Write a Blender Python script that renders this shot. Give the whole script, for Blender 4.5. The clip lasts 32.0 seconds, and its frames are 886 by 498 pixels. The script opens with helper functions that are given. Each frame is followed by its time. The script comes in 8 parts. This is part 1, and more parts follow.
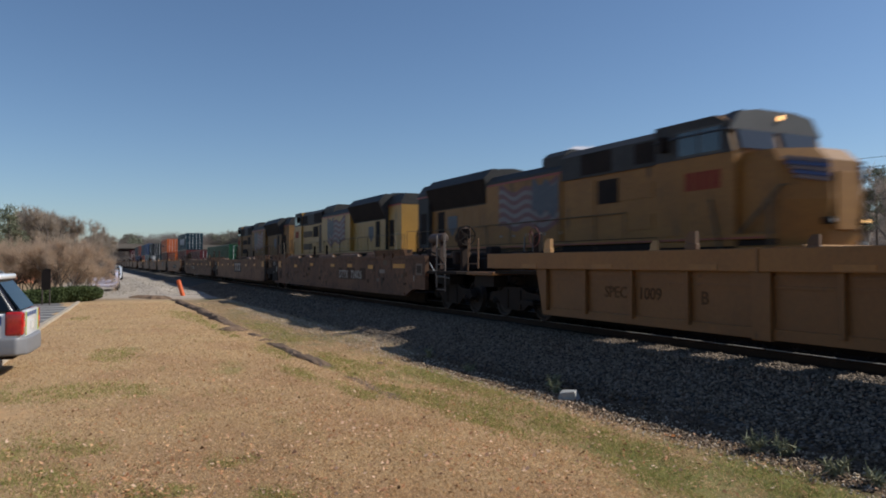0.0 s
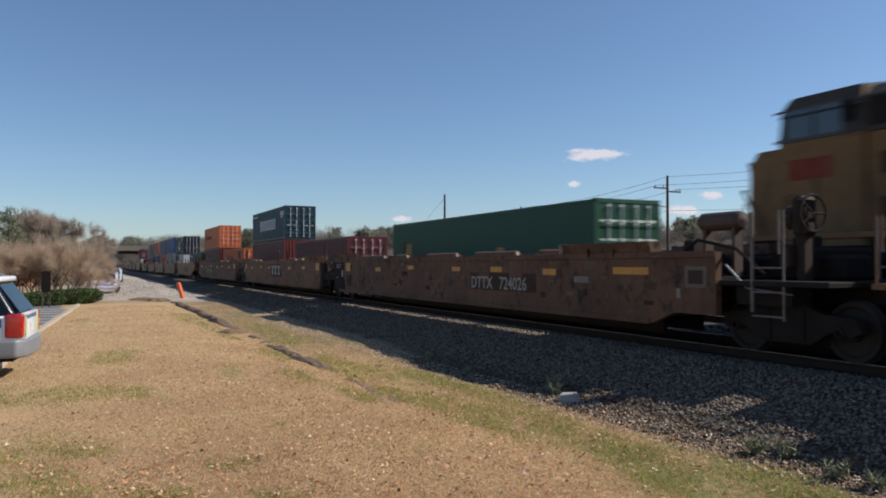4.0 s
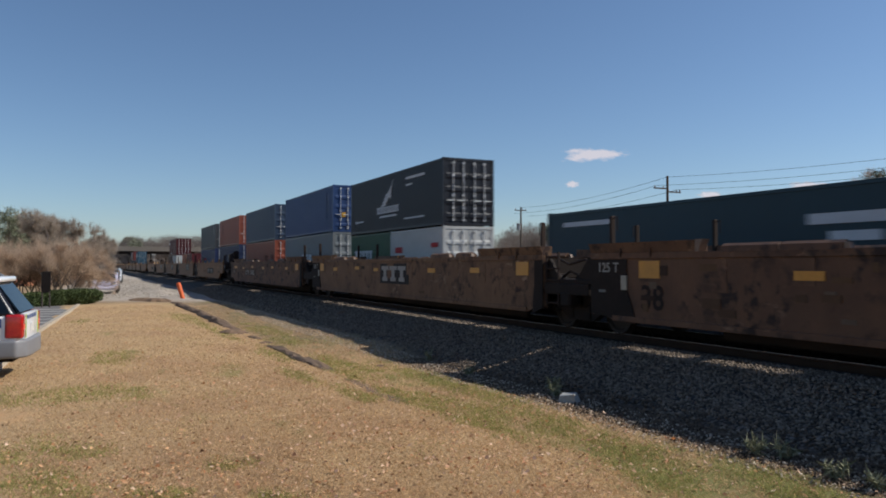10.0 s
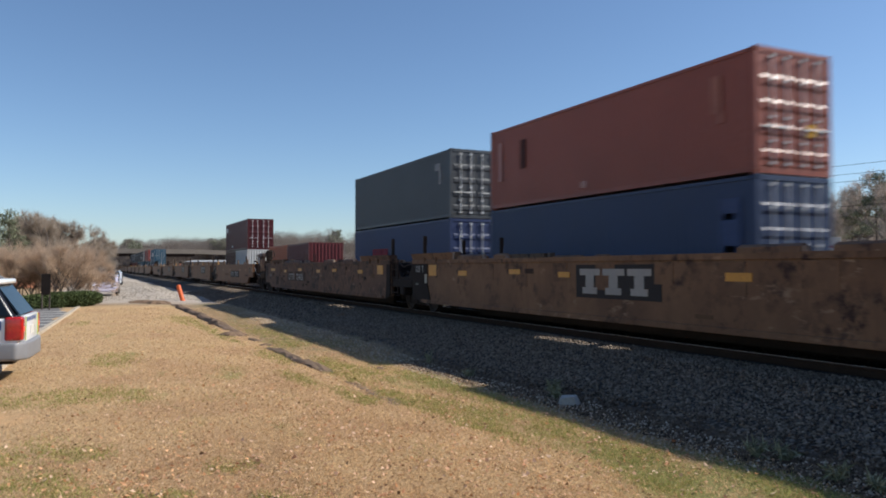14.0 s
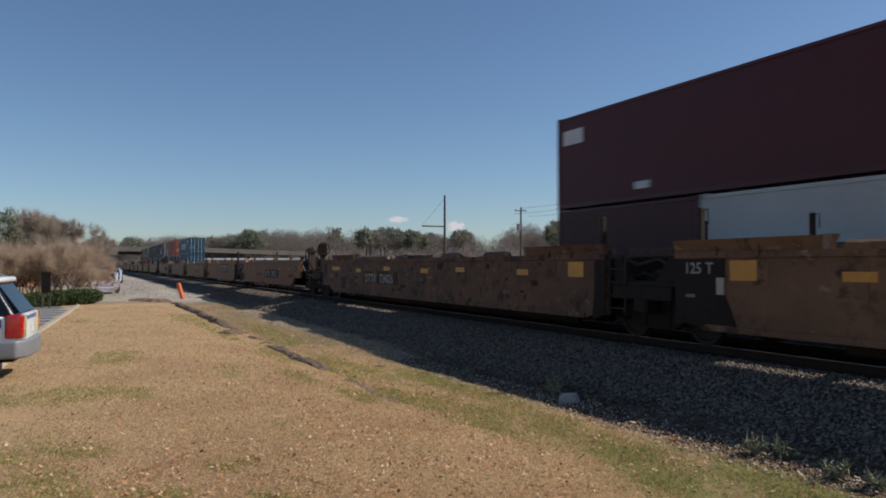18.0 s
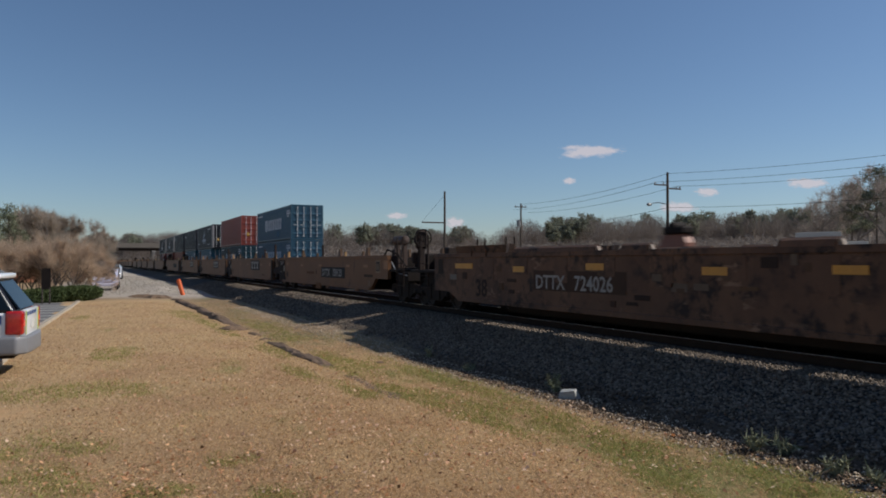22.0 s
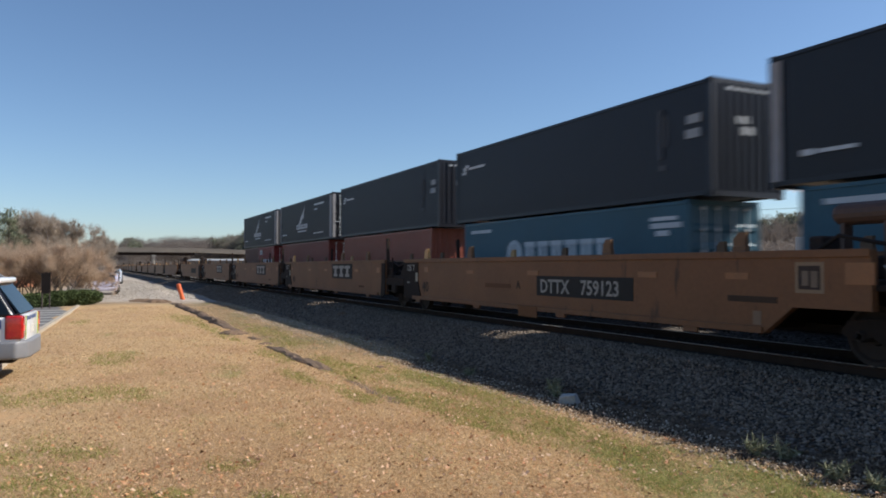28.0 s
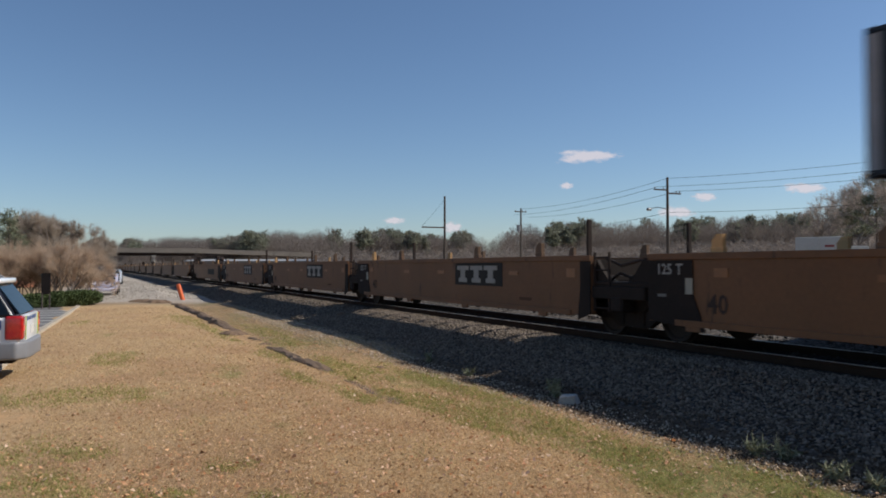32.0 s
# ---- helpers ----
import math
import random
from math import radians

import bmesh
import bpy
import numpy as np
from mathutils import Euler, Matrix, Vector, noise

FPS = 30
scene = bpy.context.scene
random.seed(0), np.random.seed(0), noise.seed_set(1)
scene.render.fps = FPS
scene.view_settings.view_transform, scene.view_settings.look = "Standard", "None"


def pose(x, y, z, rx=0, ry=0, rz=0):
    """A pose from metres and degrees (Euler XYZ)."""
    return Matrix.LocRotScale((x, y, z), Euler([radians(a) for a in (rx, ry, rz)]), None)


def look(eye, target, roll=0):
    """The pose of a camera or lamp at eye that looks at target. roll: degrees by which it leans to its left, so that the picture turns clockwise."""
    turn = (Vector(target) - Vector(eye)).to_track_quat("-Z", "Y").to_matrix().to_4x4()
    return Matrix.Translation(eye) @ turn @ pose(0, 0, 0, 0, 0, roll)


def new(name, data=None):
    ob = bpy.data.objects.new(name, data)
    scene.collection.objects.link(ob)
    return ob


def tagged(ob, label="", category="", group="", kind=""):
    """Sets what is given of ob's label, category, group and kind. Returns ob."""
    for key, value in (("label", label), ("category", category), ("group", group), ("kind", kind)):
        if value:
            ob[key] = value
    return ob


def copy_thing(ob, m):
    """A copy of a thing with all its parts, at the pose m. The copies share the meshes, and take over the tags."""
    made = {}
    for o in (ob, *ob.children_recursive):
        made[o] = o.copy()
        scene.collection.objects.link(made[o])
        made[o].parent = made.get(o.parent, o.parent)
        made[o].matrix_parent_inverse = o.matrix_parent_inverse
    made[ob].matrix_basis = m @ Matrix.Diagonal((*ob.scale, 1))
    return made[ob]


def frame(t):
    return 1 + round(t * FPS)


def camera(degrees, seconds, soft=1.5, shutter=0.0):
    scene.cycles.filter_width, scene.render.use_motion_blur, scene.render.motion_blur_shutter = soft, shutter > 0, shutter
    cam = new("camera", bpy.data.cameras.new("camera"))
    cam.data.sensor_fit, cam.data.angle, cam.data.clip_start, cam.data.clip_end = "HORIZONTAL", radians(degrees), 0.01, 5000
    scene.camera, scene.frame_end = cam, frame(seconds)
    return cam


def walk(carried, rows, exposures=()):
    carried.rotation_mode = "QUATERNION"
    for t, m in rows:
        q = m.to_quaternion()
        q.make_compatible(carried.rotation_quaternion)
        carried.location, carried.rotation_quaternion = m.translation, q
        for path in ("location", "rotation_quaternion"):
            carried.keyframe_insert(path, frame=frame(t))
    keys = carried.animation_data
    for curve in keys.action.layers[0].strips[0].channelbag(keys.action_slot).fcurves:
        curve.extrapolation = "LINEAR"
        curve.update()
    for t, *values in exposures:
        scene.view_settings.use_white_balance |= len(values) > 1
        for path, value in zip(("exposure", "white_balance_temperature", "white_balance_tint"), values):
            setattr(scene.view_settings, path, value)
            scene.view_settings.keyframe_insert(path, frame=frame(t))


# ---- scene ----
# World: x along the tracks (the trains run towards +x), y away from the camera, z = 0 at the near rail head.
CAM_Z = 1.34
NEAR_Y, FAR_Y, FAR_Z = 10.26, 14.64, 0.10     # track centres, far rail head
V_NEAR, V_FAR = 2.76, 15.91                   # speeds in metres a second

cam = camera(61.4, 32.0, soft=1.8, shutter=0.5)
YAW, TILT = 64.64, 1.18
# the tripod head sags and recovers a little: degrees of tilt, second by second
NOD = ((0, -2.7), (1, -0.5), (2, 0.3), (3, 1.7), (4.5, 1.0), (5.5, 0), (7, 0.3), (8, 1.6), (10, 2.0), (11, 2.3), (12, 4.5),
       (13, 5.0), (14, 6.0), (15.5, 5.0), (16.5, 3.2), (18, 2.6), (19, 0.3), (20, -1.5), (21, -2.8), (22, -4.0), (23, -4.2),
       (24, -2.8), (25, -1.5), (26.5, 0.8), (27.5, 3.0), (28, 3.8), (29, 5.0), (30, 5.7), (31, 6.0), (32, 4.5))
EXPOSURES = [(t, e, 6250, 9.5) for t, e in ((0, -0.05), (1, 0.12), (2, 0.3), (3, 0.27), (6, -0.05), (9, -0.05), (13, 0.32), (14, 0.36), (15, 0.2), (16, 0.02), (19, -0.12), (23, -0.3), (25, 0.05), (28, 0.33), (30, 0.33), (31, 0.32), (32, -0.03))]
walk(cam, [(t, pose(0, 0, CAM_Z, 90 + TILT + n * 0.0434, 0, YAW)) for t, n in NOD], EXPOSURES)

# ---- light ----
SUN = Vector((0.36, 1.0, 0.885)).normalized()   # towards the sun
world = bpy.data.worlds.new("sky")
scene.world = world
world.use_nodes = True
wn, wl = world.node_tree.nodes, world.node_tree.links
wn.clear()
sky = wn.new("ShaderNodeTexSky")
sky.sky_type, sky.sun_disc = "NISHITA", False
sky.sun_elevation = math.asin(SUN.z)
sky.sun_rotation = math.atan2(SUN.x, SUN.y)
sky.air_density, sky.dust_density, sky.ozone_density = 0.92, 0.35, 4.0
bg = wn.new("ShaderNodeBackground")
bg.inputs["Strength"].default_value = 0.098
wo = wn.new("ShaderNodeOutputWorld")
wl.new(sky.outputs[0], bg.inputs["Color"])
wl.new(bg.outputs[0], wo.inputs["Surface"])
sun = new("sun", bpy.data.lights.new("sun", "SUN"))
sun.data.energy, sun.data.angle, sun.data.color = 4.8, radians(0.53), (1.0, 0.94, 0.84)
sun.matrix_world = look(SUN * 100, (0, 0, 0))
# ---- tools ----
class Shape:
    """Collects boxes, prisms, tubes and rings into one mesh."""

    def __init__(self):
        self.v, self.f = [], []

    def add(self, verts, faces):
        n = len(self.v)
        self.v += [tuple(p) for p in verts]
        self.f += [tuple(i + n for i in f) for f in faces]
        return self

    def box(self, x0, x1, y0, y1, z0, z1, c=0.0):
        c = min(c, 0.45 * min(x1 - x0, y1 - y0, z1 - z0))
        if c <= 0:
            p = [(x, y, z) for x in (x0, x1) for y in (y0, y1) for z in (z0, z1)]
            return self.add(p, [(0, 1, 3, 2), (4, 6, 7, 5), (0, 4, 5, 1), (2, 3, 7, 6), (0, 2, 6, 4), (1, 5, 7, 3)])
        lo, hi = (x0, y0, z0), (x1, y1, z1)
        p = {}
        verts, faces = [], []
        for sx in (0, 1):
            for sy in (0, 1):
                for sz in (0, 1):
                    for ax in range(3):
                        s = (sx, sy, sz)
                        q = [(hi[k] if s[k] else lo[k]) + (0 if k == ax else (-c if s[k] else c)) for k in range(3)]
                        p[(sx, sy, sz, ax)] = len(verts)
                        verts.append(q)
        for ax in range(3):
            a, b = [k for k in range(3) if k != ax]
            for s in (0, 1):
                def key(u, w):
                    k = [0, 0, 0]
                    k[ax], k[a], k[b] = s, u, w
                    return p[(*k, ax)]
                f = [key(0, 0), key(1, 0), key(1, 1), key(0, 1)]
                faces.append(f if (s == 1) == (ax != 1) else f[::-1])
        for ax in range(3):
            a, b = [k for k in range(3) if k != ax]
            for u in (0, 1):
                for w in (0, 1):
                    def key2(s, m):
                        k = [0, 0, 0]
                        k[ax], k[a], k[b] = s, u, w
                        return p[(*k, m)]
                    faces.append([key2(0, a), key2(1, a), key2(1, b), key2(0, b)])
        for sx in (0, 1):
            for sy in (0, 1):
                for sz in (0, 1):
                    faces.append([p[(sx, sy, sz, k)] for k in range(3)])
        return self.add(verts, faces)

    def prism(self, pts, axis, a, b):
        """A polygon in the plane across an axis (0 x: yz, 1 y: xz, 2 z: xy), drawn from a to b."""
        n = len(pts)
        def put(p, d):
            return {0: (d, p[0], p[1]), 1: (p[0], d, p[1]), 2: (p[0], p[1], d)}[axis]
        verts = [put(p, a) for p in pts] + [put(p, b) for p in pts]
        faces = [tuple(range(n))[::-1], tuple(range(n, 2 * n))]
        faces += [(i, (i + 1) % n, n + (i + 1) % n, n + i) for i in range(n)]
        return self.add(verts, faces)

    def tube(self, p, q, r, n=8, r2=None):
        p, q = Vector(p), Vector(q)
        d = (q - p).normalized()
        a = d.orthogonal().normalized()
        b = d.cross(a)
        r2 = r if r2 is None else r2
        ring = [a * math.cos(2 * math.pi * i / n) + b * math.sin(2 * math.pi * i / n) for i in range(n)]
        verts = [p + k * r for k in ring] + [q + k * r2 for k in ring]
        return self.add(verts, [tuple(range(n))[::-1], tuple(range(n, 2 * n))] + [(i, (i + 1) % n, n + (i + 1) % n, n + i) for i in range(n)])

    def path(self, pts, r, n=6):
        pts = [Vector(p) for p in pts]
        verts, faces = [], []
        for i, p in enumerate(pts):
            d = (pts[min(i + 1, len(pts) - 1)] - pts[max(i - 1, 0)]).normalized()
            if i == 0:
                a = d.orthogonal().normalized()
            a = (a - d * a.dot(d)).normalized()
            b = d.cross(a)
            verts += [p + (a * math.cos(2 * math.pi * k / n) + b * math.sin(2 * math.pi * k / n)) * r for k in range(n)]
        for i in range(len(pts) - 1):
            faces += [(i * n + k, i * n + (k + 1) % n, (i + 1) * n + (k + 1) % n, (i + 1) * n + k) for k in range(n)]
        faces += [tuple(range(n))[::-1], tuple(range((len(pts) - 1) * n, len(pts) * n))]
        return self.add(verts, faces)

    def lathe(self, c, axis, rows, n=16):
        """Rings of radius r at s along an axis (0 x, 1 y, 2 z) through c."""
        verts, faces = [], []
        for s, r in rows:
            for i in range(n):
                a = 2 * math.pi * i / n
                o = (r * math.cos(a), r * math.sin(a))
                q = {0: (s, *o), 1: (o[0], s, o[1]), 2: (*o, s)}[axis]
                verts.append((c[0] + q[0], c[1] + q[1], c[2] + q[2]))
        for k in range(len(rows) - 1):
            faces += [(k * n + i, k * n + (i + 1) % n, (k + 1) * n + (i + 1) % n, (k + 1) * n + i) for i in range(n)]
        faces += [tuple(range(n))[::-1], tuple(range((len(rows) - 1) * n, len(rows) * n))]
        return self.add(verts, faces)

    def ring(self, c, axis, R, r, n=20, m=6):
        verts, faces = [], []
        for i in range(n):
            a = 2 * math.pi * i / n
            for j in range(m):
                b = 2 * math.pi * j / m
                o, h = R + r * math.cos(b), r * math.sin(b)
                q = (o * math.cos(a), o * math.sin(a))
                q = {0: (h, *q), 1: (q[0], h, q[1]), 2: (*q, h)}[axis]
                verts.append((c[0] + q[0], c[1] + q[1], c[2] + q[2]))
        for i in range(n):
            for j in range(m):
                faces.append((i * m + j, ((i + 1) % n) * m + j, ((i + 1) % n) * m + (j + 1) % m, i * m + (j + 1) % m))
        return self.add(verts, faces)

    def mesh(self, name, smooth=False):
        me = bpy.data.meshes.new(name)
        me.from_pydata(self.v, [], self.f)
        bm = bmesh.new()
        bm.from_mesh(me)
        bmesh.ops.recalc_face_normals(bm, faces=bm.faces)
        bm.to_mesh(me)
        bm.free()
        if smooth:
            me.shade_smooth()
            me.set_sharp_from_angle(angle=radians(40))
        return me


def part(name, shape, material, parent, label="", smooth=False, color=None, at=None):
    """One mesh object under a thing or under a part; a ready mesh may be shared."""
    me = shape if isinstance(shape, bpy.types.Mesh) else shape.mesh(name, smooth)
    if material and not me.materials:
        me.materials.append(material)
    ob = new(name, me)
    ob.parent = parent
    if at is not None:
        ob.matrix_basis = at
    if color:
        ob.color = (*color, 1)
    return tagged(ob, label)


def rounded(shape, w=0.05, segments=2, angle=25):
    """The shape's mesh with its sharper edges rounded off."""
    me = shape.mesh("rounded")
    bm = bmesh.new()
    bm.from_mesh(me)
    bmesh.ops.remove_doubles(bm, verts=bm.verts, dist=0.0005)
    edges = [e for e in bm.edges if len(e.link_faces) == 2 and e.calc_face_angle(0) > radians(angle)]
    bmesh.ops.bevel(bm, geom=edges, offset=w, segments=segments, affect="EDGES", profile=0.6, clamp_overlap=True)
    bm.to_mesh(me)
    bm.free()
    me.shade_smooth()
    me.set_sharp_from_angle(angle=radians(50))
    return me


def thing(name, label, category, m=None, group="", kind=""):
    ob = new(name)
    ob.empty_display_size = 0.2
    if m is not None:
        ob.matrix_basis = m
    return tagged(ob, label, category, group, kind)


def solid(name, shape, material, label, category, m=None, group="", kind="", smooth=False):
    me = shape if isinstance(shape, bpy.types.Mesh) else shape.mesh(name, smooth)
    if material and not me.materials:
        me.materials.append(material)
    ob = new(name, me)
    if m is not None:
        ob.matrix_basis = m
    return tagged(ob, label, category, group, kind)


def letters(text, size, depth=0.003, bold=0.016):
    """A mesh of writing that lies in the xz plane and is read from -y; its left foot is at the origin."""
    cu = bpy.data.curves.new("writing", "FONT")
    cu.body, cu.size, cu.extrude, cu.resolution_u, cu.offset = text, size, depth, 2, size * bold
    ob = bpy.data.objects.new("writing", cu)
    scene.collection.objects.link(ob)
    bpy.context.view_layer.update()
    me = bpy.data.meshes.new_from_object(ob.evaluated_get(bpy.context.evaluated_depsgraph_get()))
    bpy.data.objects.remove(ob)
    me.transform(Matrix.Rotation(radians(90), 4, "X"))
    return me


# ---- materials ----
def nodes_of(name):
    m = bpy.data.materials.new(name)
    m.use_nodes = True
    return m, m.node_tree.nodes, m.node_tree.links, m.node_tree.nodes["Principled BSDF"]


def ramp(n, stops):
    r = n.new("ShaderNodeValToRGB")
    while len(r.color_ramp.elements) < len(stops):
        r.color_ramp.elements.new(0.5)
    for e, (p, c) in zip(r.color_ramp.elements, stops):
        e.position = p
        e.color = (*c, 1) if len(c) == 3 else c
    return r


def noise_node(n, l, coord, scale, detail=6, rough=0.6, stretch=None):
    t = n.new("ShaderNodeTexNoise")
    t.inputs["Scale"].default_value, t.inputs["Detail"].default_value, t.inputs["Roughness"].default_value = scale, detail, rough
    if stretch:
        mp = n.new("ShaderNodeMapping")
        mp.inputs["Scale"].default_value = stretch
        l.new(coord, mp.inputs["Vector"])
        coord = mp.outputs[0]
    l.new(coord, t.inputs["Vector"])
    return t.outputs["Fac"]


def mix_color(n, l, fac, a, b, mode="MIX"):
    m = n.new("ShaderNodeMix")
    m.data_type, m.blend_type = "RGBA", mode
    for sock, v in ((m.inputs["Factor"], fac), (m.inputs[6], a), (m.inputs[7], b)):
        if isinstance(v, (int, float)):
            sock.default_value = v
        elif isinstance(v, (tuple, list)):
            sock.default_value = (*v, 1)
        else:
            l.new(v, sock)
    return m.outputs[2]


def surface(name, base, alt, fine=30.0, broad=1.5, rough=0.7, bump=0.2, metal=0.0, stain=None, stain_at=0.62, streak=None, own_color=False, spec=0.5):
    """Two scales of mottling between base and alt, an optional stain with edges of its own, and fine relief."""
    m, n, l, b = nodes_of(name)
    tc = n.new("ShaderNodeTexCoord").outputs["Object"]
    info = n.new("ShaderNodeObjectInfo")
    shift = n.new("ShaderNodeVectorMath")
    shift.operation = "MULTIPLY_ADD"
    shift.inputs[1].default_value = (17, 23, 31)
    l.new(info.outputs["Random"], shift.inputs[0])
    l.new(tc, shift.inputs[2])
    co = shift.outputs[0]
    f = noise_node(n, l, co, fine)
    g = noise_node(n, l, co, broad, 4)
    if own_color:
        dark = n.new("ShaderNodeMix")
        dark.data_type, dark.blend_type = "RGBA", "MULTIPLY"
        dark.inputs["Factor"].default_value = 1
        l.new(info.outputs["Color"], dark.inputs[6])
        dark.inputs[7].default_value = (*alt, 1)
        c0, c1 = info.outputs["Color"], dark.outputs[2]
    else:
        c0, c1 = base, alt
    mid = n.new("ShaderNodeMath")
    mid.operation = "MULTIPLY_ADD"
    mid.inputs[1].default_value, mid.inputs[2].default_value = 0.45, 0.0
    l.new(f, mid.inputs[0])
    tot = n.new("ShaderNodeMath")
    tot.operation = "MULTIPLY_ADD"
    tot.inputs[1].default_value = 0.55
    l.new(g, tot.inputs[0])
    l.new(mid.outputs[0], tot.inputs[2])
    r = ramp(n, ((0.36, (0, 0, 0)), (0.64, (1, 1, 1))))
    l.new(tot.outputs[0], r.inputs[0])
    col = mix_color(n, l, r.outputs[0], c0, c1)
    if stain:
        s = noise_node(n, l, co, broad * 2.3, 8, 0.65, streak)
        rs = ramp(n, ((stain_at, (0, 0, 0)), (stain_at + 0.08, (1, 1, 1))))
        l.new(s, rs.inputs[0])
        col = mix_color(n, l, rs.outputs[0], col, stain)
    l.new(col, b.inputs["Base Color"])
    b.inputs["Roughness"].default_value, b.inputs["Metallic"].default_value = rough, metal
    b.inputs["Specular IOR Level"].default_value = spec
    if bump:
        bp = n.new("ShaderNodeBump")
        bp.inputs["Strength"].default_value, bp.inputs["Distance"].default_value = bump, 0.01
        l.new(f, bp.inputs["Height"])
        l.new(bp.outputs[0], b.inputs["Normal"])
    return m


def glowing(name, color, strength):
    m, n, l, b = nodes_of(name)
    b.inputs["Base Color"].default_value = (*color, 1)
    b.inputs["Emission Color"].default_value = (*color, 1)
    b.inputs["Emission Strength"].default_value = strength
    return m


M_RAIL = surface("rail_steel", (0.048, 0.030, 0.021), (0.030, 0.020, 0.015), 40, 3, 0.85, 0.2, spec=0.12)
M_RAILTOP = surface("polished_rail", (0.5, 0.47, 0.44), (0.36, 0.34, 0.31), 60, 3, 0.45, 0.05, 0.7)
M_TIE = surface("tie_wood", (0.09, 0.07, 0.055), (0.05, 0.04, 0.035), 20, 2, 0.9, 0.5)


def weathered(name, base, alt, scuff, pale):
    """Old railcar paint: broad fading, streaks down the sheet, dark scuffs gathered in patches, pale worn spots."""
    m, n, l, b = nodes_of(name)
    tc = n.new("ShaderNodeTexCoord").outputs["Object"]
    shift = n.new("ShaderNodeVectorMath")
    shift.operation = "MULTIPLY_ADD"
    shift.inputs[1].default_value = (17, 23, 31)
    l.new(n.new("ShaderNodeObjectInfo").outputs["Random"], shift.inputs[0])
    l.new(tc, shift.inputs[2])
    co = shift.outputs[0]

    def mask(scale, lo, hi, detail=6, stretch=None):
        r = ramp(n, ((lo, (0, 0, 0)), (hi, (1, 1, 1))))
        l.new(noise_node(n, l, co, scale, detail, 0.62, stretch), r.inputs[0])
        return r.outputs[0]

    def both(a, c):
        return mix_color(n, l, 1.0, a, c, "MULTIPLY")
    col = mix_color(n, l, mask(0.8, 0.35, 0.65, 5), base, alt)
    col = mix_color(n, l, both(mask(3.0, 0.48, 0.72, 6, (3.0, 1, 0.25)), (0.45, 0.45, 0.45)), col, alt)
    col = mix_color(n, l, both(mask(4.5, 0.49, 0.60, 8, (0.9, 1, 0.8)), mask(0.9, 0.42, 0.60, 4, (1, 1, 1.6))), col, scuff)
    col = mix_color(n, l, both(mask(5.0, 0.58, 0.66, 8, (0.6, 1, 1.5)), mask(0.7, 0.48, 0.6, 4)), col, pale)
    l.new(col, b.inputs["Base Color"])
    b.inputs["Roughness"].default_value, b.inputs["Specular IOR Level"].default_value = 0.7, 0.3
    bp = n.new("ShaderNodeBump")
    bp.inputs["Strength"].default_value, bp.inputs["Distance"].default_value = 0.25, 0.012
    l.new(noise_node(n, l, co, 3.0, 6), bp.inputs["Height"])
    l.new(bp.outputs[0], b.inputs["Normal"])
    return m


M_BROWN = weathered("brown_car_paint", (0.152, 0.077, 0.042), (0.086, 0.044, 0.027), (0.024, 0.015, 0.0115), (0.22, 0.13, 0.08))
M_FADED = weathered("faded_brown_car_paint", (0.190, 0.102, 0.052), (0.120, 0.062, 0.033), (0.036, 0.016, 0.011), (0.28, 0.18, 0.11))
M_TAN = surface("tan_car_paint", (0.186, 0.084, 0.036), (0.136, 0.063, 0.028), 14, 0.8, 0.6, 0.12, stain=(0.07, 0.035, 0.02), stain_at=0.60, streak=(2, 1, 0.4), spec=0.3)
M_YELLOW = surface("yellow_car_paint", (0.205, 0.094, 0.030), (0.155, 0.071, 0.025), 14, 0.8, 0.55, 0.12, stain=(0.085, 0.044, 0.022), stain_at=0.62, streak=(2, 1, 0.4), spec=0.35)
M_BLACK = surface("black_steel", (0.018, 0.0138, 0.012), (0.030, 0.0215, 0.0175), 25, 2, 0.8, 0.25, spec=0.15)
M_RUST = surface("rusty_steel", (0.045, 0.026, 0.018), (0.024, 0.0155, 0.013), 25, 2, 0.85, 0.3, spec=0.3)
M_WHEEL = surface("wheel_steel", (0.033, 0.0235, 0.0185), (0.019, 0.0145, 0.013), 30, 3, 0.7, 0.2, spec=0.3)
M_REFLECT = surface("reflective_yellow", (0.56, 0.25, 0.012), (0.42, 0.18, 0.012), 20, 3, 0.4, 0.0)
M_WHITE = surface("white_marking", (0.66, 0.64, 0.6), (0.5, 0.48, 0.44), 16, 3, 0.6, 0.0)
M_STEEL = surface("galvanised_steel", (0.33, 0.33, 0.33), (0.24, 0.24, 0.24), 30, 3, 0.5, 0.1, 0.6)
M_BOX = surface("container_paint", (1, 1, 1), (0.8, 0.78, 0.76), 9, 0.5, 0.45, 0.05, stain=(0.09, 0.055, 0.04), stain_at=0.675, streak=(2.5, 2.5, 0.5), own_color=True, spec=0.36)
M_ROD = surface("galvanised_rod", (1, 1, 1), (0.8, 0.8, 0.8), 12, 2, 0.4, 0.0, own_color=True)
M_MARK = surface("container_marking", (1, 1, 1), (0.8, 0.8, 0.8), 12, 2, 0.75, 0.0, own_color=True, spec=0.2)
M_RUBBER = surface("black_rubber", (0.02, 0.02, 0.02), (0.03, 0.03, 0.03), 40, 4, 0.8, 0.2)
M_CONCRETE = surface("concrete", (0.34, 0.32, 0.29), (0.26, 0.245, 0.22), 12, 0.6, 0.85, 0.3, stain=(0.24, 0.22, 0.2))
M_BARK = surface("bark", (0.13, 0.10, 0.08), (0.08, 0.06, 0.05), 18, 2, 0.9, 0.5)
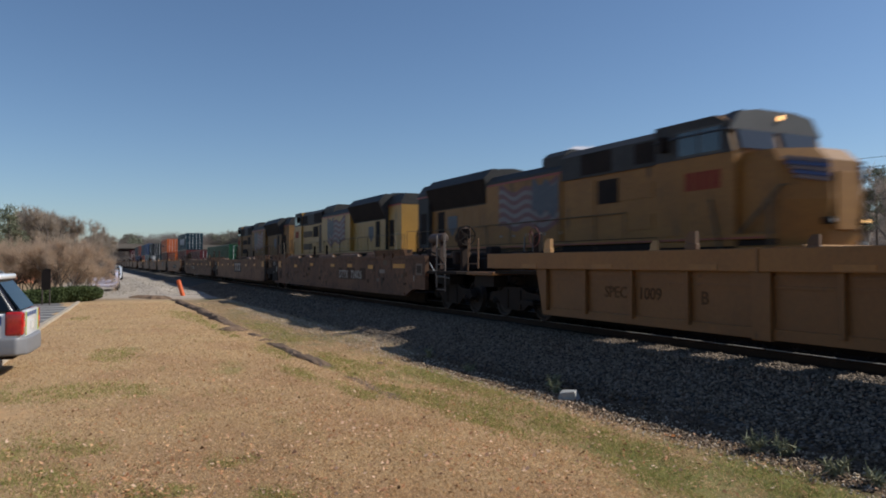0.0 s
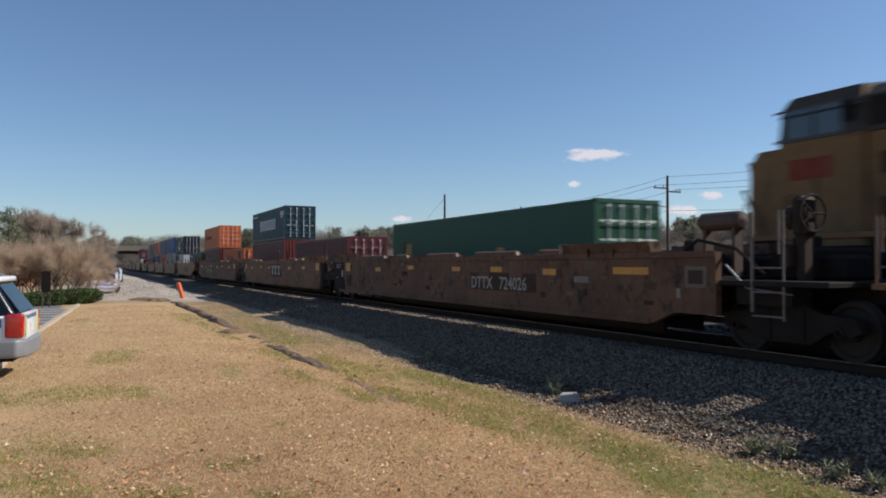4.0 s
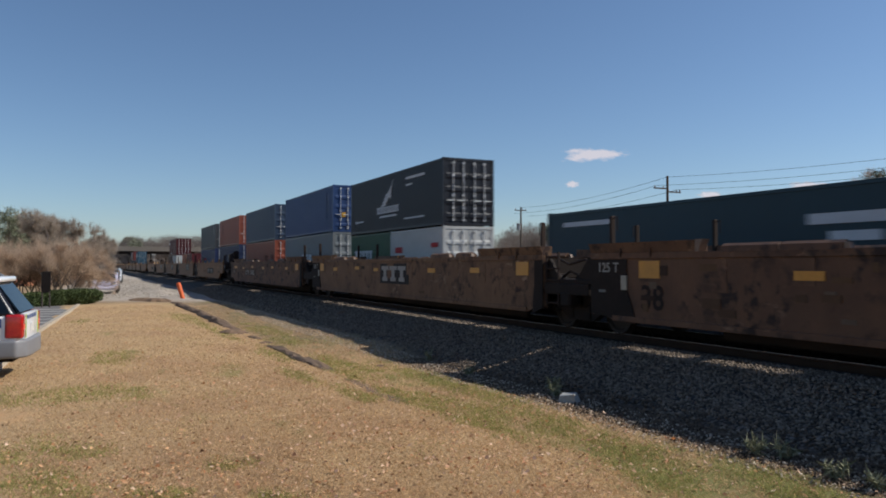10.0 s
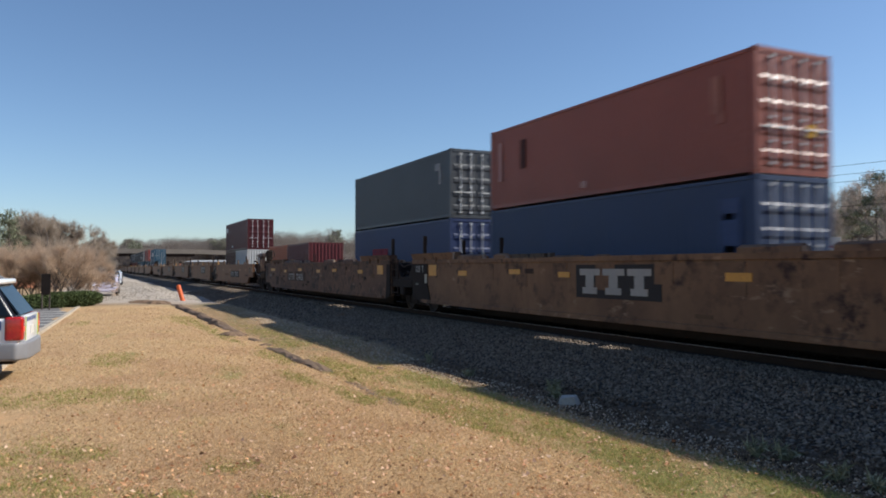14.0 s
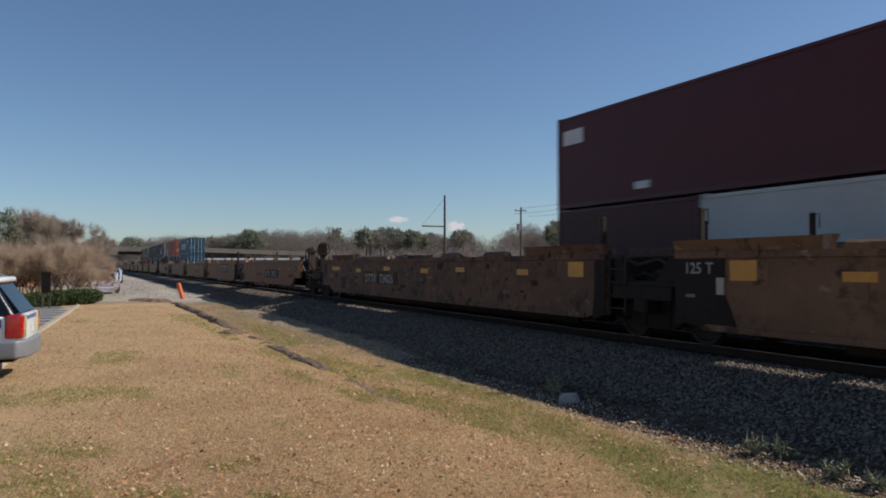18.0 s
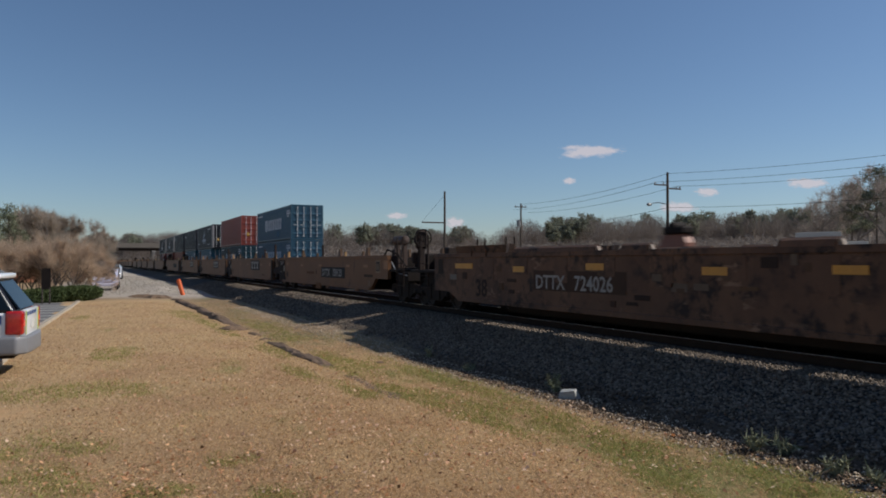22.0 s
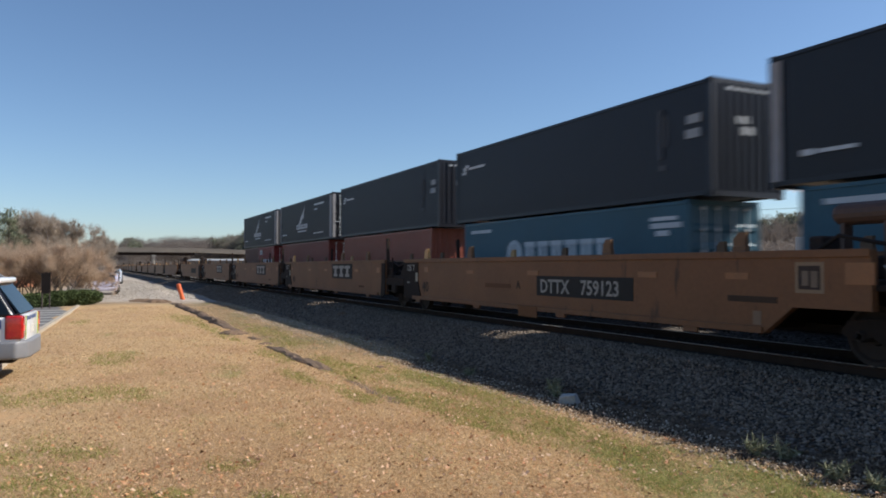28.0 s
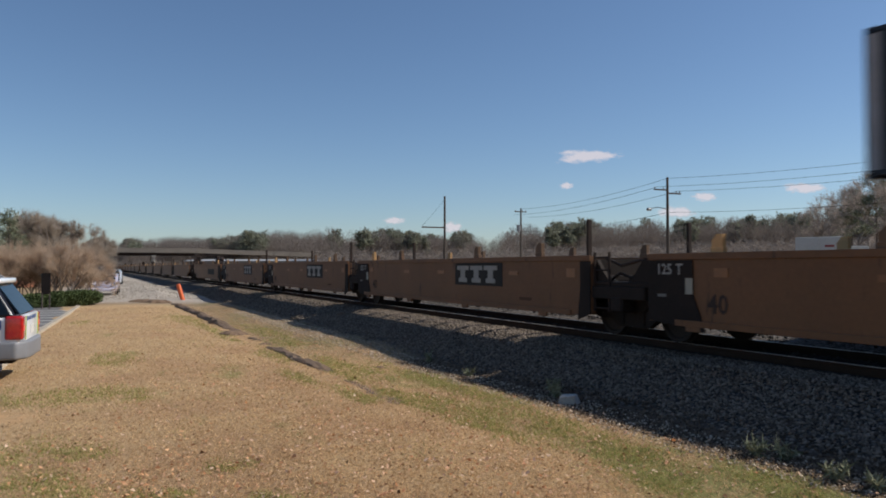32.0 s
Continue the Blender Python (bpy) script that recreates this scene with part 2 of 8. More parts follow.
M_POLE = surface("creosoted_pole", (0.10, 0.075, 0.055), (0.065, 0.05, 0.04), 22, 2, 0.85, 0.4)
# ---- ground ----
def lerp_rows(v, rows):
    if v <= rows[0][0]:
        return rows[0][1]
    for (a, p), (b, q) in zip(rows, rows[1:]):
        if v <= b:
            return p + (q - p) * (v - a) / (b - a)
    return rows[-1][1]


PROFILE = ((-2.5, -0.76), (-1.2, -0.66), (2.0, -0.62), (4.2, -0.68), (4.5, -0.70), (6.0, -0.725), (6.6, -0.72), (8.5, -0.165),
           (9.3, -0.14), (12.4, -0.14), (12.6, -0.06), (16.3, -0.05), (18.2, -0.75), (30, -0.8), (90, 0.5), (200, 4.0), (400, 7.0))


def ground_z(x, y):
    z = lerp_rows(y, PROFILE)
    if y < 6.9:
        z += 0.035 * noise.noise((x * 0.35, y * 0.35, 0)) + 0.02 * noise.noise((x * 1.3, y * 1.3, 3))
    if x > -14 and 5.0 < y < 8.0:
        z += 0.14 * min(1, (x + 14) / 8.7) * math.sin(math.pi * (y - 5) / 3)
    if -46 < x < -13 and 5.4 < y < 8.2:
        z += 0.11 * min(1, (-13 - x) / 6, (x + 46) / 6) * math.sin(math.pi * (y - 5.4) / 2.8)
    # a low gravel bank beside the line, past the lawn
    if x < -45 and -3 < y < 9:
        w = min(1, (-45 - x) / 8) * max(0, 1 - abs(y - 4.2) / 4.5)
        z += w * (0.34 + 0.26 * noise.noise((x * 0.16, y * 0.4, 7)) + 0.12 * noise.noise((x * 0.6, y * 0.9, 2)))
    if -38 < y < -3:
        z += 0.02 * noise.noise((x * 0.2, y * 0.2, 9))
    return z


def grid_mesh(name, xs, ys, zf):
    verts = [(x, y, zf(x, y)) for y in ys for x in xs]
    n = len(xs)
    faces = [(j * n + i, j * n + i + 1, (j + 1) * n + i + 1, (j + 1) * n + i) for j in range(len(ys) - 1) for i in range(n - 1)]
    me = bpy.data.meshes.new(name)
    me.from_pydata(verts, [], faces)
    me.shade_smooth()
    return me


def steps(*spans):
    out = []
    for a, b, s in spans:
        k = max(1, round((b - a) / s))
        out += [a + (b - a) * i / k for i in range(k)]
    return out + [spans[-1][1]]


def ground_material():
    m, n, l, b = nodes_of("lawn_gravel_and_ballast")
    co = n.new("ShaderNodeTexCoord").outputs["Object"]
    sep = n.new("ShaderNodeSeparateXYZ")
    l.new(co, sep.inputs[0])
    # dormant lawn: straw, russet litter, green patches, bare soil
    fine = noise_node(n, l, co, 26, 10, 0.85)
    mid = noise_node(n, l, co, 5.0, 6, 0.7)
    broad = noise_node(n, l, co, 0.55, 4, 0.6)
    straw = ramp(n, ((0.32, (0.15, 0.085, 0.045)), (0.5, (0.47, 0.315, 0.165)), (0.68, (0.74, 0.54, 0.32))))
    l.new(fine, straw.inputs[0])
    soil = ramp(n, ((0.3, (0.25, 0.145, 0.075)), (0.7, (0.55, 0.36, 0.20))))
    l.new(fine, soil.inputs[0])
    r1 = ramp(n, ((0.46, (0, 0, 0)), (0.66, (1, 1, 1))))
    l.new(broad, r1.inputs[0])
    c = mix_color(n, l, r1.outputs[0], straw.outputs[0], soil.outputs[0])
    green = ramp(n, ((0.3, (0.10, 0.115, 0.03)), (0.7, (0.30, 0.31, 0.10))))
    l.new(fine, green.inputs[0])
    gp = noise_node(n, l, co, 0.42, 5, 0.62, (0.8, 1.6, 1))
    add = n.new("ShaderNodeMath")
    add.operation = "MULTIPLY_ADD"
    add.inputs[1].default_value, add.inputs[2].default_value = 0.35, 0
    l.new(mid, add.inputs[0])
    # greener along the foot of the ballast
    strip = n.new("ShaderNodeMapRange")
    strip.interpolation_type = "SMOOTHSTEP"
    for k, v in (("From Min", 3.2), ("From Max", 6.0), ("To Min", 0.0), ("To Max", 0.20)):
        strip.inputs[k].default_value = v
    l.new(sep.outputs["Y"], strip.inputs["Value"])
    add2 = n.new("ShaderNodeMath")
    l.new(add.outputs[0], add2.inputs[0])
    l.new(gp, add2.inputs[1])
    add3 = n.new("ShaderNodeMath")
    l.new(add2.outputs[0], add3.inputs[0])
    l.new(strip.outputs[0], add3.inputs[1])
    r2 = ramp(n, ((0.80, (0, 0, 0)), (0.92, (0.8, 0.8, 0.8))))
    l.new(add3.outputs[0], r2.inputs[0])
    c = mix_color(n, l, r2.outputs[0], c, green.outputs[0])
    # bare earth on the terrace by the old edging and past the end of the lawn
    def span(sock, a, b_):
        mr = n.new("ShaderNodeMapRange")
        mr.interpolation_type = "SMOOTHSTEP"
        mr.inputs["From Min"].default_value, mr.inputs["From Max"].default_value = a, b_
        l.new(sock, mr.inputs["Value"])
        return mr.outputs[0]
    def op(kind, a, b_):
        e = n.new("ShaderNodeMath")
        e.operation = kind
        l.new(a, e.inputs[0])
        l.new(b_, e.inputs[1])
        return e.outputs[0]
    def edge_of(a, b_):
        e = n.new("ShaderNodeMath")
        e.operation = "MULTIPLY_ADD"
        e.inputs[1].default_value = 0.5
        l.new(noise_node(n, l, co, 2.3, 5, 0.7), e.inputs[0])
        l.new(sep.outputs["Y"], e.inputs[2])
        return span(e.outputs[0], a + 0.25, b_ + 0.25)
    terrace = op("MULTIPLY", span(sep.outputs["Y"], 4.1, 4.5), span(sep.outputs["X"], -13.0, -22.0))
    earth = op("MAXIMUM", terrace, span(sep.outputs["X"], -41.0, -44.0))
    patchy = ramp(n, ((0.38, (0.25, 0.25, 0.25)), (0.58, (1, 1, 1))))
    l.new(mid, patchy.inputs[0])
    dirt = ramp(n, ((0.3, (0.10, 0.07, 0.044)), (0.7, (0.32, 0.235, 0.15))))
    l.new(fine, dirt.inputs[0])
    c = mix_color(n, l, op("MULTIPLY", earth, patchy.outputs[0]), c, dirt.outputs[0])
    far_from = n.new("ShaderNodeVectorMath")
    far_from.operation = "DISTANCE"
    l.new(co, far_from.inputs[0])
    far_from.inputs[1].default_value = (-11.3, -1.15, -0.66)
    sandy = op("MULTIPLY", span(far_from.outputs["Value"], 0.75, 0.3), patchy.outputs[0])
    sand = ramp(n, ((0.3, (0.42, 0.24, 0.11)), (0.7, (0.74, 0.47, 0.25))))
    l.new(fine, sand.inputs[0])
    c = mix_color(n, l, sandy, c, sand.outputs[0])
    toe = op("MULTIPLY", span(sep.outputs["Y"], 6.0, 6.7), patchy.outputs[0])
    crumbs = ramp(n, ((0.3, (0.15, 0.105, 0.068)), (0.7, (0.40, 0.30, 0.205))))
    l.new(fine, crumbs.inputs[0])
    c = mix_color(n, l, toe, c, crumbs.outputs[0])
    # band of dark soil between lawn and ballast
    soil_band = op("MULTIPLY", edge_of(5.75, 6.1), span(sep.outputs["X"], -19.0, -12.0))
    dark_soil = ramp(n, ((0.3, (0.055, 0.038, 0.026)), (0.7, (0.21, 0.15, 0.105))))
    l.new(fine, dark_soil.inputs[0])
    c = mix_color(n, l, soil_band, c, dark_soil.outputs[0])
    # stone: grey ballast along the tracks, pale gravel by the bank
    vor = n.new("ShaderNodeTexVoronoi")
    vor.inputs["Scale"].default_value = 17
    l.new(co, vor.inputs["Vector"])
    stone = mix_color(n, l, vor.outputs["Color"], (0.065, 0.055, 0.047), (0.30, 0.255, 0.215))
    # shade between the stones, painted as darker cell rims
    gap_shade = ramp(n, ((0.25, (1, 1, 1)), (0.6, (0.3, 0.3, 0.3))))
    l.new(vor.outputs["Distance"], gap_shade.inputs[0])
    stone = mix_color(n, l, 1.0, stone, gap_shade.outputs[0], "MULTIPLY")
    def edge(sock, a, b_, wob):
        e = n.new("ShaderNodeMath")
        e.operation = "MULTIPLY_ADD"
        e.inputs[1].default_value = wob
        l.new(noise_node(n, l, co, 1.1, 5, 0.7), e.inputs[0])
        l.new(sock, e.inputs[2])
        mr = n.new("ShaderNodeMapRange")
        mr.interpolation_type = "SMOOTHSTEP"
        mr.inputs["From Min"].default_value, mr.inputs["From Max"].default_value = a, b_
        l.new(e.outputs[0], mr.inputs["Value"])
        return mr.outputs[0]
    near_stone = edge(sep.outputs["Y"], 6.95, 7.25, 0.7)
    past = edge(sep.outputs["Y"], 19.5, 18.0, 0.9)
    both = n.new("ShaderNodeMath")
    both.operation = "MULTIPLY"
    l.new(near_stone, both.inputs[0])
    l.new(past, both.inputs[1])
    c = mix_color(n, l, both.outputs[0], c, stone)
    # near track bed: the shade under the train is painted near-black between the rails
    gauge_shade = op("MULTIPLY", span(sep.outputs["Y"], 9.2, 9.6), span(sep.outputs["Y"], 11.4, 10.9))
    c = mix_color(n, l, gauge_shade, c, (0.02, 0.017, 0.015))
    gravel = mix_color(n, l, vor.outputs["Color"], (0.28, 0.235, 0.195), (0.50, 0.435, 0.365))
    bank = edge(sep.outputs["X"], -40.0, -44.0, 5.0)
    lim = edge(sep.outputs["Y"], -2.2, -0.8, 1.2)
    lim2 = n.new("ShaderNodeMath")
    lim2.operation = "MULTIPLY"
    l.new(bank, lim2.inputs[0])
    l.new(lim, lim2.inputs[1])
    off = n.new("ShaderNodeMath")
    off.operation = "SUBTRACT"
    l.new(lim2.outputs[0], off.inputs[0])
    l.new(near_stone, off.inputs[1])
    off.use_clamp = True
    c = mix_color(n, l, off.outputs[0], c, gravel)
    l.new(c, b.inputs["Base Color"])
    b.inputs["Roughness"].default_value = 0.95
    b.inputs["Specular IOR Level"].default_value = 0.15
    bp = n.new("ShaderNodeBump")
    bp.inputs["Strength"].default_value, bp.inputs["Distance"].default_value = 0.8, 0.03
    l.new(fine, bp.inputs["Height"])
    l.new(bp.outputs[0], b.inputs["Normal"])
    return m


M_GROUND = ground_material()
gx = steps((-3000, -400, 200), (-400, -120, 20), (-120, -75, 1.5), (-75, -45, 0.7), (-45, 8, 0.35), (8, 60, 4), (60, 3000, 240))
gy = steps((-3000, -100, 200), (-100, -6, 6), (-6, 9, 0.3), (9, 20, 0.5), (20, 100, 8), (100, 3000, 150))
ground = new("ground", grid_mesh("ground", gx, gy, ground_z))
ground.data.materials.append(M_GROUND)
tagged(ground, "dormant straw-coloured lawn with green patches beside grey ballast", "ground", kind="structure")


# ---- tracks ----
def track(y, z, name, label):
    t = thing(name, label, "railway track", pose(0, y, z), kind="structure")
    for s in (-1, 1):
        c = s * 0.752
        sec = [(c - 0.07, -0.17), (c + 0.07, -0.17), (c + 0.07, -0.155), (c + 0.012, -0.135), (c + 0.012, -0.045), (c + 0.036, -0.035),
               (c + 0.036, -0.006), (c + 0.03, -0.002), (c - 0.03, -0.002), (c - 0.036, -0.006), (c - 0.036, -0.035), (c - 0.012, -0.045), (c - 0.012, -0.135), (c - 0.07, -0.155)]
        r = part("rail", Shape().prism(sec, 0, -900, 120), M_RAIL, t)
        part("rail_head", Shape().box(-900, 120, c - 0.026, c + 0.026, -0.002, 0.0015), M_RAILTOP, r, "polished steel running surface")
    tie = Shape().box(-0.115, 0.115, -1.3, 1.3, -0.36, -0.165, 0.012).mesh("tie")
    tie.materials.append(M_TIE)
    k = 0
    far = Shape()
    x = 4.0
    while x > -330:
        w = random.uniform(-0.03, 0.03)
        if x > -75 and y < 12:
            o = part("tie", tie, M_TIE, t, at=pose(x + w, random.uniform(-0.05, 0.05), random.uniform(-0.01, 0.01), 0, 0, random.uniform(-1, 1)))
        else:
            far.box(x + w - 0.115, x + w + 0.115, -1.3, 1.3, -0.36, -0.165)
        x -= 0.53
    tagged(part("ties_beyond", far, M_TIE, t), kind="stuff")
    return t


track(NEAR_Y, 0, "near_track", "rusty steel rails on dark wooden ties in grey ballast")
track(FAR_Y, FAR_Z, "far_track", "second pair of steel rails on wooden ties")
# ---- trucks and well cars ----
def truck_parts(parent, x, wheels_move=True):
    """A two-axle freight truck under a car: side frames, bolster, wheelsets."""
    tr = part("truck", Shape().box(-0.22, 0.22, -1.0, 1.0, 0.42, 0.66, 0.03), M_BLACK, parent, "black cast-steel freight truck", at=pose(x, 0, 0))
    for s in (-1, 1):
        y0, y1 = (s * 1.02 - 0.07, s * 1.02 + 0.07)
        f = Shape()
        f.prism([(-1.2, 0.44), (-1.1, 0.62), (-0.6, 0.66), (-0.36, 0.76), (0.36, 0.76), (0.6, 0.66), (1.1, 0.62), (1.2, 0.44), (1.05, 0.36), (0.75, 0.42),
                 (0.42, 0.22), (-0.42, 0.22), (-0.75, 0.42), (-1.05, 0.36)], 1, y0, y1)
        f.box(-0.34, -0.24, y0 - 0.03, y1 + 0.03, 0.25, 0.7, 0.01).box(0.24, 0.34, y0 - 0.03, y1 + 0.03, 0.25, 0.7, 0.01)
        part("side_frame", f, M_BLACK, tr)
        sp = Shape()
        for k in (-0.14, 0, 0.14):
            sp.lathe((k, s * 1.02, 0), 2, [(0.26, 0.055), (0.5, 0.055)], 8)
        part("spring", sp, M_BLACK, tr)
    for a in (-0.89, 0.89):
        w = Shape()
        w.lathe((0, 0, 0), 1, [(-1.15, 0.06), (-1.12, 0.08), (1.12, 0.08), (1.15, 0.06)], 10)
        for s in (-1, 1):
            w.lathe((0, 0, 0), 1, [(s * 0.70, 0.0), (s * 0.70, 0.445), (s * 0.73, 0.445), (s * 0.735, 0.42), (s * 0.83, 0.415), (s * 0.83, 0.36), (s * 0.79, 0.32), (s * 0.79, 0.14), (s * 0.84, 0.12), (s * 0.84, 0.0)], 24)
            w.box(-0.04, 0.04, s * 1.12 - 0.03, s * 1.12 + 0.05, -0.04, 0.04)
        o = part("wheelset", w, M_WHEEL, tr, at=pose(a, 0, 0.42), smooth=True)
        if wheels_move:
            o["spin"] = 1
    return tr


# what each kind of well carries on its side, x from the middle: reflectors (x, half width, half height, z), bent guides on the top chord
LAYOUT = {
    "brown_a": (((-8.22, 0.26, 0.15, 1.27), (-5.05, 0.24, 0.065, 1.2), (-2.23, 0.22, 0.055, 1.27), (0.84, 0.25, 0.055, 1.24), (2.98, 0.27, 0.06, 1.24), (5.25, 0.24, 0.065, 1.2), (7.84, 0.48, 0.065, 1.24)),
                ((-6.58, -5.54), (-5.5, -4.53), (-3.4, -2.6), (-1.05, 0.78), (1.91, 3.85), (4.85, 5.59))),
    "brown_m": (((-7.65, 0.25, 0.15, 1.27), (-5.8, 0.24, 0.065, 1.2), (-3.17, 0.24, 0.055, 1.25), (-1.22, 0.2, 0.055, 1.2), (3.3, 0.25, 0.065, 1.2), (5.92, 0.25, 0.065, 1.22), (8.2, 0.26, 0.15, 1.27)),
                ((-6.0, -4.7), (-4.1, -3.6), (3.3, 4.4), (4.9, 5.7))),
    "brown_b": (((-7.55, 0.48, 0.065, 1.24), (-4.83, 0.24, 0.065, 1.18), (-2.03, 0.28, 0.065, 1.25), (1.0, 0.26, 0.065, 1.2), (3.28, 0.25, 0.06, 1.24), (6.38, 0.24, 0.065, 1.2), (8.4, 0.26, 0.15, 1.27)),
                ((-5.0, -2.0), (-1.2, -0.5), (2.2, 3.1), (4.6, 5.6))),
    "tan_end": (((-5.92, 0.14, 0.07, 1.25), (-3.2, 0.2, 0.045, 1.2), (-0.24, 0.22, 0.05, 1.2), (3.45, 0.24, 0.05, 1.2), (5.43, 0.22, 0.05, 1.2), (7.4, 0.2, 0.14, 1.25)), ()),
    "tan_mid": (((-5.5, 0.14, 0.07, 1.25), (-2.4, 0.2, 0.045, 1.2), (0.06, 0.2, 0.045, 1.2), (3.95, 0.2, 0.045, 1.2), (6.2, 0.16, 0.09, 1.22)), ()),
}


def well_unit(name, label, length, paint, end_l, end_r, style, truck_l=True, truck_r=True, group="well cars", brake=True, layout=""):
    """One well of a container car, middle at the origin. end_*: "coupler" or "joint". style: "brown", "tan" or "yellow"."""
    h = length / 2
    t = thing(name, label, "railcar", group=group)
    top, bot = (1.55, {"brown": 0.33, "tan": 0.38, "yellow": 0.24}[style])
    rise = 2.5                      # where the side sheet climbs over the truck
    # how the side sheet is cut away over the truck: length, run of the slope, height
    over = {"brown": (0.9, 0.6, 0.56), "tan": (1.15, 0.5, 0.78), "yellow": (1.95, 0.25, 1.2)}[style]
    (cl, sl, zl), (cr, sr, zr) = (over if e == "coupler" else (0.35, 0.3, 0.42) for e in (end_l, end_r))
    for s in (-1, 1):
        o = s * (1.52 if style != "yellow" else 1.44)
        y0, y1 = sorted((o - s * 0.12, o))
        sh = Shape()
        prof = [(-h, zl), (-h + cl, zl), (-h + cl + sl, bot), (h - cr - sr, bot), (h - cr, zr), (h, zr), (h, top), (-h, top)]
        sh.prism(prof, 1, y0, y1)
        b0, b1 = sorted((o, o + s * 0.035))
        if style == "yellow":
            sh.box(-h + cl + 0.6, h - cr - 0.6, b0, b1, bot, bot + 0.16)
        else:
            sh.box(-h, h, b0, b1, top - 0.09, top + 0.015, 0.006)
            sh.box(-h + cl + sl, h - cr - sr, b0, b1, bot, bot + 0.10, 0.006)
        side = part("side_sheet", sh, paint, t)
        if style == "yellow":
            part("top_chord", Shape().box(-h, h, *sorted((o + s * 0.002, o + s * 0.15)), top - 0.34, top + 0.003, 0.01), M_CHORD, side, "brighter yellow top chord")
        if style == "yellow":
            part("side_post", Shape().box(-0.82, -0.48, *sorted((o, o + s * 0.1)), bot - 0.02, top - 0.33, 0.01), paint, side)
            part("chord_seam", Shape().box(-0.67, -0.63, *sorted((o + s * 0.14, o + s * 0.165)), top - 0.35, top + 0.01), paint, side)
            for zz in (top - 0.42, top - 0.56):
                part("side_rib", Shape().box(-h + cl + 0.8, h - cr - 0.8, *sorted((o, o + s * 0.03)), zz - 0.02, zz + 0.02), paint, side)
            k = -h + cl + 0.47
            while k < h - cr - 0.6:
                part("side_post", Shape().box(k - 0.045, k + 0.045, *sorted((o, o + s * 0.09)), bot + 0.1, top - 0.33, 0.01), paint, side)
                k += 1.38
        if style == "yellow":
            for k in np.arange(-h + 1.9, h - 1.2, 2.55):
                part("reflector", Shape().box(k - 0.3, k + 0.3, *sorted((o + s * 0.15, o + s * 0.158)), 1.235, 1.315), M_YELLOWDECAL, side, "amber reflective strip")
        else:
            for k, rw, rh, zz in LAYOUT[layout][0]:
                part("reflector", Shape().box(k - rw, k + rw, *sorted((o, o + s * 0.012)), zz - rh, zz + rh), M_REFLECT if style == "brown" else M_DULLREFLECT, side, "amber reflective strip")
        if style == "tan":
            for q, k in enumerate(np.arange(-h + cl + sl + 0.4, h - cr - sr - 0.4, 3.66)):
                part("bottom_tab", Shape().box(k - 0.16, k + 0.16, *sorted((o - s * 0.02, o + s * 0.03)), bot - 0.08, bot + 0.03, 0.006), paint, side)
        # hinged container guides along the top
        if style == "brown":
            for k0, k1 in LAYOUT[layout][1]:
                g = Shape().prism([(s * 1.36, top), (s * 1.56, top), (s * 1.545, top + 0.09), (s * 1.46, top + 0.13), (s * 1.34, top + 0.06)], 0, k0, k1)
                gd = part("top_guide", g, paint, t, "bent steel guide on the top chord")
                part("worn_lug", Shape().prism([(k1 + 0.01, top), (k1 + 0.11, top), (k1 + 0.07, top + 0.09), (k1 + 0.01, top + 0.1)], 1, *sorted((s * 1.46, s * 1.54))), M_WORN, gd, "worn bare-metal lug")
            for sg, e in ((-1, end_l), (1, end_r)):
                k0, k1 = sorted((sg * (h - (1.45 if e == "coupler" else 0)), sg * (h - (4.05 if e == "coupler" else 2.75))))
                bu = part("end_bulge", Shape().prism([(s * 1.30, top), (s * 1.53, top), (s * 1.60, top + 0.20), (s * 1.30, top + 0.20)], 0, k0, k1), paint, t)
                kk = k1 if sg < 0 else k0
                part("worn_lug", Shape().prism([(kk - sg * 0.005, top + 0.01), (kk - sg * 0.07, top + 0.01), (kk - sg * 0.16, top + 0.21), (kk - sg * 0.005, top + 0.21)], 1, *sorted((s * 1.42, s * 1.57))), M_WORN, bu, "worn bare-metal end of the bulge")
                for q in (0.33, 0.62):
                    xp = k0 + (k1 - k0) * q
                    part("weld_rib", Shape().box(xp - 0.012, xp + 0.012, *sorted((s * 1.54, s * 1.585)), top - 0.06, top + 0.1), paint, bu)
            # doubler plates and stiffeners on the sheet
            for q, xx in enumerate(np.arange(-h + 1.6, h - 1.5, 1.52)):
                part("doubler_plate", Shape().box(xx - 0.2 - 0.06 * (q % 3), xx + 0.25, *sorted((o, o + s * 0.008)), 1.06 - 0.14 * (q % 2), 1.44), paint, side)
        else:
            for k in ((-0.36, -0.12, 0.14, 0.37) if style == "yellow" else (-0.40, -0.22, 0.15, 0.36)):
                c = s * 1.44
                g = Shape().box(k * length - 0.13, k * length + 0.13, c - 0.05, c + 0.05, top, top + 0.10, 0.01)
                g.prism([(k * length - 0.11, top + 0.08), (k * length + 0.11, top + 0.08), (k * length + 0.11, top + 0.30), (k * length - 0.02, top + 0.30), (k * length - 0.11, top + 0.2)], 1, c - 0.04, c + 0.04)
                part("corner_guide", g, M_GUIDE if k < -0.3 else M_DULLGUIDE, t, "orange-tan container guide")
    fl = Shape()
    if style != "brown":
        # open floor: cross members with daylight between them
        wide = 0.26 if style == "yellow" else 0.09
        for k in np.arange(-h + 1.5, h - 1.4, 1.27):
            fl.box(k - wide, k + wide, -1.42, 1.42, 0.4, 0.5)
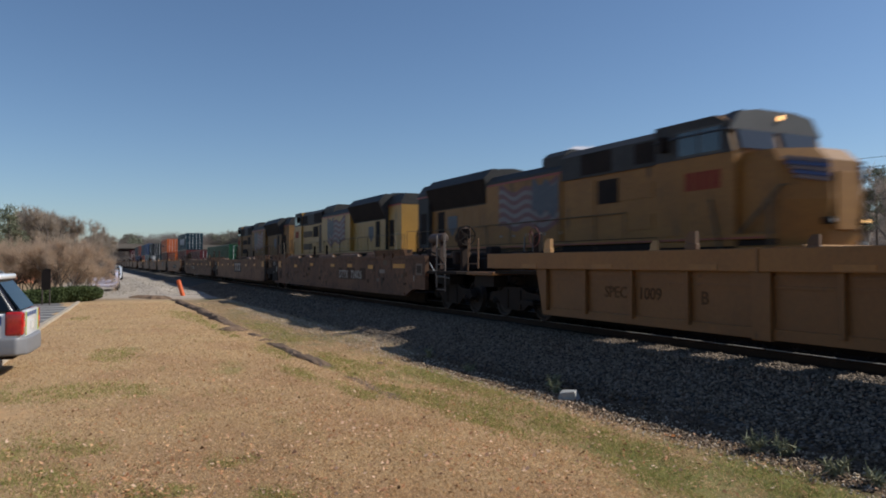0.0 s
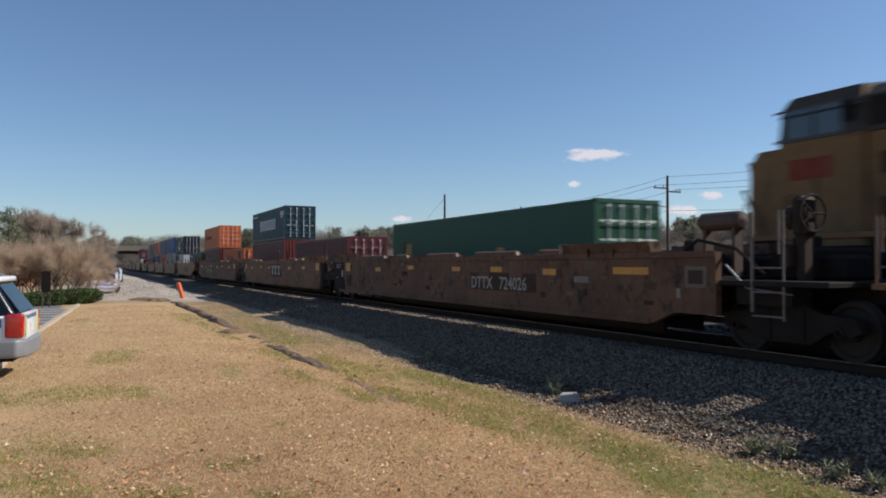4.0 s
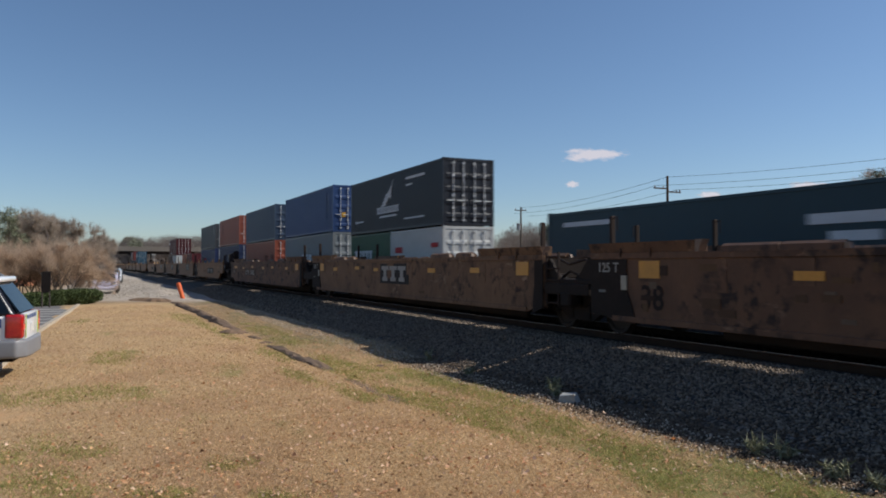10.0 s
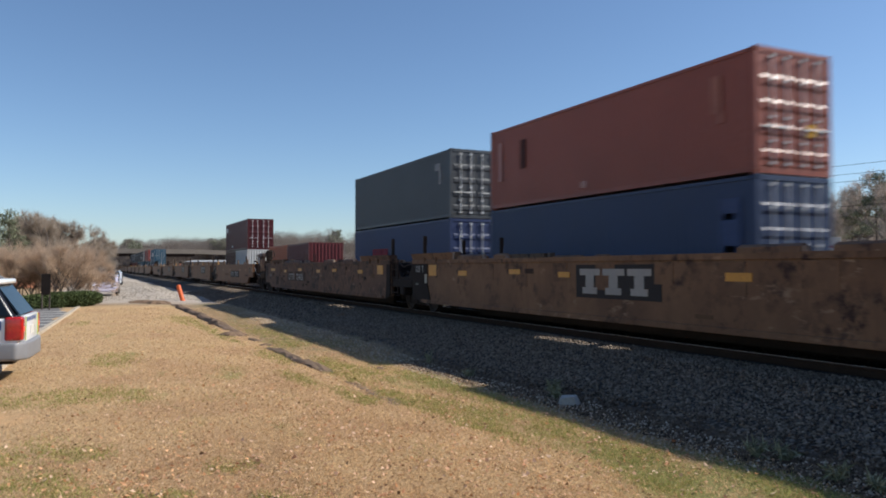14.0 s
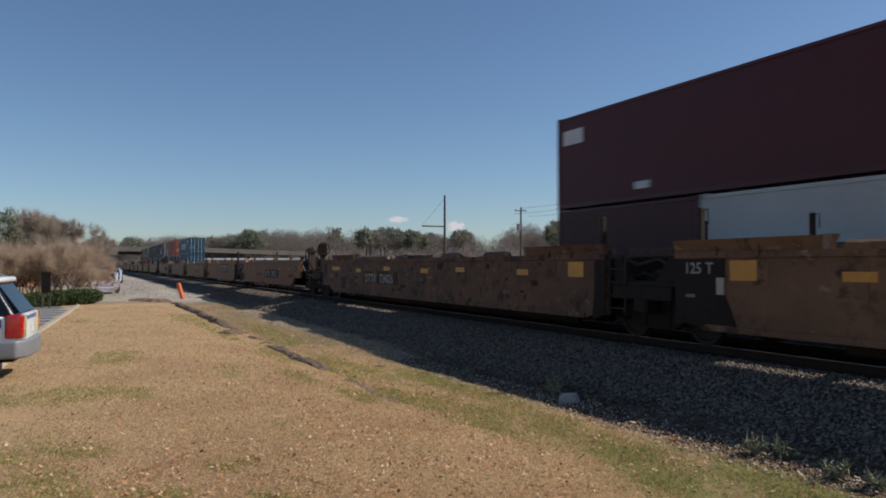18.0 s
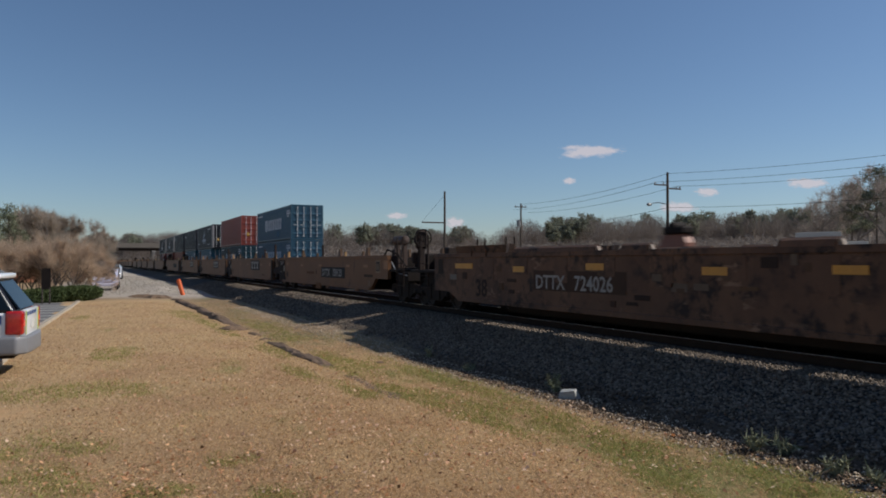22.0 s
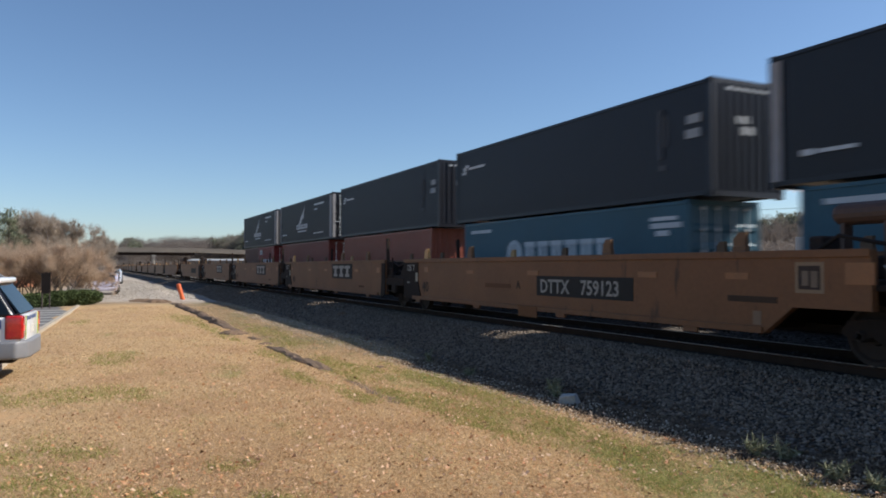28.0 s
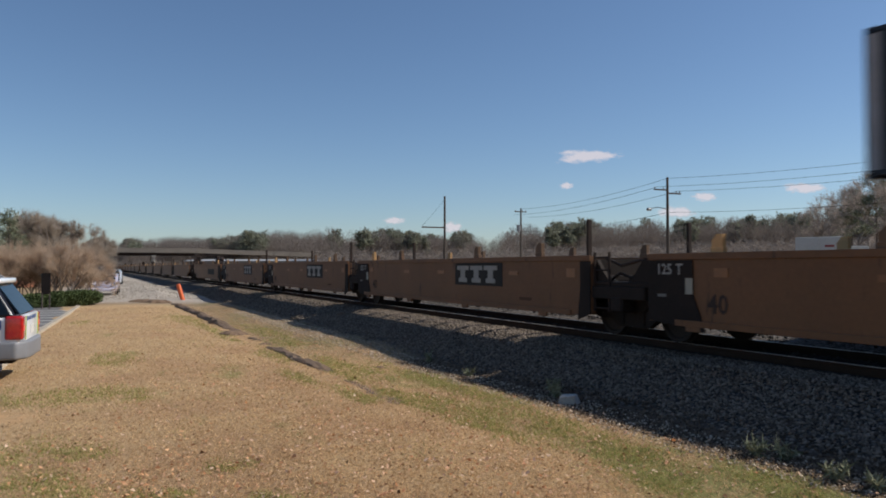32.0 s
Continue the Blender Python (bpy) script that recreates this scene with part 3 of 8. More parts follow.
        # unseen stringer and closed plate, added to narrow and break the sun strip
        if style == "yellow":
            fl.box(-h + 1.2, h - 1.2, -1.4, -0.95, 0.4, 0.44).box(-h + 1.2, -h + 4.2, -1.4, 1.4, 0.4, 0.43)
        fl.box(-h + 1.2, h - 1.2, -0.12, 0.12, 0.4, 0.46)
    else:
        for k in np.arange(-h + 3.0, h - 2.9, 3.05):
            fl.box(k - 0.16, k + 0.16, -1.4, 1.4, 0.34, 0.46)
        fl.box(-h + 2.7, h - 2.7, -0.5, -0.35, 0.34, 0.4).box(-h + 2.7, h - 2.7, 0.35, 0.5, 0.34, 0.4)
        # unseen plates; the slot between them is placed to let sun onto the ballast
        a, b = -h + (2.3 if end_l == "coupler" else 1.1), h - (2.3 if end_r == "coupler" else 1.1)
        fl.box(a, b, -0.72, 1.22, 0.37, 0.39).box(a, b, -1.41, -1.1, 0.37, 0.39)
        for s in (-1, 1):
            fl.box(-h + 2.3, h - 2.3, s * 0.45 - 0.05, s * 0.45 + 0.05, 0.08, 0.37)
    part("floor_frame", fl, M_BLACK, t)
    for sgn, e in ((-1, end_l), (1, end_r)):
        xe = sgn * h
        sh = Shape()
        wl = 2.2 if e == "coupler" else 1.0
        a, b = sorted((xe - sgn * (wl + 0.1), xe - sgn * (wl - 0.05)))
        sh.box(a, b, -1.4, 1.4, 0.42, 1.5)                          # bulkhead of the well
        a, b = sorted((xe - sgn * wl, xe + sgn * (0.2 if e == "coupler" else 0.7)))
        sh.box(a, b, -0.42, 0.42, 0.72, 1.12, 0.03)                  # stub sill
        a, b = sorted((xe - sgn * wl, xe - sgn * 0.05))
        sh.box(a, b, -1.4, 1.4, 1.08, 1.16)
        part("end_frame", sh, M_BLACK, t)
        if e == "joint":
            for s in (-1, 1):
                y2, y3 = sorted((s * 1.521, s * 1.545))
                wp = 1.1 if sgn < 0 else 0.34
                pl = Shape().prism([(xe, 0.44), (xe - sgn * wp * 1.18, 0.30), (xe - sgn * wp * 1.08, 0.6), (xe - sgn * wp * 0.95, 0.9), (xe - sgn * wp * 0.95, top - 0.1), (xe, top - 0.1)], 1, y2, y3)
                part("end_plate", pl, M_BLACK, t, "black end plate with stencilled weight")
                x0 = xe - sgn * 0.35
                st = Shape().box(x0 - 0.035, x0 + 0.035, s * 1.3 - 0.05, s * 1.3 + 0.05, 1.1, 2.28, 0.01)
                st.path([(x0, s * 1.3, 2.22), (x0 - sgn * 0.14, s * 1.3, 2.26), (x0 - sgn * 0.14, s * 1.3, 2.0)], 0.012)
                if style == "brown" or sgn > 0:
                    part("guide_post", st, M_RUST, t, "upright steel container post")
            if sgn < 0:
                part("gap_platform", Shape().box(xe - 1.75, xe - 0.1, -1.46, 1.46, 0.98, 1.06, 0.01).prism([(xe - 1.72, 1.06), (xe - 1.2, 1.06), (xe - 1.45, 1.3), (xe - 1.6, 1.48), (xe - 1.72, 1.48)], 1, -1.42, -1.34).prism([(xe - 0.12, 1.06), (xe - 0.62, 1.06), (xe - 0.4, 1.32), (xe - 0.24, 1.5), (xe - 0.12, 1.5)], 1, -1.42, -1.34).box(xe - 1.5, xe - 0.3, -0.7, 0.7, 0.7, 1.14, 0.05).path([(xe - 1.5, -1.2, 1.06), (xe - 1.1, -1.25, 1.22), (xe - 0.7, -1.2, 1.1), (xe - 0.2, -1.25, 1.3)], 0.03).box(xe - 1.7, xe - 0.15, -1.5, -1.36, 0.74, 0.98, 0.02).box(xe - 1.1, xe - 0.75, -1.52, -1.2, 0.5, 0.8, 0.04), M_BLACK, t, "black equipment between two wells")
            if sgn > 0:
                for y in (-1.47, 1.47):
                    for xs in (xe + 0.06, xe + 0.5):
                        part("ladder_stile", Shape().box(xs - 0.02, xs + 0.02, y - 0.02, y + 0.02, 0.5, 1.62), M_RUST, t)
                    for k in range(5):
                        part("ladder_rung", Shape().tube((xe + 0.06, y, 0.56 + 0.24 * k), (xe + 0.5, y, 0.56 + 0.24 * k), 0.018, 6), M_RUST, t, "rusty ladder rung")
                part("joint_housing", Shape().lathe((xe + 0.92, 0, 0.86), 1, [(-1.16, 0.1), (-1.14, 0.36), (-1.0, 0.42), (1.0, 0.42), (1.14, 0.36), (1.16, 0.1)], 18).box(xe + 0.1, xe + 1.7, -0.3, 0.3, 0.5, 1.42, 0.05).box(xe + 0.55, xe + 1.3, 0.5, 1.4, 0.9, 1.45, 0.05), M_BLACK, t, "black articulated joint housing", smooth=True)
                part("cross_pipe", Shape().path([(xe + 0.2, -1.3, 1.5), (xe + 0.7, -1.34, 1.36), (xe + 1.2, -1.3, 1.46), (xe + 1.6, -1.36, 1.3)], 0.028), M_RUST, t)
            hs = Shape().path([(xe + sgn * 0.05, -1.1, 1.12), (xe + sgn * 0.3, -0.7, 0.9), (xe + sgn * 0.7, -0.6, 1.0)], 0.022)
            part("air_hose", hs, M_RUBBER, t)
        else:
            part("coupler", Shape().box(*sorted((xe + sgn * 0.1, xe + sgn * 1.45)), -0.12, 0.12, 0.76, 0.98, 0.03).box(*sorted((xe + sgn * 1.3, xe + sgn * 1.78)), -0.2, 0.2, 0.72, 1.02, 0.06), M_RUST, t, "rusty knuckle coupler")
            d = Shape().box(*sorted((xe + sgn * 0.0, xe + sgn * {"yellow": 1.36, "brown": 1.9, "tan": 0.8}[style])), -1.46, 1.46, 1.03, 1.11, 0.01)
            part("platform_bracket", Shape().box(*sorted((xe + sgn * 0.2, xe + sgn * 1.2)), -1.3, -0.9, 0.75, 1.03), M_BLACK, t)
            part("end_platform", d, paint if style == "yellow" else M_BLACK, t, "open steel end platform")
            for s in (-1, 1):
                if style == "yellow" and s > 0:
                    continue
                rl = Shape()
                x1 = xe + sgn * (1.3 if style == "yellow" else 1.18)
                low, w_ = (1.1, 0.55) if style == "yellow" else (0.55, 0.55)
                rl.path([(x1, s * 1.44, low), (x1, s * 1.44, 1.96 if style == "yellow" else 2.12), (x1 - sgn * 0.08, s * 1.44, 1.96 if style == "yellow" else 2.12), (x1 - sgn * 0.08, s * 1.44, 1.5)], 0.017)
                rl.path([(x1 - sgn * w_, s * 1.44, low + 0.1), (x1 - sgn * w_, s * 1.44, 1.96 if style == "yellow" else 2.12)], 0.026)
                for zz in ((1.32,) if style == "yellow" else (0.6, 0.95, 1.3)):
                    rl.path([(x1, s * 1.44, zz), (x1 - sgn * w_, s * 1.44, zz)], 0.016)
                part("ladder", rl, M_DULLGUIDE if style == "yellow" else M_GRAB if style == "brown" and brake else M_RUST, t, "steel grab irons and ladder rungs")
            part("end_machinery", Shape().box(*sorted((xe + sgn * 0.1, xe + sgn * 0.8)), -0.5, 1.2, 1.1, 1.62, 0.06).box(*sorted((xe + sgn * 0.35, xe + sgn * 1.2)), -0.2, 0.5, 1.1, 1.5, 0.06).box(*sorted((xe - sgn * 1.2, xe + sgn * 0.15)), 0.2, 1.3, 1.1, 1.5, 0.05), M_BLACK, t, "dark brake machinery on the end platform")
            # brake gear
            if style == "yellow":
                hs = Shape().path([(xe + sgn * 0.6, -0.4, 0.9), (xe + sgn * 0.95, -0.45, 0.55), (xe + sgn * 1.5, -0.42, 0.4), (xe + sgn * 1.8, -0.3, 0.55)], 0.024)
                part("air_hose", hs, M_RUBBER, t)
                xw, yw, zw = xe - sgn * 0.86, -0.8, 1.95
                rim = part("brake_wheel", Shape().ring((xw, yw, zw), 1, 0.22, 0.015), M_REDRIM, t, "red hand-brake wheel")
                for q in (0.3, 2.4, 4.5):
                    part("spoke", Shape().tube((xw, yw, zw), (xw + 0.22 * math.cos(q), yw, zw + 0.22 * math.sin(q)), 0.011), M_REDRIM, rim)
                part("brake_stand", Shape().box(xw - 0.1, xw + 0.1, yw + 0.03, yw + 0.2, 1.16, 2.05, 0.03), M_BLACK, t)
                continue
            if not brake:
                continue
            xt = xe - sgn * 0.5
            tank = Shape().lathe((xt, -0.86, 2.06), 0, [(-0.46, 0.02), (-0.44, 0.12), (-0.38, 0.155), (0.38, 0.155), (0.44, 0.12), (0.46, 0.02)], 16)
            tank.box(xt - 0.34, xt - 0.28, -0.95, -0.77, 1.12, 1.95).box(xt + 0.28, xt + 0.34, -0.95, -0.77, 1.12, 1.95)
            part("air_tank", tank, M_TANK, t, "horizontal brake reservoir")
            xw = xe + sgn * 1.12
            bw = part("brake_wheel", Shape().ring((xw, -0.75, 2.1), 0, 0.27, 0.022), M_BLACK, t, "spoked hand-brake wheel")
            for a in range(5):
                q = a * math.pi / 2.5
                part("spoke", Shape().tube((xw, -0.75, 2.1), (xw, -0.75 + 0.27 * math.cos(q), 2.1 + 0.27 * math.sin(q)), 0.014), M_BLACK, bw)
            part("brake_housing", Shape().box(*sorted((xe + sgn * 0.86, xe + sgn * 1.08)), -0.94, -0.56, 1.75, 2.36, 0.07).box(*sorted((xe + sgn * 0.9, xe + sgn * 1.04)), -0.86, -0.64, 1.08, 1.8, 0.03).lathe((xe + sgn * 0.82, -0.75, 2.05), 0, [(-0.08, 0.02), (-0.06, 0.19), (0.06, 0.19), (0.08, 0.02)], 14).box(*sorted((xe + sgn * 0.72, xe + sgn * 0.9)), -1.0, -0.8, 1.3, 1.65, 0.03), M_RUST, t, "rusty cast hand-brake housing")
            for q, (xa, ya, za, w_, d_, h_) in enumerate(((0.45, -1.2, 1.14, 0.3, 0.4, 0.42), (0.95, 0.3, 1.16, 0.5, 0.7, 0.34), (1.35, -0.55, 1.16, 0.25, 0.5, 0.62), (0.3, 0.9, 1.14, 0.35, 0.35, 0.7))):
                xx = xe - sgn * xa
                part("brake_gear", Shape().box(xx - w_ / 2, xx + w_ / 2, ya - d_ / 2, ya + d_ / 2, za, za + h_, 0.03), M_RUST, t)
            pipe = Shape().path([(xe - sgn * 1.4, -1.25, 1.3), (xe - sgn * 0.6, -1.3, 1.75), (xe + sgn * 0.1, -1.2, 1.6), (xe + sgn * 0.55, -1.1, 1.2)], 0.03)
            part("brake_pipe", pipe, M_BLACK, t)
            part("release_rod", Shape().path([(xe + sgn * 0.1, -1.42, 1.35), (xe + sgn * 0.5, -1.4, 1.0), (xe + sgn * 1.25, -1.35, 0.92)], 0.016), M_STEEL, t)
            hs = Shape().path([(xe + sgn * 0.6, -0.4, 0.9), (xe + sgn * 0.95, -0.45, 0.55), (xe + sgn * 1.5, -0.42, 0.4), (xe + sgn * 1.8, -0.3, 0.55)], 0.024)
            part("air_hose", hs, M_RUBBER, t)
    off = {"brown": 0.9, "tan": 0.45, "yellow": -0.4}[style]
    xr = h + off if end_r == "coupler" else h + 0.95
    if truck_r:
        truck_parts(t, xr)
    if end_l == "coupler":
        truck_parts(t, -(h + off))
    elif truck_l:
        truck_parts(t, -(h + 0.95))
    return t


M_REDRIM = surface("red_rim_paint", (0.16, 0.04, 0.03), (0.10, 0.03, 0.025), 20, 3, 0.5, 0.1)
M_TANK = surface("tan_tank_paint", (0.09, 0.05, 0.034), (0.055, 0.032, 0.024), 20, 2, 0.65, 0.1)
M_YELLOWDECAL = surface("amber_decal", (0.33, 0.14, 0.022), (0.24, 0.105, 0.022), 20, 3, 0.45, 0.0)
M_DULLGUIDE = surface("dull_tan_steel", (0.16, 0.08, 0.035), (0.11, 0.06, 0.03), 18, 3, 0.7, 0.1)
M_WORN = surface("worn_bare_steel", (0.26, 0.17, 0.115), (0.12, 0.075, 0.05), 22, 5, 0.6, 0.2)
M_DULLREFLECT = surface("dull_amber", (0.27, 0.105, 0.03), (0.2, 0.085, 0.028), 20, 3, 0.5, 0.0)
M_CHORD = surface("brighter_chord_yellow", (0.285, 0.132, 0.036), (0.21, 0.096, 0.03), 14, 0.8, 0.55, 0.1, stain=(0.12, 0.06, 0.028), stain_at=0.63, spec=0.35)
M_GRAB = surface("dull_grab_iron", (0.20, 0.165, 0.14), (0.12, 0.095, 0.08), 22, 5, 0.6, 0.1)
M_GUIDE = surface("orange_tan_steel", (0.55, 0.30, 0.11), (0.45, 0.25, 0.1), 18, 3, 0.6, 0.1)
NEAR, FAR = [], []


def place(ob, x, near=True, turned=False, z=0.0, y=0.0):
    m = pose(x, (NEAR_Y if near else FAR_Y) + y, (0 if near else FAR_Z) + z, 0, 0, 180 if turned else 0)
    ob.matrix_basis = m
    (NEAR if near else FAR).append(ob)
    return ob


def marking(t, x, z, w, h, color, name="marking", y=-1.53, label=""):
    """A flat painted panel on the side that faces the camera; t may stand turned round."""
    s = -1 if abs(t.rotation_euler.z) > 1 else 1
    a, b = sorted((s * (y - 0.004), s * (y + 0.012)))
    return part(name, Shape().box(*sorted((s * x, s * (x + w))), a, b, z, z + h), M_MARK, t, label, color=color)


def stencil(t, text, x, z, size, color, y=-1.54, label=""):
    s = -1 if abs(t.rotation_euler.z) > 1 else 1
    def width(word):
        return max(v.co.x for v in letters(word, size).vertices)
    for i, ch in enumerate(text):
        if ch != " ":
            dx = width(text[:i + 1]) - width(ch)
            part("letter", letters(ch, size), M_MARK, t, label, color=color, at=pose(s * (x + dx), s * y, z, 0, 0, 180 if s < 0 else 0))


def emblem(t, x, z, w, h, color, y=-1.54):
    """Three heavy slab shapes in a row, as the painted mark on the side."""
    for k in range(3):
        a, c = x + k * w / 3, w / 3.4
        s = -1 if abs(t.rotation_euler.z) > 1 else 1
        e = Shape()
        for q0, q1, z0, z1 in ((0, 1, 0.74, 1.0), (0.3, 0.7, 0.24, 0.76), (0.14, 0.86, 0, 0.26)):
            e.box(*sorted((s * (a + c * q0), s * (a + c * q1))), *sorted((s * (y - 0.004), s * (y + 0.012))), z + h * z0, z + h * z1)
        part("emblem", e, M_MARK, t, color=color)


# near train, x as it stands at the start
PALE = (0.34, 0.32, 0.29)
yel = place(well_unit("well_car", "yellow double-stack well car with ribbed sides, empty", 17.4, M_YELLOW, "coupler", "joint", "yellow"), -15.8 + 8.7)
# unseen well ahead, out of view to the right, added for its shadow
place(well_unit("well_car", "yellow double-stack well car with ribbed sides, empty", 15.0, M_YELLOW, "joint", "coupler", "yellow", truck_l=False), -15.8 + 17.4 + 1.9 + 7.5)
stencil(yel, "SPEC", -4.36, 0.7, 0.3, (0.12, 0.062, 0.026), y=-1.447)
stencil(yel, "1009", -3.4, 0.7, 0.3, (0.10, 0.052, 0.024), y=-1.447)
stencil(yel, "B", -1.9, 0.68, 0.3, (0.10, 0.052, 0.024), y=-1.447)
LAB_BROWN = "weathered brown double-stack well car with amber reflectors, empty"
unit_a = place(well_unit("well_car", LAB_BROWN, 19.7, M_BROWN, "joint", "coupler", "brown", layout="brown_a"), -29.5)
unit_m = place(well_unit("well_car", "faded brown double-stack well car with dark rust blotches, empty", 18.1, M_FADED, "joint", "joint", "brown", truck_r=False, layout="brown_m"), -50.1)
unit_b = place(well_unit("well_car", LAB_BROWN, 18.7, M_BROWN, "coupler", "joint", "brown", truck_r=False, brake=False, layout="brown_b"), -70.35)
LAB_TAN = "tan double-stack well car with plain sides, empty"
tan_end = place(well_unit("well_car", LAB_TAN, 15.1, M_TAN, "joint", "coupler", "tan", layout="tan_end"), -90.9)
tan_mid = place(well_unit("well_car", LAB_TAN, 13.7, M_TAN, "joint", "joint", "tan", truck_r=False, layout="tan_mid"), -106.95)
tan_mids = [tan_mid]
for x in (-121.85, -136.75):
    tan_mids.append(place(copy_thing(tan_mid, pose(0, 0, 0)), x))
tan_b = place(copy_thing(tan_end, pose(0, 0, 0)), -152.65, turned=True)
for c in (-202.6, -283.3, -364.0):
    place(copy_thing(tan_end, pose(0, 0, 0)), c + 30.8)
    for k in (14.9, 0, -14.9):
        place(copy_thing(tan_mid, pose(0, 0, 0)), c + k)
    place(copy_thing(tan_end, pose(0, 0, 0)), c - 30.8, turned=True)
for t, x in ((unit_a, 1.62), (unit_b, -4.2)):
    marking(t, x, 0.74, 3.1, 0.42, (0.062, 0.035, 0.022), "number_panel", -1.522)
    stencil(t, "DTTX", x + 0.08, 0.78, 0.41, PALE, -1.527, "white stencilled car mark")
    stencil(t, "724026", x + 1.5, 0.78, 0.41, PALE, -1.527, "white stencilled car number")
marking(unit_m, -0.8, 0.76, 2.45, 0.64, (0.035, 0.03, 0.028), "number_panel", -1.522)
emblem(unit_m, -0.67, 0.84, 2.15, 0.48, PALE, -1.527)
marking(tan_end, -0.09, 0.72, 3.17, 0.42, (0.03, 0.028, 0.026), "number_panel", -1.522)
stencil(tan_end, "DTTX", 0.05, 0.79, 0.40, PALE, -1.527, "white stencilled car mark")
stencil(tan_end, "759123", 1.50, 0.79, 0.40, PALE, -1.527, "white stencilled car number")
marking(tan_b, 1.2, 0.74, 3.3, 0.44, (0.03, 0.028, 0.026), "number_panel", -1.522)
for t in tan_mids:
    marking(t, 0.95, 0.88, 2.5, 0.56, (0.03, 0.027, 0.025), "number_panel", -1.522)
    emblem(t, 1.08, 0.95, 2.2, 0.42, PALE, -1.527)
for t in (unit_a, unit_m, tan_end, *tan_mids):
    hl = {unit_a: 9.85, unit_m: 9.05, tan_end: 7.55}.get(t, 6.85)
    stencil(t, "125", -hl + 0.22, 1.22, 0.25, PALE, -1.548)
    stencil(t, "T", -hl + 0.68, 1.22, 0.25, PALE, -1.548)
    marking(t, -hl + 0.9, 0.9, 0.15, 0.26, (0.4, 0.37, 0.3), y=-1.548)
    marking(t, -hl + 0.25, 0.84, 0.2, 0.05, (0.2, 0.19, 0.17), y=-1.548)
stencil(unit_a, "38", -8.45, 0.58, 0.6, (0.024, 0.016, 0.013), -1.523)
stencil(unit_b, "38", -6.9, 0.5, 0.6, (0.036, 0.022, 0.016), -1.523)
stencil(tan_end, "40", -6.2, 0.62, 0.42, (0.06, 0.04, 0.032), -1.522)
for t in tan_mids:
    stencil(t, "40", -5.4, 0.62, 0.42, (0.06, 0.04, 0.032), -1.522)
# small consolidated panels and repair patches on the brown car
pr = random.Random(4)
TINTS = ((0.14, 0.10, 0.07), (0.10, 0.056, 0.032), (0.12, 0.068, 0.036), (0.035, 0.021, 0.015), (0.045, 0.026, 0.017), (0.055, 0.032, 0.021))
for t, hl, x0, lay in ((unit_a, 9.85, 1.62, "brown_a"), (unit_m, 9.05, -0.8, "brown_m"), (unit_b, 9.35, -4.2, "brown_b")):
    for k in range(9 if t is unit_m else 34):
        x, z = pr.uniform(-hl + 1.3, hl - 1.6), pr.uniform(0.5, 1.3)
        w, q = pr.uniform(0.08, 0.42), pr.uniform(0.05, 0.17)
        if x0 - w - 0.05 < x < x0 + 3.2 and 0.66 - q < z < 1.42:
            continue
        if any(a - r - w < x < a + r and b - rh - q < z < b + rh for a, r, rh, b in LAYOUT[lay][0]):
            continue
        marking(t, x, z, w, q, pr.choice(TINTS), "stencil_panel", -1.5225 - 0.0003 * k)
marking(unit_a, 6.12, 1.0, 0.5, 0.12, (0.24, 0.21, 0.18), "stencil_panel", -1.523)
marking(unit_a, 5.86, 0.72, 0.24, 0.1, (0.16, 0.13, 0.11), "stencil_panel", -1.523)
marking(unit_a, 9.2, 0.98, 0.46, 0.34, (0.19, 0.15, 0.12), "stencil_panel", -1.523)
marking(unit_a, 9.27, 1.04, 0.32, 0.22, (0.06, 0.04, 0.03), "stencil_panel", -1.527)
marking(unit_a, 9.0, 0.8, 0.08, 0.16, (0.3, 0.26, 0.22), "stencil_panel", -1.523)
marking(unit_b, -8.35, 0.88, 0.38, 0.14, (0.2, 0.17, 0.14), "stencil_panel", -1.523)
marking(unit_b, -9.1, 1.02, 0.3, 0.4, (0.035, 0.025, 0.018), "stencil_panel", -1.523)
marking(tan_end, 6.45, 0.98, 0.44, 0.42, (0.28, 0.2, 0.13), "stencil_panel", -1.523)
marking(tan_end, 6.5, 1.03, 0.34, 0.32, (0.06, 0.042, 0.035), "stencil_panel", -1.527)
marking(tan_end, 6.56, 1.08, 0.1, 0.2, (0.2, 0.15, 0.11), "stencil_panel", -1.531)
marking(tan_end, 6.7, 1.06, 0.1, 0.22, (0.2, 0.15, 0.11), "stencil_panel", -1.531)
marking(tan_end, 5.72, 0.5, 0.15, 0.2, (0.22, 0.15, 0.1), "stencil_panel", -1.523)
marking(tan_end, 5.25, 0.82, 0.9, 0.09, (0.06, 0.038, 0.025), "stencil_panel", -1.523)
marking(tan_end, -0.8, 0.24, 0.77, 0.24, (0.17, 0.077, 0.033), "repair_patch", -1.56, "welded repair patch")
marking(tan_end, -2.4, 0.84, 1.2, 0.1, (0.13, 0.06, 0.03), "stencil_panel", -1.523)
stencil(tan_end, "A", -0.95, 0.84, 0.26, (0.06, 0.04, 0.03), -1.523)
for t in tan_mids:
    marking(t, 4.2, 0.6, 0.5, 0.07, (0.10, 0.05, 0.028), "stencil_panel", -1.523)
# ---- locomotives ----
M_LYEL = surface("locomotive_yellow", (0.31, 0.146, 0.034), (0.205, 0.096, 0.026), 10, 0.7, 0.55, 0.06, spec=0.3, stain=(0.085, 0.05, 0.025), stain_at=0.60, streak=(2, 2, 0.4))
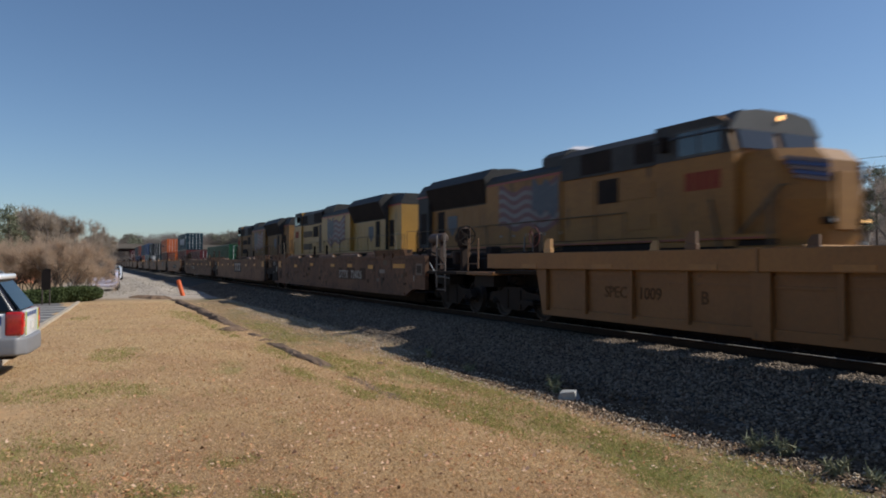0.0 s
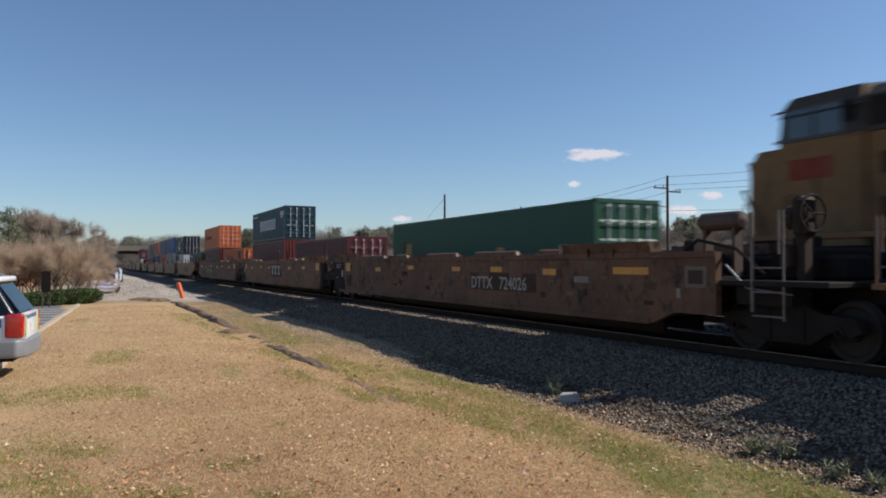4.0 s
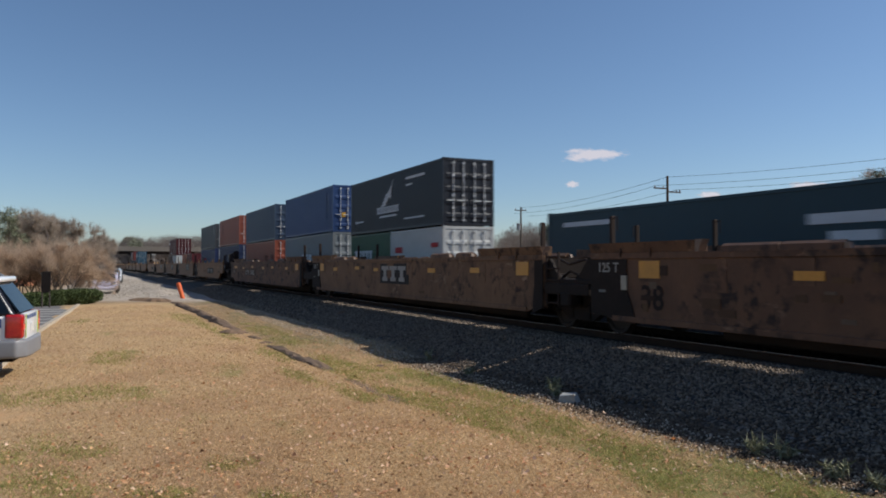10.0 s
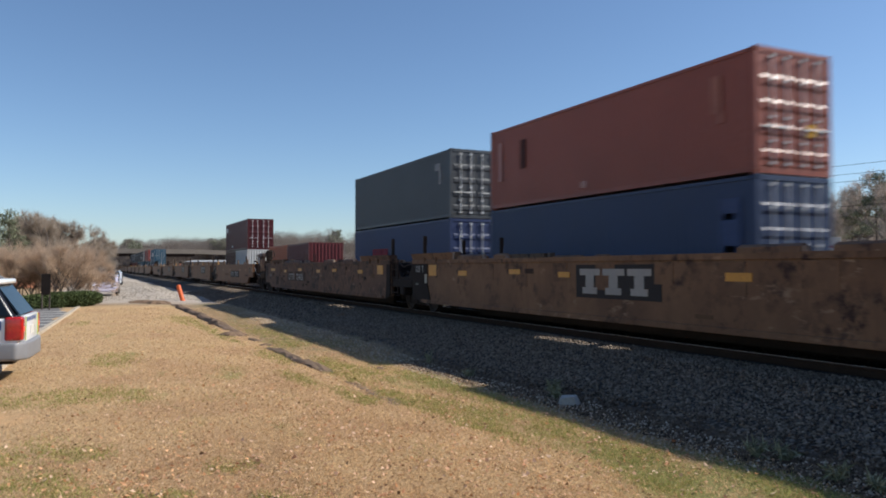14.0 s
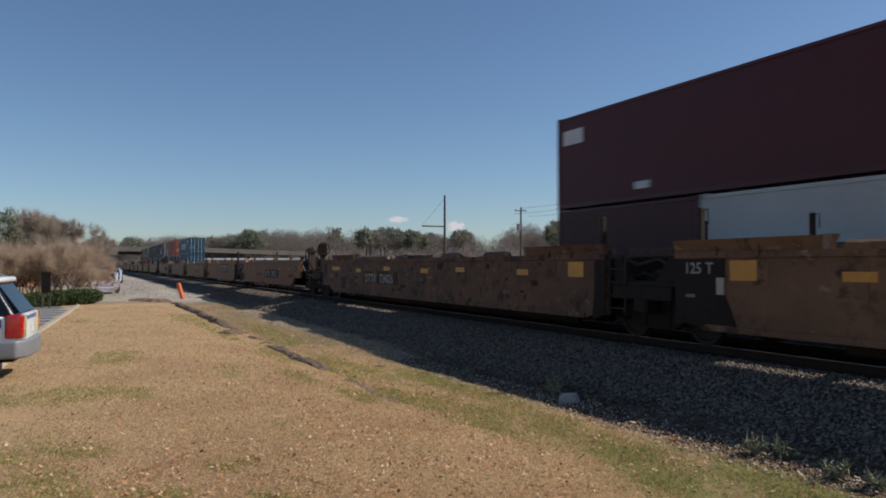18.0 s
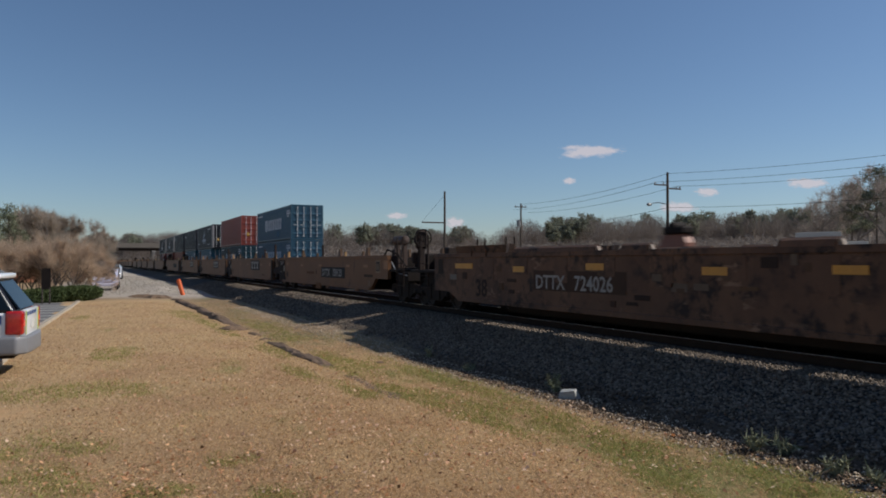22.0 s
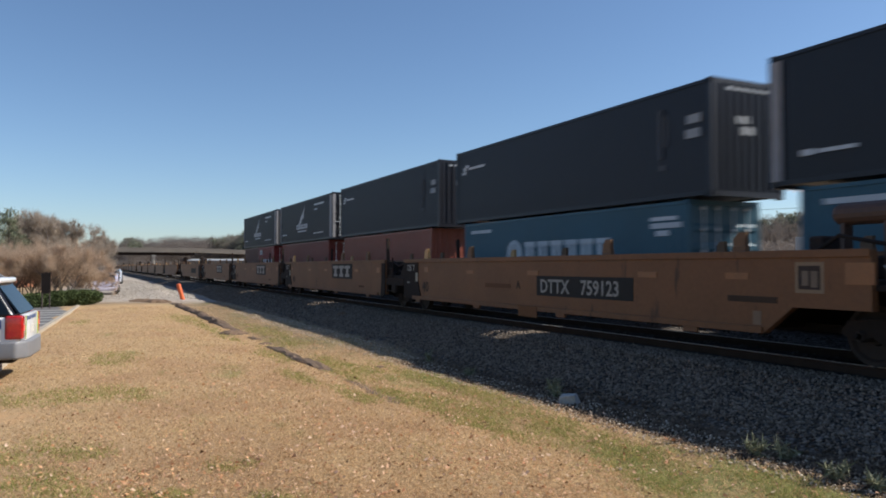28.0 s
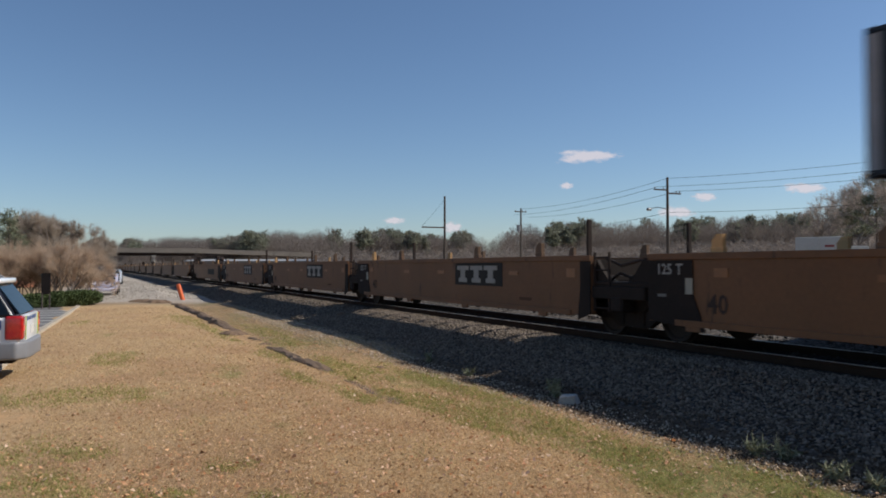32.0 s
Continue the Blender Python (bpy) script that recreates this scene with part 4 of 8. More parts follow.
M_LYEL2 = surface("cleaner_locomotive_yellow", (0.40, 0.225, 0.046), (0.31, 0.172, 0.038), 10, 0.7, 0.45, 0.06, stain=(0.17, 0.10, 0.035), stain_at=0.62, streak=(2, 2, 0.4))
M_LYEL3 = surface("sooty_locomotive_yellow", (0.25, 0.138, 0.050), (0.15, 0.085, 0.036), 7, 0.6, 0.65, 0.06, spec=0.25, stain=(0.065, 0.042, 0.026), stain_at=0.57, streak=(2, 2, 0.4))
M_LROOF = surface("cab_roof_grey", (0.066, 0.063, 0.06), (0.045, 0.043, 0.042), 10, 0.7, 0.55, 0.06)
M_LGREY = surface("locomotive_grey", (0.056, 0.053, 0.051), (0.034, 0.032, 0.031), 10, 0.7, 0.65, 0.06, spec=0.25, stain=(0.05, 0.05, 0.05), stain_at=0.66)
M_LRED = surface("locomotive_red", (0.28, 0.03, 0.02), (0.22, 0.025, 0.018), 15, 2, 0.45, 0.0)
M_GLASS = surface("dark_window_glass", (0.012, 0.015, 0.018), (0.016, 0.02, 0.024), 4, 1, 0.06, 0.0, spec=0.8)
M_LAMP = glowing("headlamp_lens", (1.0, 0.55, 0.2), 2.2)
M_NAVY = surface("flag_blue", (0.05, 0.09, 0.22), (0.04, 0.075, 0.19), 12, 2, 0.5, 0.0)
M_FLAGR = surface("flag_red", (0.145, 0.042, 0.042), (0.11, 0.034, 0.034), 12, 2, 0.5, 0.0)
M_FLAGB = surface("faded_flag_blue", (0.030, 0.034, 0.052), (0.066, 0.068, 0.082), 11, 5, 0.5, 0.0)
M_FLAGW = surface("flag_white", (0.20, 0.155, 0.15), (0.14, 0.108, 0.105), 12, 2, 0.5, 0.0)
M_HANDRAIL = surface("handrail_paint", (0.10, 0.065, 0.025), (0.06, 0.04, 0.02), 20, 3, 0.5, 0.1)


M_RECESS = surface("dark_brown_yellow", (0.10, 0.06, 0.024), (0.05, 0.031, 0.016), 10, 1.5, 0.7, 0.1)


def six_wheel_truck(parent, x):
    tr = part("truck", Shape().box(-2.0, 2.0, -0.9, 0.9, 0.55, 0.85, 0.04), M_BLACK, parent, "black six-wheel power truck", at=pose(x, 0, 0))
    for s in (-1, 1):
        f = Shape().prism([(-2.55, 0.5), (-2.5, 0.85), (-1.4, 0.98), (1.4, 0.98), (2.5, 0.85), (2.55, 0.5), (2.1, 0.42), (1.6, 0.62), (0.5, 0.62), (0, 0.45), (-0.5, 0.62), (-1.6, 0.62), (-2.1, 0.42)], 1,
                          *sorted((s * 1.08, s * 1.24)))
        part("side_frame", f, M_BLACK, tr)
        part("brake_cylinder", Shape().lathe((0.9, s * 1.32, 0.86), 0, [(-0.25, 0.12), (0.25, 0.12)], 10), M_BLACK, tr)
    for a in (-2.05, 0, 2.05):
        w = Shape().lathe((0, 0, 0), 1, [(-1.1, 0.09), (1.1, 0.09)], 8)
        for s in (-1, 1):
            w.lathe((0, 0, 0), 1, [(s * 0.70, 0.0), (s * 0.70, 0.56), (s * 0.73, 0.56), (s * 0.74, 0.53), (s * 0.84, 0.52), (s * 0.84, 0.0)], 22)
        part("wheelset", w, M_WHEEL, tr, at=pose(a, 0, 0.52), smooth=True)


def wave_stripe(x0, x1, z0, h, y, k0, seed):
    """One stripe of a painted rippling flag, a strip in the plane y."""
    pts_lo, pts_hi = [], []
    for i in range(25):
        f = i / 24
        x = x0 + (x1 - x0) * f
        z = z0 + 0.12 * math.sin(13.0 * f + 0.6 + 0.5 * seed) + 0.06 * math.sin(6.0 * f + 1.3 * seed) - 0.22 * f + 0.25 * f * f
        pts_lo.append((x, y, z))
        pts_hi.append((x, y, z + h))
    s = Shape()
    n = len(pts_lo)
    s.add(pts_lo + pts_hi, [(i, i + 1, n + i + 1, n + i) for i in range(n - 1)])
    back = [(x, y * 0.998, z) for x, y, z in pts_lo + pts_hi]
    s.add(back, [(i, n + i, n + i + 1, i + 1) for i in range(n - 1)])
    return s


def locomotive(label, lit=False):
    """A six-axle road locomotive; it faces +x, its middle at the origin."""
    t = thing("locomotive", label, "locomotive", group="locomotives")
    part("underframe", Shape().box(-10.7, 10.7, -1.42, 1.42, 1.28, 1.76, 0.02).box(-10.2, 10.2, -0.6, 0.6, 0.9, 1.3), M_BLACK, t, "black underframe")
    part("side_sill", Shape().box(-10.7, 10.7, -1.5, 1.5, 1.76, 1.88, 0.01), M_LYEL, t, "yellow walkway sill")
    for s in (-1, 1):
        part("sill_stripe", Shape().box(-10.6, 10.6, *sorted((s * 1.5, s * 1.506)), 1.78, 1.81), M_LRED, t)
    part("fuel_tank", Shape().prism([(-1.45, 1.28), (-1.45, 0.75), (-1.1, 0.42), (1.1, 0.42), (1.45, 0.75), (1.45, 1.28)], 0, -3.1, 3.1), M_BLACK, t, "black fuel tank")
    for x in (-6.9, 6.9):
        six_wheel_truck(t, x)
    # nose and cab
    plan = [(10.1, -1.3), (10.76, -1.3), (11.12, -0.5), (11.12, 0.5), (10.76, 1.3), (10.1, 1.3)]
    n = len(plan)
    ns = Shape()
    rings = [(x - (0.28 if i in (2, 3) else 0.2 if i in (1, 4) else 0) * back, y * (1 - 0.1 * back), z) for z, back in ((1.62, 0.25), (2.6, 0.0), (3.45, 0.12), (3.74, 0.8)) for i, (x, y) in enumerate(plan)]
    ns.add(rings, [tuple(reversed(range(n))), tuple(range(3 * n, 4 * n))] + [(r * n + i, r * n + (i + 1) % n, (r + 1) * n + (i + 1) % n, (r + 1) * n + i) for r in range(3) for i in range(n)])
    part("nose", ns, M_LYEL, t, "broad yellow nose with slanting corners")
    part("nose_door", Shape().box(11.1, 11.135, -0.33, 0.33, 1.95, 3.2, 0.01), M_LYEL, t)
    cab = part("cab", Shape().prism([(7.9, 1.62), (10.12, 1.62), (10.12, 3.8), (9.98, 4.5), (9.7, 4.68), (7.9, 4.68)], 1, -1.46, 1.46), M_LYEL, t, "yellow crew cab")
    part("cab_roof", Shape().prism([(-1.52, 4.3), (-1.2, 4.72), (-0.6, 4.82), (0.6, 4.82), (1.2, 4.72), (1.52, 4.3)], 0, 7.9, 10.06), M_LROOF, t, "grey cab roof")
    for s in (-1, 1):
        y = sorted((s * 1.45, s * 1.475))
        part("upper_band", Shape().prism([(7.9, 3.78), (10.12, 3.78), (9.985, 4.5), (9.7, 4.685), (7.9, 4.685)], 1, *y), M_LGREY, cab, "grey band round the windows")
        for a, b in ((8.4, 9.08), (9.16, 9.86)):
            yy = sorted((s * 1.47, s * 1.485))
            part("side_window", Shape().box(a, b, *yy, 3.86, 4.42), M_GLASS, cab, "dark cab window")
        part("door", Shape().box(7.95, 8.6, *sorted((s * 1.455, s * 1.47)), 1.9, 3.7, 0.004), M_LYEL, cab)
    for s in (-1, 1):
        w = Shape()
        w.add([(10.10, s * 0.12, 3.86), (10.10, s * 1.3, 3.86), (9.98, s * 1.3, 4.44), (9.98, s * 0.12, 4.44), (10.15, s * 0.12, 3.86), (10.15, s * 1.3, 3.86), (10.03, s * 1.3, 4.46), (10.03, s * 0.12, 4.46)],
              [(0, 1, 2, 3), (4, 5, 6, 7), (0, 1, 5, 4), (1, 2, 6, 5), (2, 3, 7, 6), (3, 0, 4, 7)])
        part("windscreen", w, M_GLASS, cab, "sloping windscreen pane")
        part("number_box", Shape().box(9.75, 10.05, *sorted((s * 0.55, s * 1.1)), 4.5, 4.78, 0.03), M_LGREY, cab)
    part("headlight", Shape().lathe((9.9, 0.1, 4.66), 0, [(0, 0.0), (0, 0.06), (0.2, 0.06), (0.21, 0.0)], 14), M_LAMP if lit else M_STEEL, cab, "round headlight")
    for s in (-1, 1):
        part("ditch_light", Shape().box(11.02, 11.16, *sorted((s * 0.44, s * 0.62)), 2.06, 2.22, 0.02), M_BLACK, t, "black ditch-light housing")
        part("ditch_lens", Shape().lathe((11.13, s * 0.53, 2.14), 0, [(0, 0.0), (0, 0.05), (0.035, 0.045), (0.04, 0.0)], 12), M_LAMP if lit and s > 0 else M_STEEL, t)
        # wing stripes wrapped round the corner of the nose
        for k in range(5):
            z0 = 3.36 - 0.1 * k
            (xa, ya), (xb, yb) = (10.80 + 0.02 * k, s * (1.26 - 0.05 * k)), (11.115, s * 0.52)
            w = Shape()
            w.add([(xa + o, ya + s * o, z0 + dz + 0.1) if e == 0 else (xb + o, yb + s * o, z0 + dz) for o in (-0.03, 0.012) for e, dz in ((0, 0), (1, 0), (1, 0.08), (0, 0.08))],
                  [(0, 1, 2, 3), (4, 5, 6, 7), (0, 1, 5, 4), (1, 2, 6, 5), (2, 3, 7, 6), (3, 0, 4, 7)])
            part("nose_wing", w, M_NAVY if k % 2 else M_FLAGW, t, "painted wing stripe on the nose")
        part("grab_rail", Shape().path([(10.2, s * 1.47, 1.9), (10.85, s * 1.42, 2.9), (10.85, s * 1.3, 2.9)], 0.03), M_HANDRAIL, t, "slanting grab rail")
    part("anticlimber", Shape().box(10.1, 11.2, -1.45, 1.45, 1.22, 1.62, 0.03), M_LYEL, t)
    part("plough", Shape().prism([(10.7, 0.2), (11.15, 0.25), (11.05, 1.2), (10.7, 1.2)], 1, -1.4, 1.4), M_BLACK, t, "black pilot plough")
    # equipment section behind the cab
    eq = part("equipment_hood", Shape().prism([(-1.38, 1.62), (1.38, 1.62), (1.38, 4.2), (1.05, 4.62), (-1.05, 4.62), (-1.38, 4.2)], 0, 3.15, 7.95), M_LYEL, t)
    part("hood_top", Shape().prism([(-1.44, 3.76), (1.44, 3.76), (1.44, 4.45), (1.12, 4.68), (-1.12, 4.68), (-1.44, 4.45)], 0, 3.1, 7.94), M_LGREY, t, "grey upper hood")
    for s in (-1, 1):
        y = sorted((s * 1.375, s * 1.40))
        part("intake_grille", Shape().box(3.2, 4.8, *sorted((s * 1.43, s * 1.455)), 3.82, 4.44), M_BLACK, eq, "black intake grille")
        part("intake_grille", Shape().box(6.5, 7.8, *sorted((s * 1.43, s * 1.455)), 3.86, 4.4), M_BLACK, eq, "black intake grille")
        # the recess is a flat plate; its shade is in the dark colour
        part("door_recess", Shape().box(3.2, 3.85, *y, 1.7, 3.66), M_RECESS, eq, "flat plate coloured as a shaded recess")
        part("intake_grille", Shape().box(5.45, 7.6, *y, 2.95, 3.36), M_BLACK, eq, "black louvred grille")
        part("intake_grille", Shape().box(5.45, 7.6, *y, 2.12, 2.52), M_BLACK, eq, "black louvred grille")
        part("side_hatch", Shape().box(4.05, 5.2, *y, 2.92, 3.6), M_BLACK, eq, "dark square hatch opening")
    # dynamic-brake bulge, engine hood, radiators
    part("brake_bulge", Shape().prism([(-1.42, 1.62), (1.42, 1.62), (1.42, 4.1), (1.2, 4.34), (-1.2, 4.34), (-1.42, 4.1)], 0, -2.5, 3.15), M_LYEL, t, "yellow hood with painted flag")
    part("bulge_top", Shape().prism([(-1.43, 4.16), (-1.43, 4.08), (1.43, 4.08), (1.43, 4.16), (1.21, 4.38), (-1.21, 4.38)], 0, -2.5, 3.17), M_LGREY, t)
    part("brake_hatch", Shape().prism([(-1.3, 4.1), (1.3, 4.1), (1.28, 4.62), (1.05, 4.8), (-1.05, 4.8), (-1.28, 4.62)], 0, 0.9, 3.14), M_LGREY, t, "raised grey dynamic-brake hatch")
    for s in (-1, 1):
        part("roof_stripe", Shape().box(-2.4, 3.1, *sorted((s * 1.425, s * 1.436)), 4.01, 4.07), M_LRED, t, "red roofline stripe")
        part("roof_stripe", Shape().box(-10.85, -7.55, *sorted((s * 1.41, s * 1.436)), 4.06, 4.13), M_LRED, t, "red roofline stripe")
    rad = part("radiator_hood", Shape().prism([(-1.2, 1.62), (1.2, 1.62), (1.2, 3.45), (1.55, 4.35), (1.2, 4.72), (-1.2, 4.72), (-1.55, 4.35), (-1.2, 3.45)], 0, -7.5, -2.45), M_LGREY, t, "flared radiator housing")
    for s in (-1, 1):
        g = Shape()
        a, b = (s * 1.212, 3.5), (s * 1.55, 4.34)
        g.add([(-7.45, a[0], a[1]), (-2.85, a[0], a[1]), (-2.5, b[0], b[1]), (-7.3, b[0], b[1]), (-7.45, a[0] + s * 0.025, a[1] - 0.01), (-2.85, a[0] + s * 0.025, a[1] - 0.01), (-2.5, b[0] + s * 0.025, b[1] - 0.01), (-7.3, b[0] + s * 0.025, b[1] - 0.01)],
              [(0, 1, 2, 3), (4, 5, 6, 7), (0, 1, 5, 4), (1, 2, 6, 5), (2, 3, 7, 6), (3, 0, 4, 7)])
        part("radiator_grille", g, M_BLACK, rad, "black radiator grille")
        part("lower_panel", Shape().box(-7.5, -2.5, *sorted((s * 1.2, s * 1.212)), 1.63, 3.44), M_LYEL, rad)
        for a, b, w_ in ((-6.75, -6.15, 1.23), (-9.0, -7.8, 1.415)):
            part("dark_opening", Shape().box(a, b, *sorted((s * (w_ - 0.02), s * w_)), 2.05, 3.38), M_BLACK, rad, "dark filter opening")
        part("shield", Shape().prism([(-5.86, 3.15), (-5.06, 3.15), (-5.06, 2.7), (-5.46, 2.3), (-5.86, 2.7)], 1, *sorted((s * 1.22, s * 1.23))), M_FLAGB, rad, "painted blue shield")
        for k in range(7):
            x = -6.75 + k * 0.58
            part("hood_door", Shape().box(x, x + 0.51, *sorted((s * 1.212, s * 1.224)), 1.8, 3.3, 0.006), M_LYEL, t)
    part("end_hood", Shape().prism([(-1.4, 1.62), (1.4, 1.62), (1.4, 4.2), (1.1, 4.6), (-1.1, 4.6), (-1.4, 4.2)], 0, -10.85, -7.5), M_LYEL, t)
    part("end_hood_top", Shape().prism([(-1.41, 4.1), (1.41, 4.1), (1.41, 4.22), (1.11, 4.63), (-1.11, 4.63), (-1.41, 4.22)], 0, -10.87, -7.48), M_LGREY, t, "grey top of the end hood")
    for x in (-6.6, -5.0, -3.4):
        part("roof_fan", Shape().lathe((x, 0, 4.7), 2, [(0, 0.62), (0.1, 0.62), (0.14, 0.5), (0.14, 0.0)], 18), M_LGREY, t, "round roof fan")
    part("exhaust", Shape().box(-2.4, -1.6, -0.25, 0.25, 4.3, 4.6, 0.03), M_BLACK, t)
    part("air_horn", Shape().box(0.38, 0.48, -0.1, 0.1, 4.36, 4.74).path([(0.43, -0.4, 4.78), (0.43, 0.4, 4.78)], 0.045).lathe((0.43, -0.3, 4.78), 0, [(0, 0.05), (0.35, 0.06), (0.5, 0.12)], 10).lathe((0.43, 0.3, 4.82), 0, [(-0.45, 0.1), (-0.32, 0.04), (0, 0.03)], 10), M_BLACK, t, "black multi-trumpet horn")
    # hood doors with their seams and latches, walkway tread, cab window frames
    for s in (-1, 1):
        for k in range(6):
            x = -2.2 + k * 0.88
            part("hood_door", Shape().box(x, x + 0.8, *sorted((s * 1.42, s * 1.428)), 1.98, 2.38, 0.004), M_LYEL, t)
            part("door_latch", Shape().box(x + 0.68, x + 0.74, *sorted((s * 1.42, s * 1.45)), 2.12, 2.22), M_STEEL, t)
        part("walkway_tread", Shape().box(-10.4, 7.8, *sorted((s * 1.22, s * 1.49)), 1.88, 1.90), M_BLACK, t)
        part("window_frame", Shape().box(8.33, 9.93, *sorted((s * 1.464, s * 1.478)), 3.80, 3.86).box(8.33, 9.93, *sorted((s * 1.464, s * 1.478)), 4.42, 4.47).box(9.08, 9.16, *sorted((s * 1.464, s * 1.478)), 3.86, 4.42), M_LROOF, cab, "grey cab window frame")
        part("mirror", Shape().box(8.1, 8.2, *sorted((s * 1.5, s * 1.72)), 4.0, 4.4, 0.02), M_BLACK, cab, "black cab mirror")
    # flags
    for s in (-1, 1):
        y = s * 1.432
        x0, x1 = (-1.65, 1.85)
        cn = wave_stripe(x1 - 1.3, x1, 2.86, 1.0, s * 1.440, 0, 0)
        part("flag_canton", cn, M_FLAGB, t, "painted blue flag canton with pale stars")
        for k in range(9):
            zz = 2.42 + k * 0.155
            st = wave_stripe(x0, x1, zz, 0.155, y, 0, 0.12 * k)
            part("flag_stripe", st, M_FLAGR if k % 2 == 0 else M_FLAGW, t)
    # handrails and steps
    for s in (-1, 1):
        hr = Shape()
        xs = [-10.3, -8.8, -7.2, -5.6, -4.0, -2.4, -0.8, 0.8, 2.4, 4.0, 5.8]
        for x in xs:
            hr.tube((x, s * 1.47, 1.6), (x, s * 1.47, 2.6), 0.014, 5)
        hr.path([(xs[0], s * 1.47, 2.6), (xs[-1], s * 1.47, 2.6)], 0.014)
        part("handrail", hr, M_HANDRAIL, t, "yellow handrail")
        for e in (-1, 1):
            st = Shape()
            for k in range(4):
                st.box(*sorted((e * 10.05, e * 10.65)), *sorted((s * 1.2, s * 1.5)), 0.35 + 0.3 * k, 0.39 + 0.3 * k)
            st.path([(e * 10.05, s * 1.52, 0.5), (e * 9.55, s * 1.52, 2.7), (e * 9.55, s * 1.3, 2.7)], 0.025)
            st.path([(e * 10.7, s * 1.5, 0.4), (e * 10.7, s * 1.5, 2.6)], 0.025)
            part("steps", st, M_HANDRAIL, t, "corner steps with grab rails")
    for e in (-1, 1):
        part("coupler", Shape().box(*sorted((e * 10.6, e * 11.15)), -0.2, 0.2, 0.72, 1.05, 0.05), M_RUST, t)
    for s in (-1, 1):
        for k in range(4):
            part("number_marking", Shape().box(8.65 + 0.31 * k, 8.89 + 0.31 * k, *sorted((s * 1.455, s * 1.468)), 2.98, 3.42), M_MARK, t, "plain red marking bar", color=(0.24, 0.035, 0.025))
    return t


def respace(t, stations):
    """Moves the parts of a locomotive along x to the stations of a shorter model: (x of the long one, x of the short one)."""
    xs, to = zip(*stations)
    for o in t.children:
        if o.name.startswith("truck"):
            o.matrix_basis = pose(-6.2 if o.matrix_basis.translation.x < 0 else 5.6, 0, 0)
        else:
            for v in o.data.vertices:
                v.co.x = float(np.interp(v.co.x, xs, to))
            for q in o.children:
                for v in q.data.vertices:
                    v.co.x = float(np.interp(v.co.x, xs, to))


lead = locomotive("yellow and grey freight locomotive with lit headlights and flag mural", True)
respace(lead, ((-11.2, -10.3), (-10.85, -9.6), (-9.0, -9.3), (-7.8, -8.7), (-7.5, -8.5), (-6.75, -7.9), (-2.45, -3.2), (-1.65, -2.3), (0.55, -0.1), (1.85, 1.45), (3.15, 1.6), (3.2, 2.65), (4.8, 4.05), (7.9, 5.9), (8.4, 6.75), (9.86, 8.1), (10.12, 8.5), (11.15, 10.25), (11.3, 10.5)))
for o in lead.children:
    if o.name.startswith("end_hood"):
        o.data.materials[0] = M_LGREY
    for q in o.children:
        if q.name.startswith("door_recess") or q.name.startswith("intake_grille") and q.data.vertices[0].co.z < 3.5:
            q.data.materials[0] = M_LYEL
            tagged(q, "yellow louvred panel")
place(lead, -20.9, near=False)


def long_model(t):
    """Draws the tail hood in and sets the cab a little back from the nose."""
    xs, to = (-12, 8.0, 10.15, 10.3, 12), (-12, 8.0, 9.85, 10.3, 12)
    for o in t.children:
        if o.name.startswith("truck"):
            continue
        for q in [o] + list(o.children):
            base = q.name.split(".")[0]
            for v in q.data.vertices:
                if base in ("end_hood", "end_hood_top", "dark_opening", "roof_stripe") and v.co.x < -7.4:
                    v.co.y *= 0.74
                    v.co.x = -7.45 + (v.co.x + 7.45) * 0.52
                elif base in ("cab", "cab_roof", "upper_band", "side_window", "windscreen", "number_box", "headlight", "number_marking"):
                    v.co.x = float(np.interp(v.co.x, xs, to))
                elif base == "nose" and v.co.x < 10.3:
                    v.co.x = 9.75
    rail = Shape()
    for s in (-1, 1):
        rail.path([(-10.55, s * 1.3, 1.85), (-10.55, s * 1.3, 2.7), (-10.55, s * 0.35, 2.7), (-10.55, s * 0.35, 1.85)], 0.018)
    part("end_rail", rail, M_HANDRAIL, t, "yellow rail round the end platform")
    part("drop_step", Shape().box(-10.75, -10.6, -0.35, 0.35, 1.84, 1.9), M_LYEL, t)
    return t


second = place(long_model(locomotive("bright yellow and grey freight locomotive running backwards, flag mural")), -42.6, near=False, turned=True)
for o in second.children:
    for q in [o] + list(o.children):
        if q.data.materials[0] == M_LYEL:
            q.data.materials[0] = M_LYEL2
        elif q.name.startswith("intake_grille") and q.data.vertices[0].co.z < 3.5:
            q.data.materials[0] = M_RECESS
            tagged(q, "grimy louvred grille")
third = place(long_model(locomotive("grimy yellow and grey freight locomotive running backwards, flag mural")), -65.0, near=False, turned=True)
for o in third.children:
    for q in [o] + list(o.children):
        if q.data.materials[0] == M_LYEL:
            q.data.materials[0] = M_LYEL3
# ---- containers ----
CONT = {}


def corrugated(shape, x0, x1, y, z0, z1, out, pitch=0.275, depth=0.036):
    """A trapezoid-corrugated sheet along x, its face towards out (+1 or -1 in y)."""
    pts = []
    n = max(2, round((x1 - x0) / pitch))
    p = (x1 - x0) / n
    for i in range(n):
        a = x0 + i * p
        pts += [(a, 0), (a + p * 0.26, 0), (a + p * 0.5, -depth), (a + p * 0.76, -depth)]
    pts.append((x1, 0))
    verts = [(x, y + out * d, z) for x, d in pts for z in (z0, z1)]
    shape.add(verts, [(2 * i, 2 * i + 2, 2 * i + 3, 2 * i + 1) for i in range(len(pts) - 1)])
    return shape


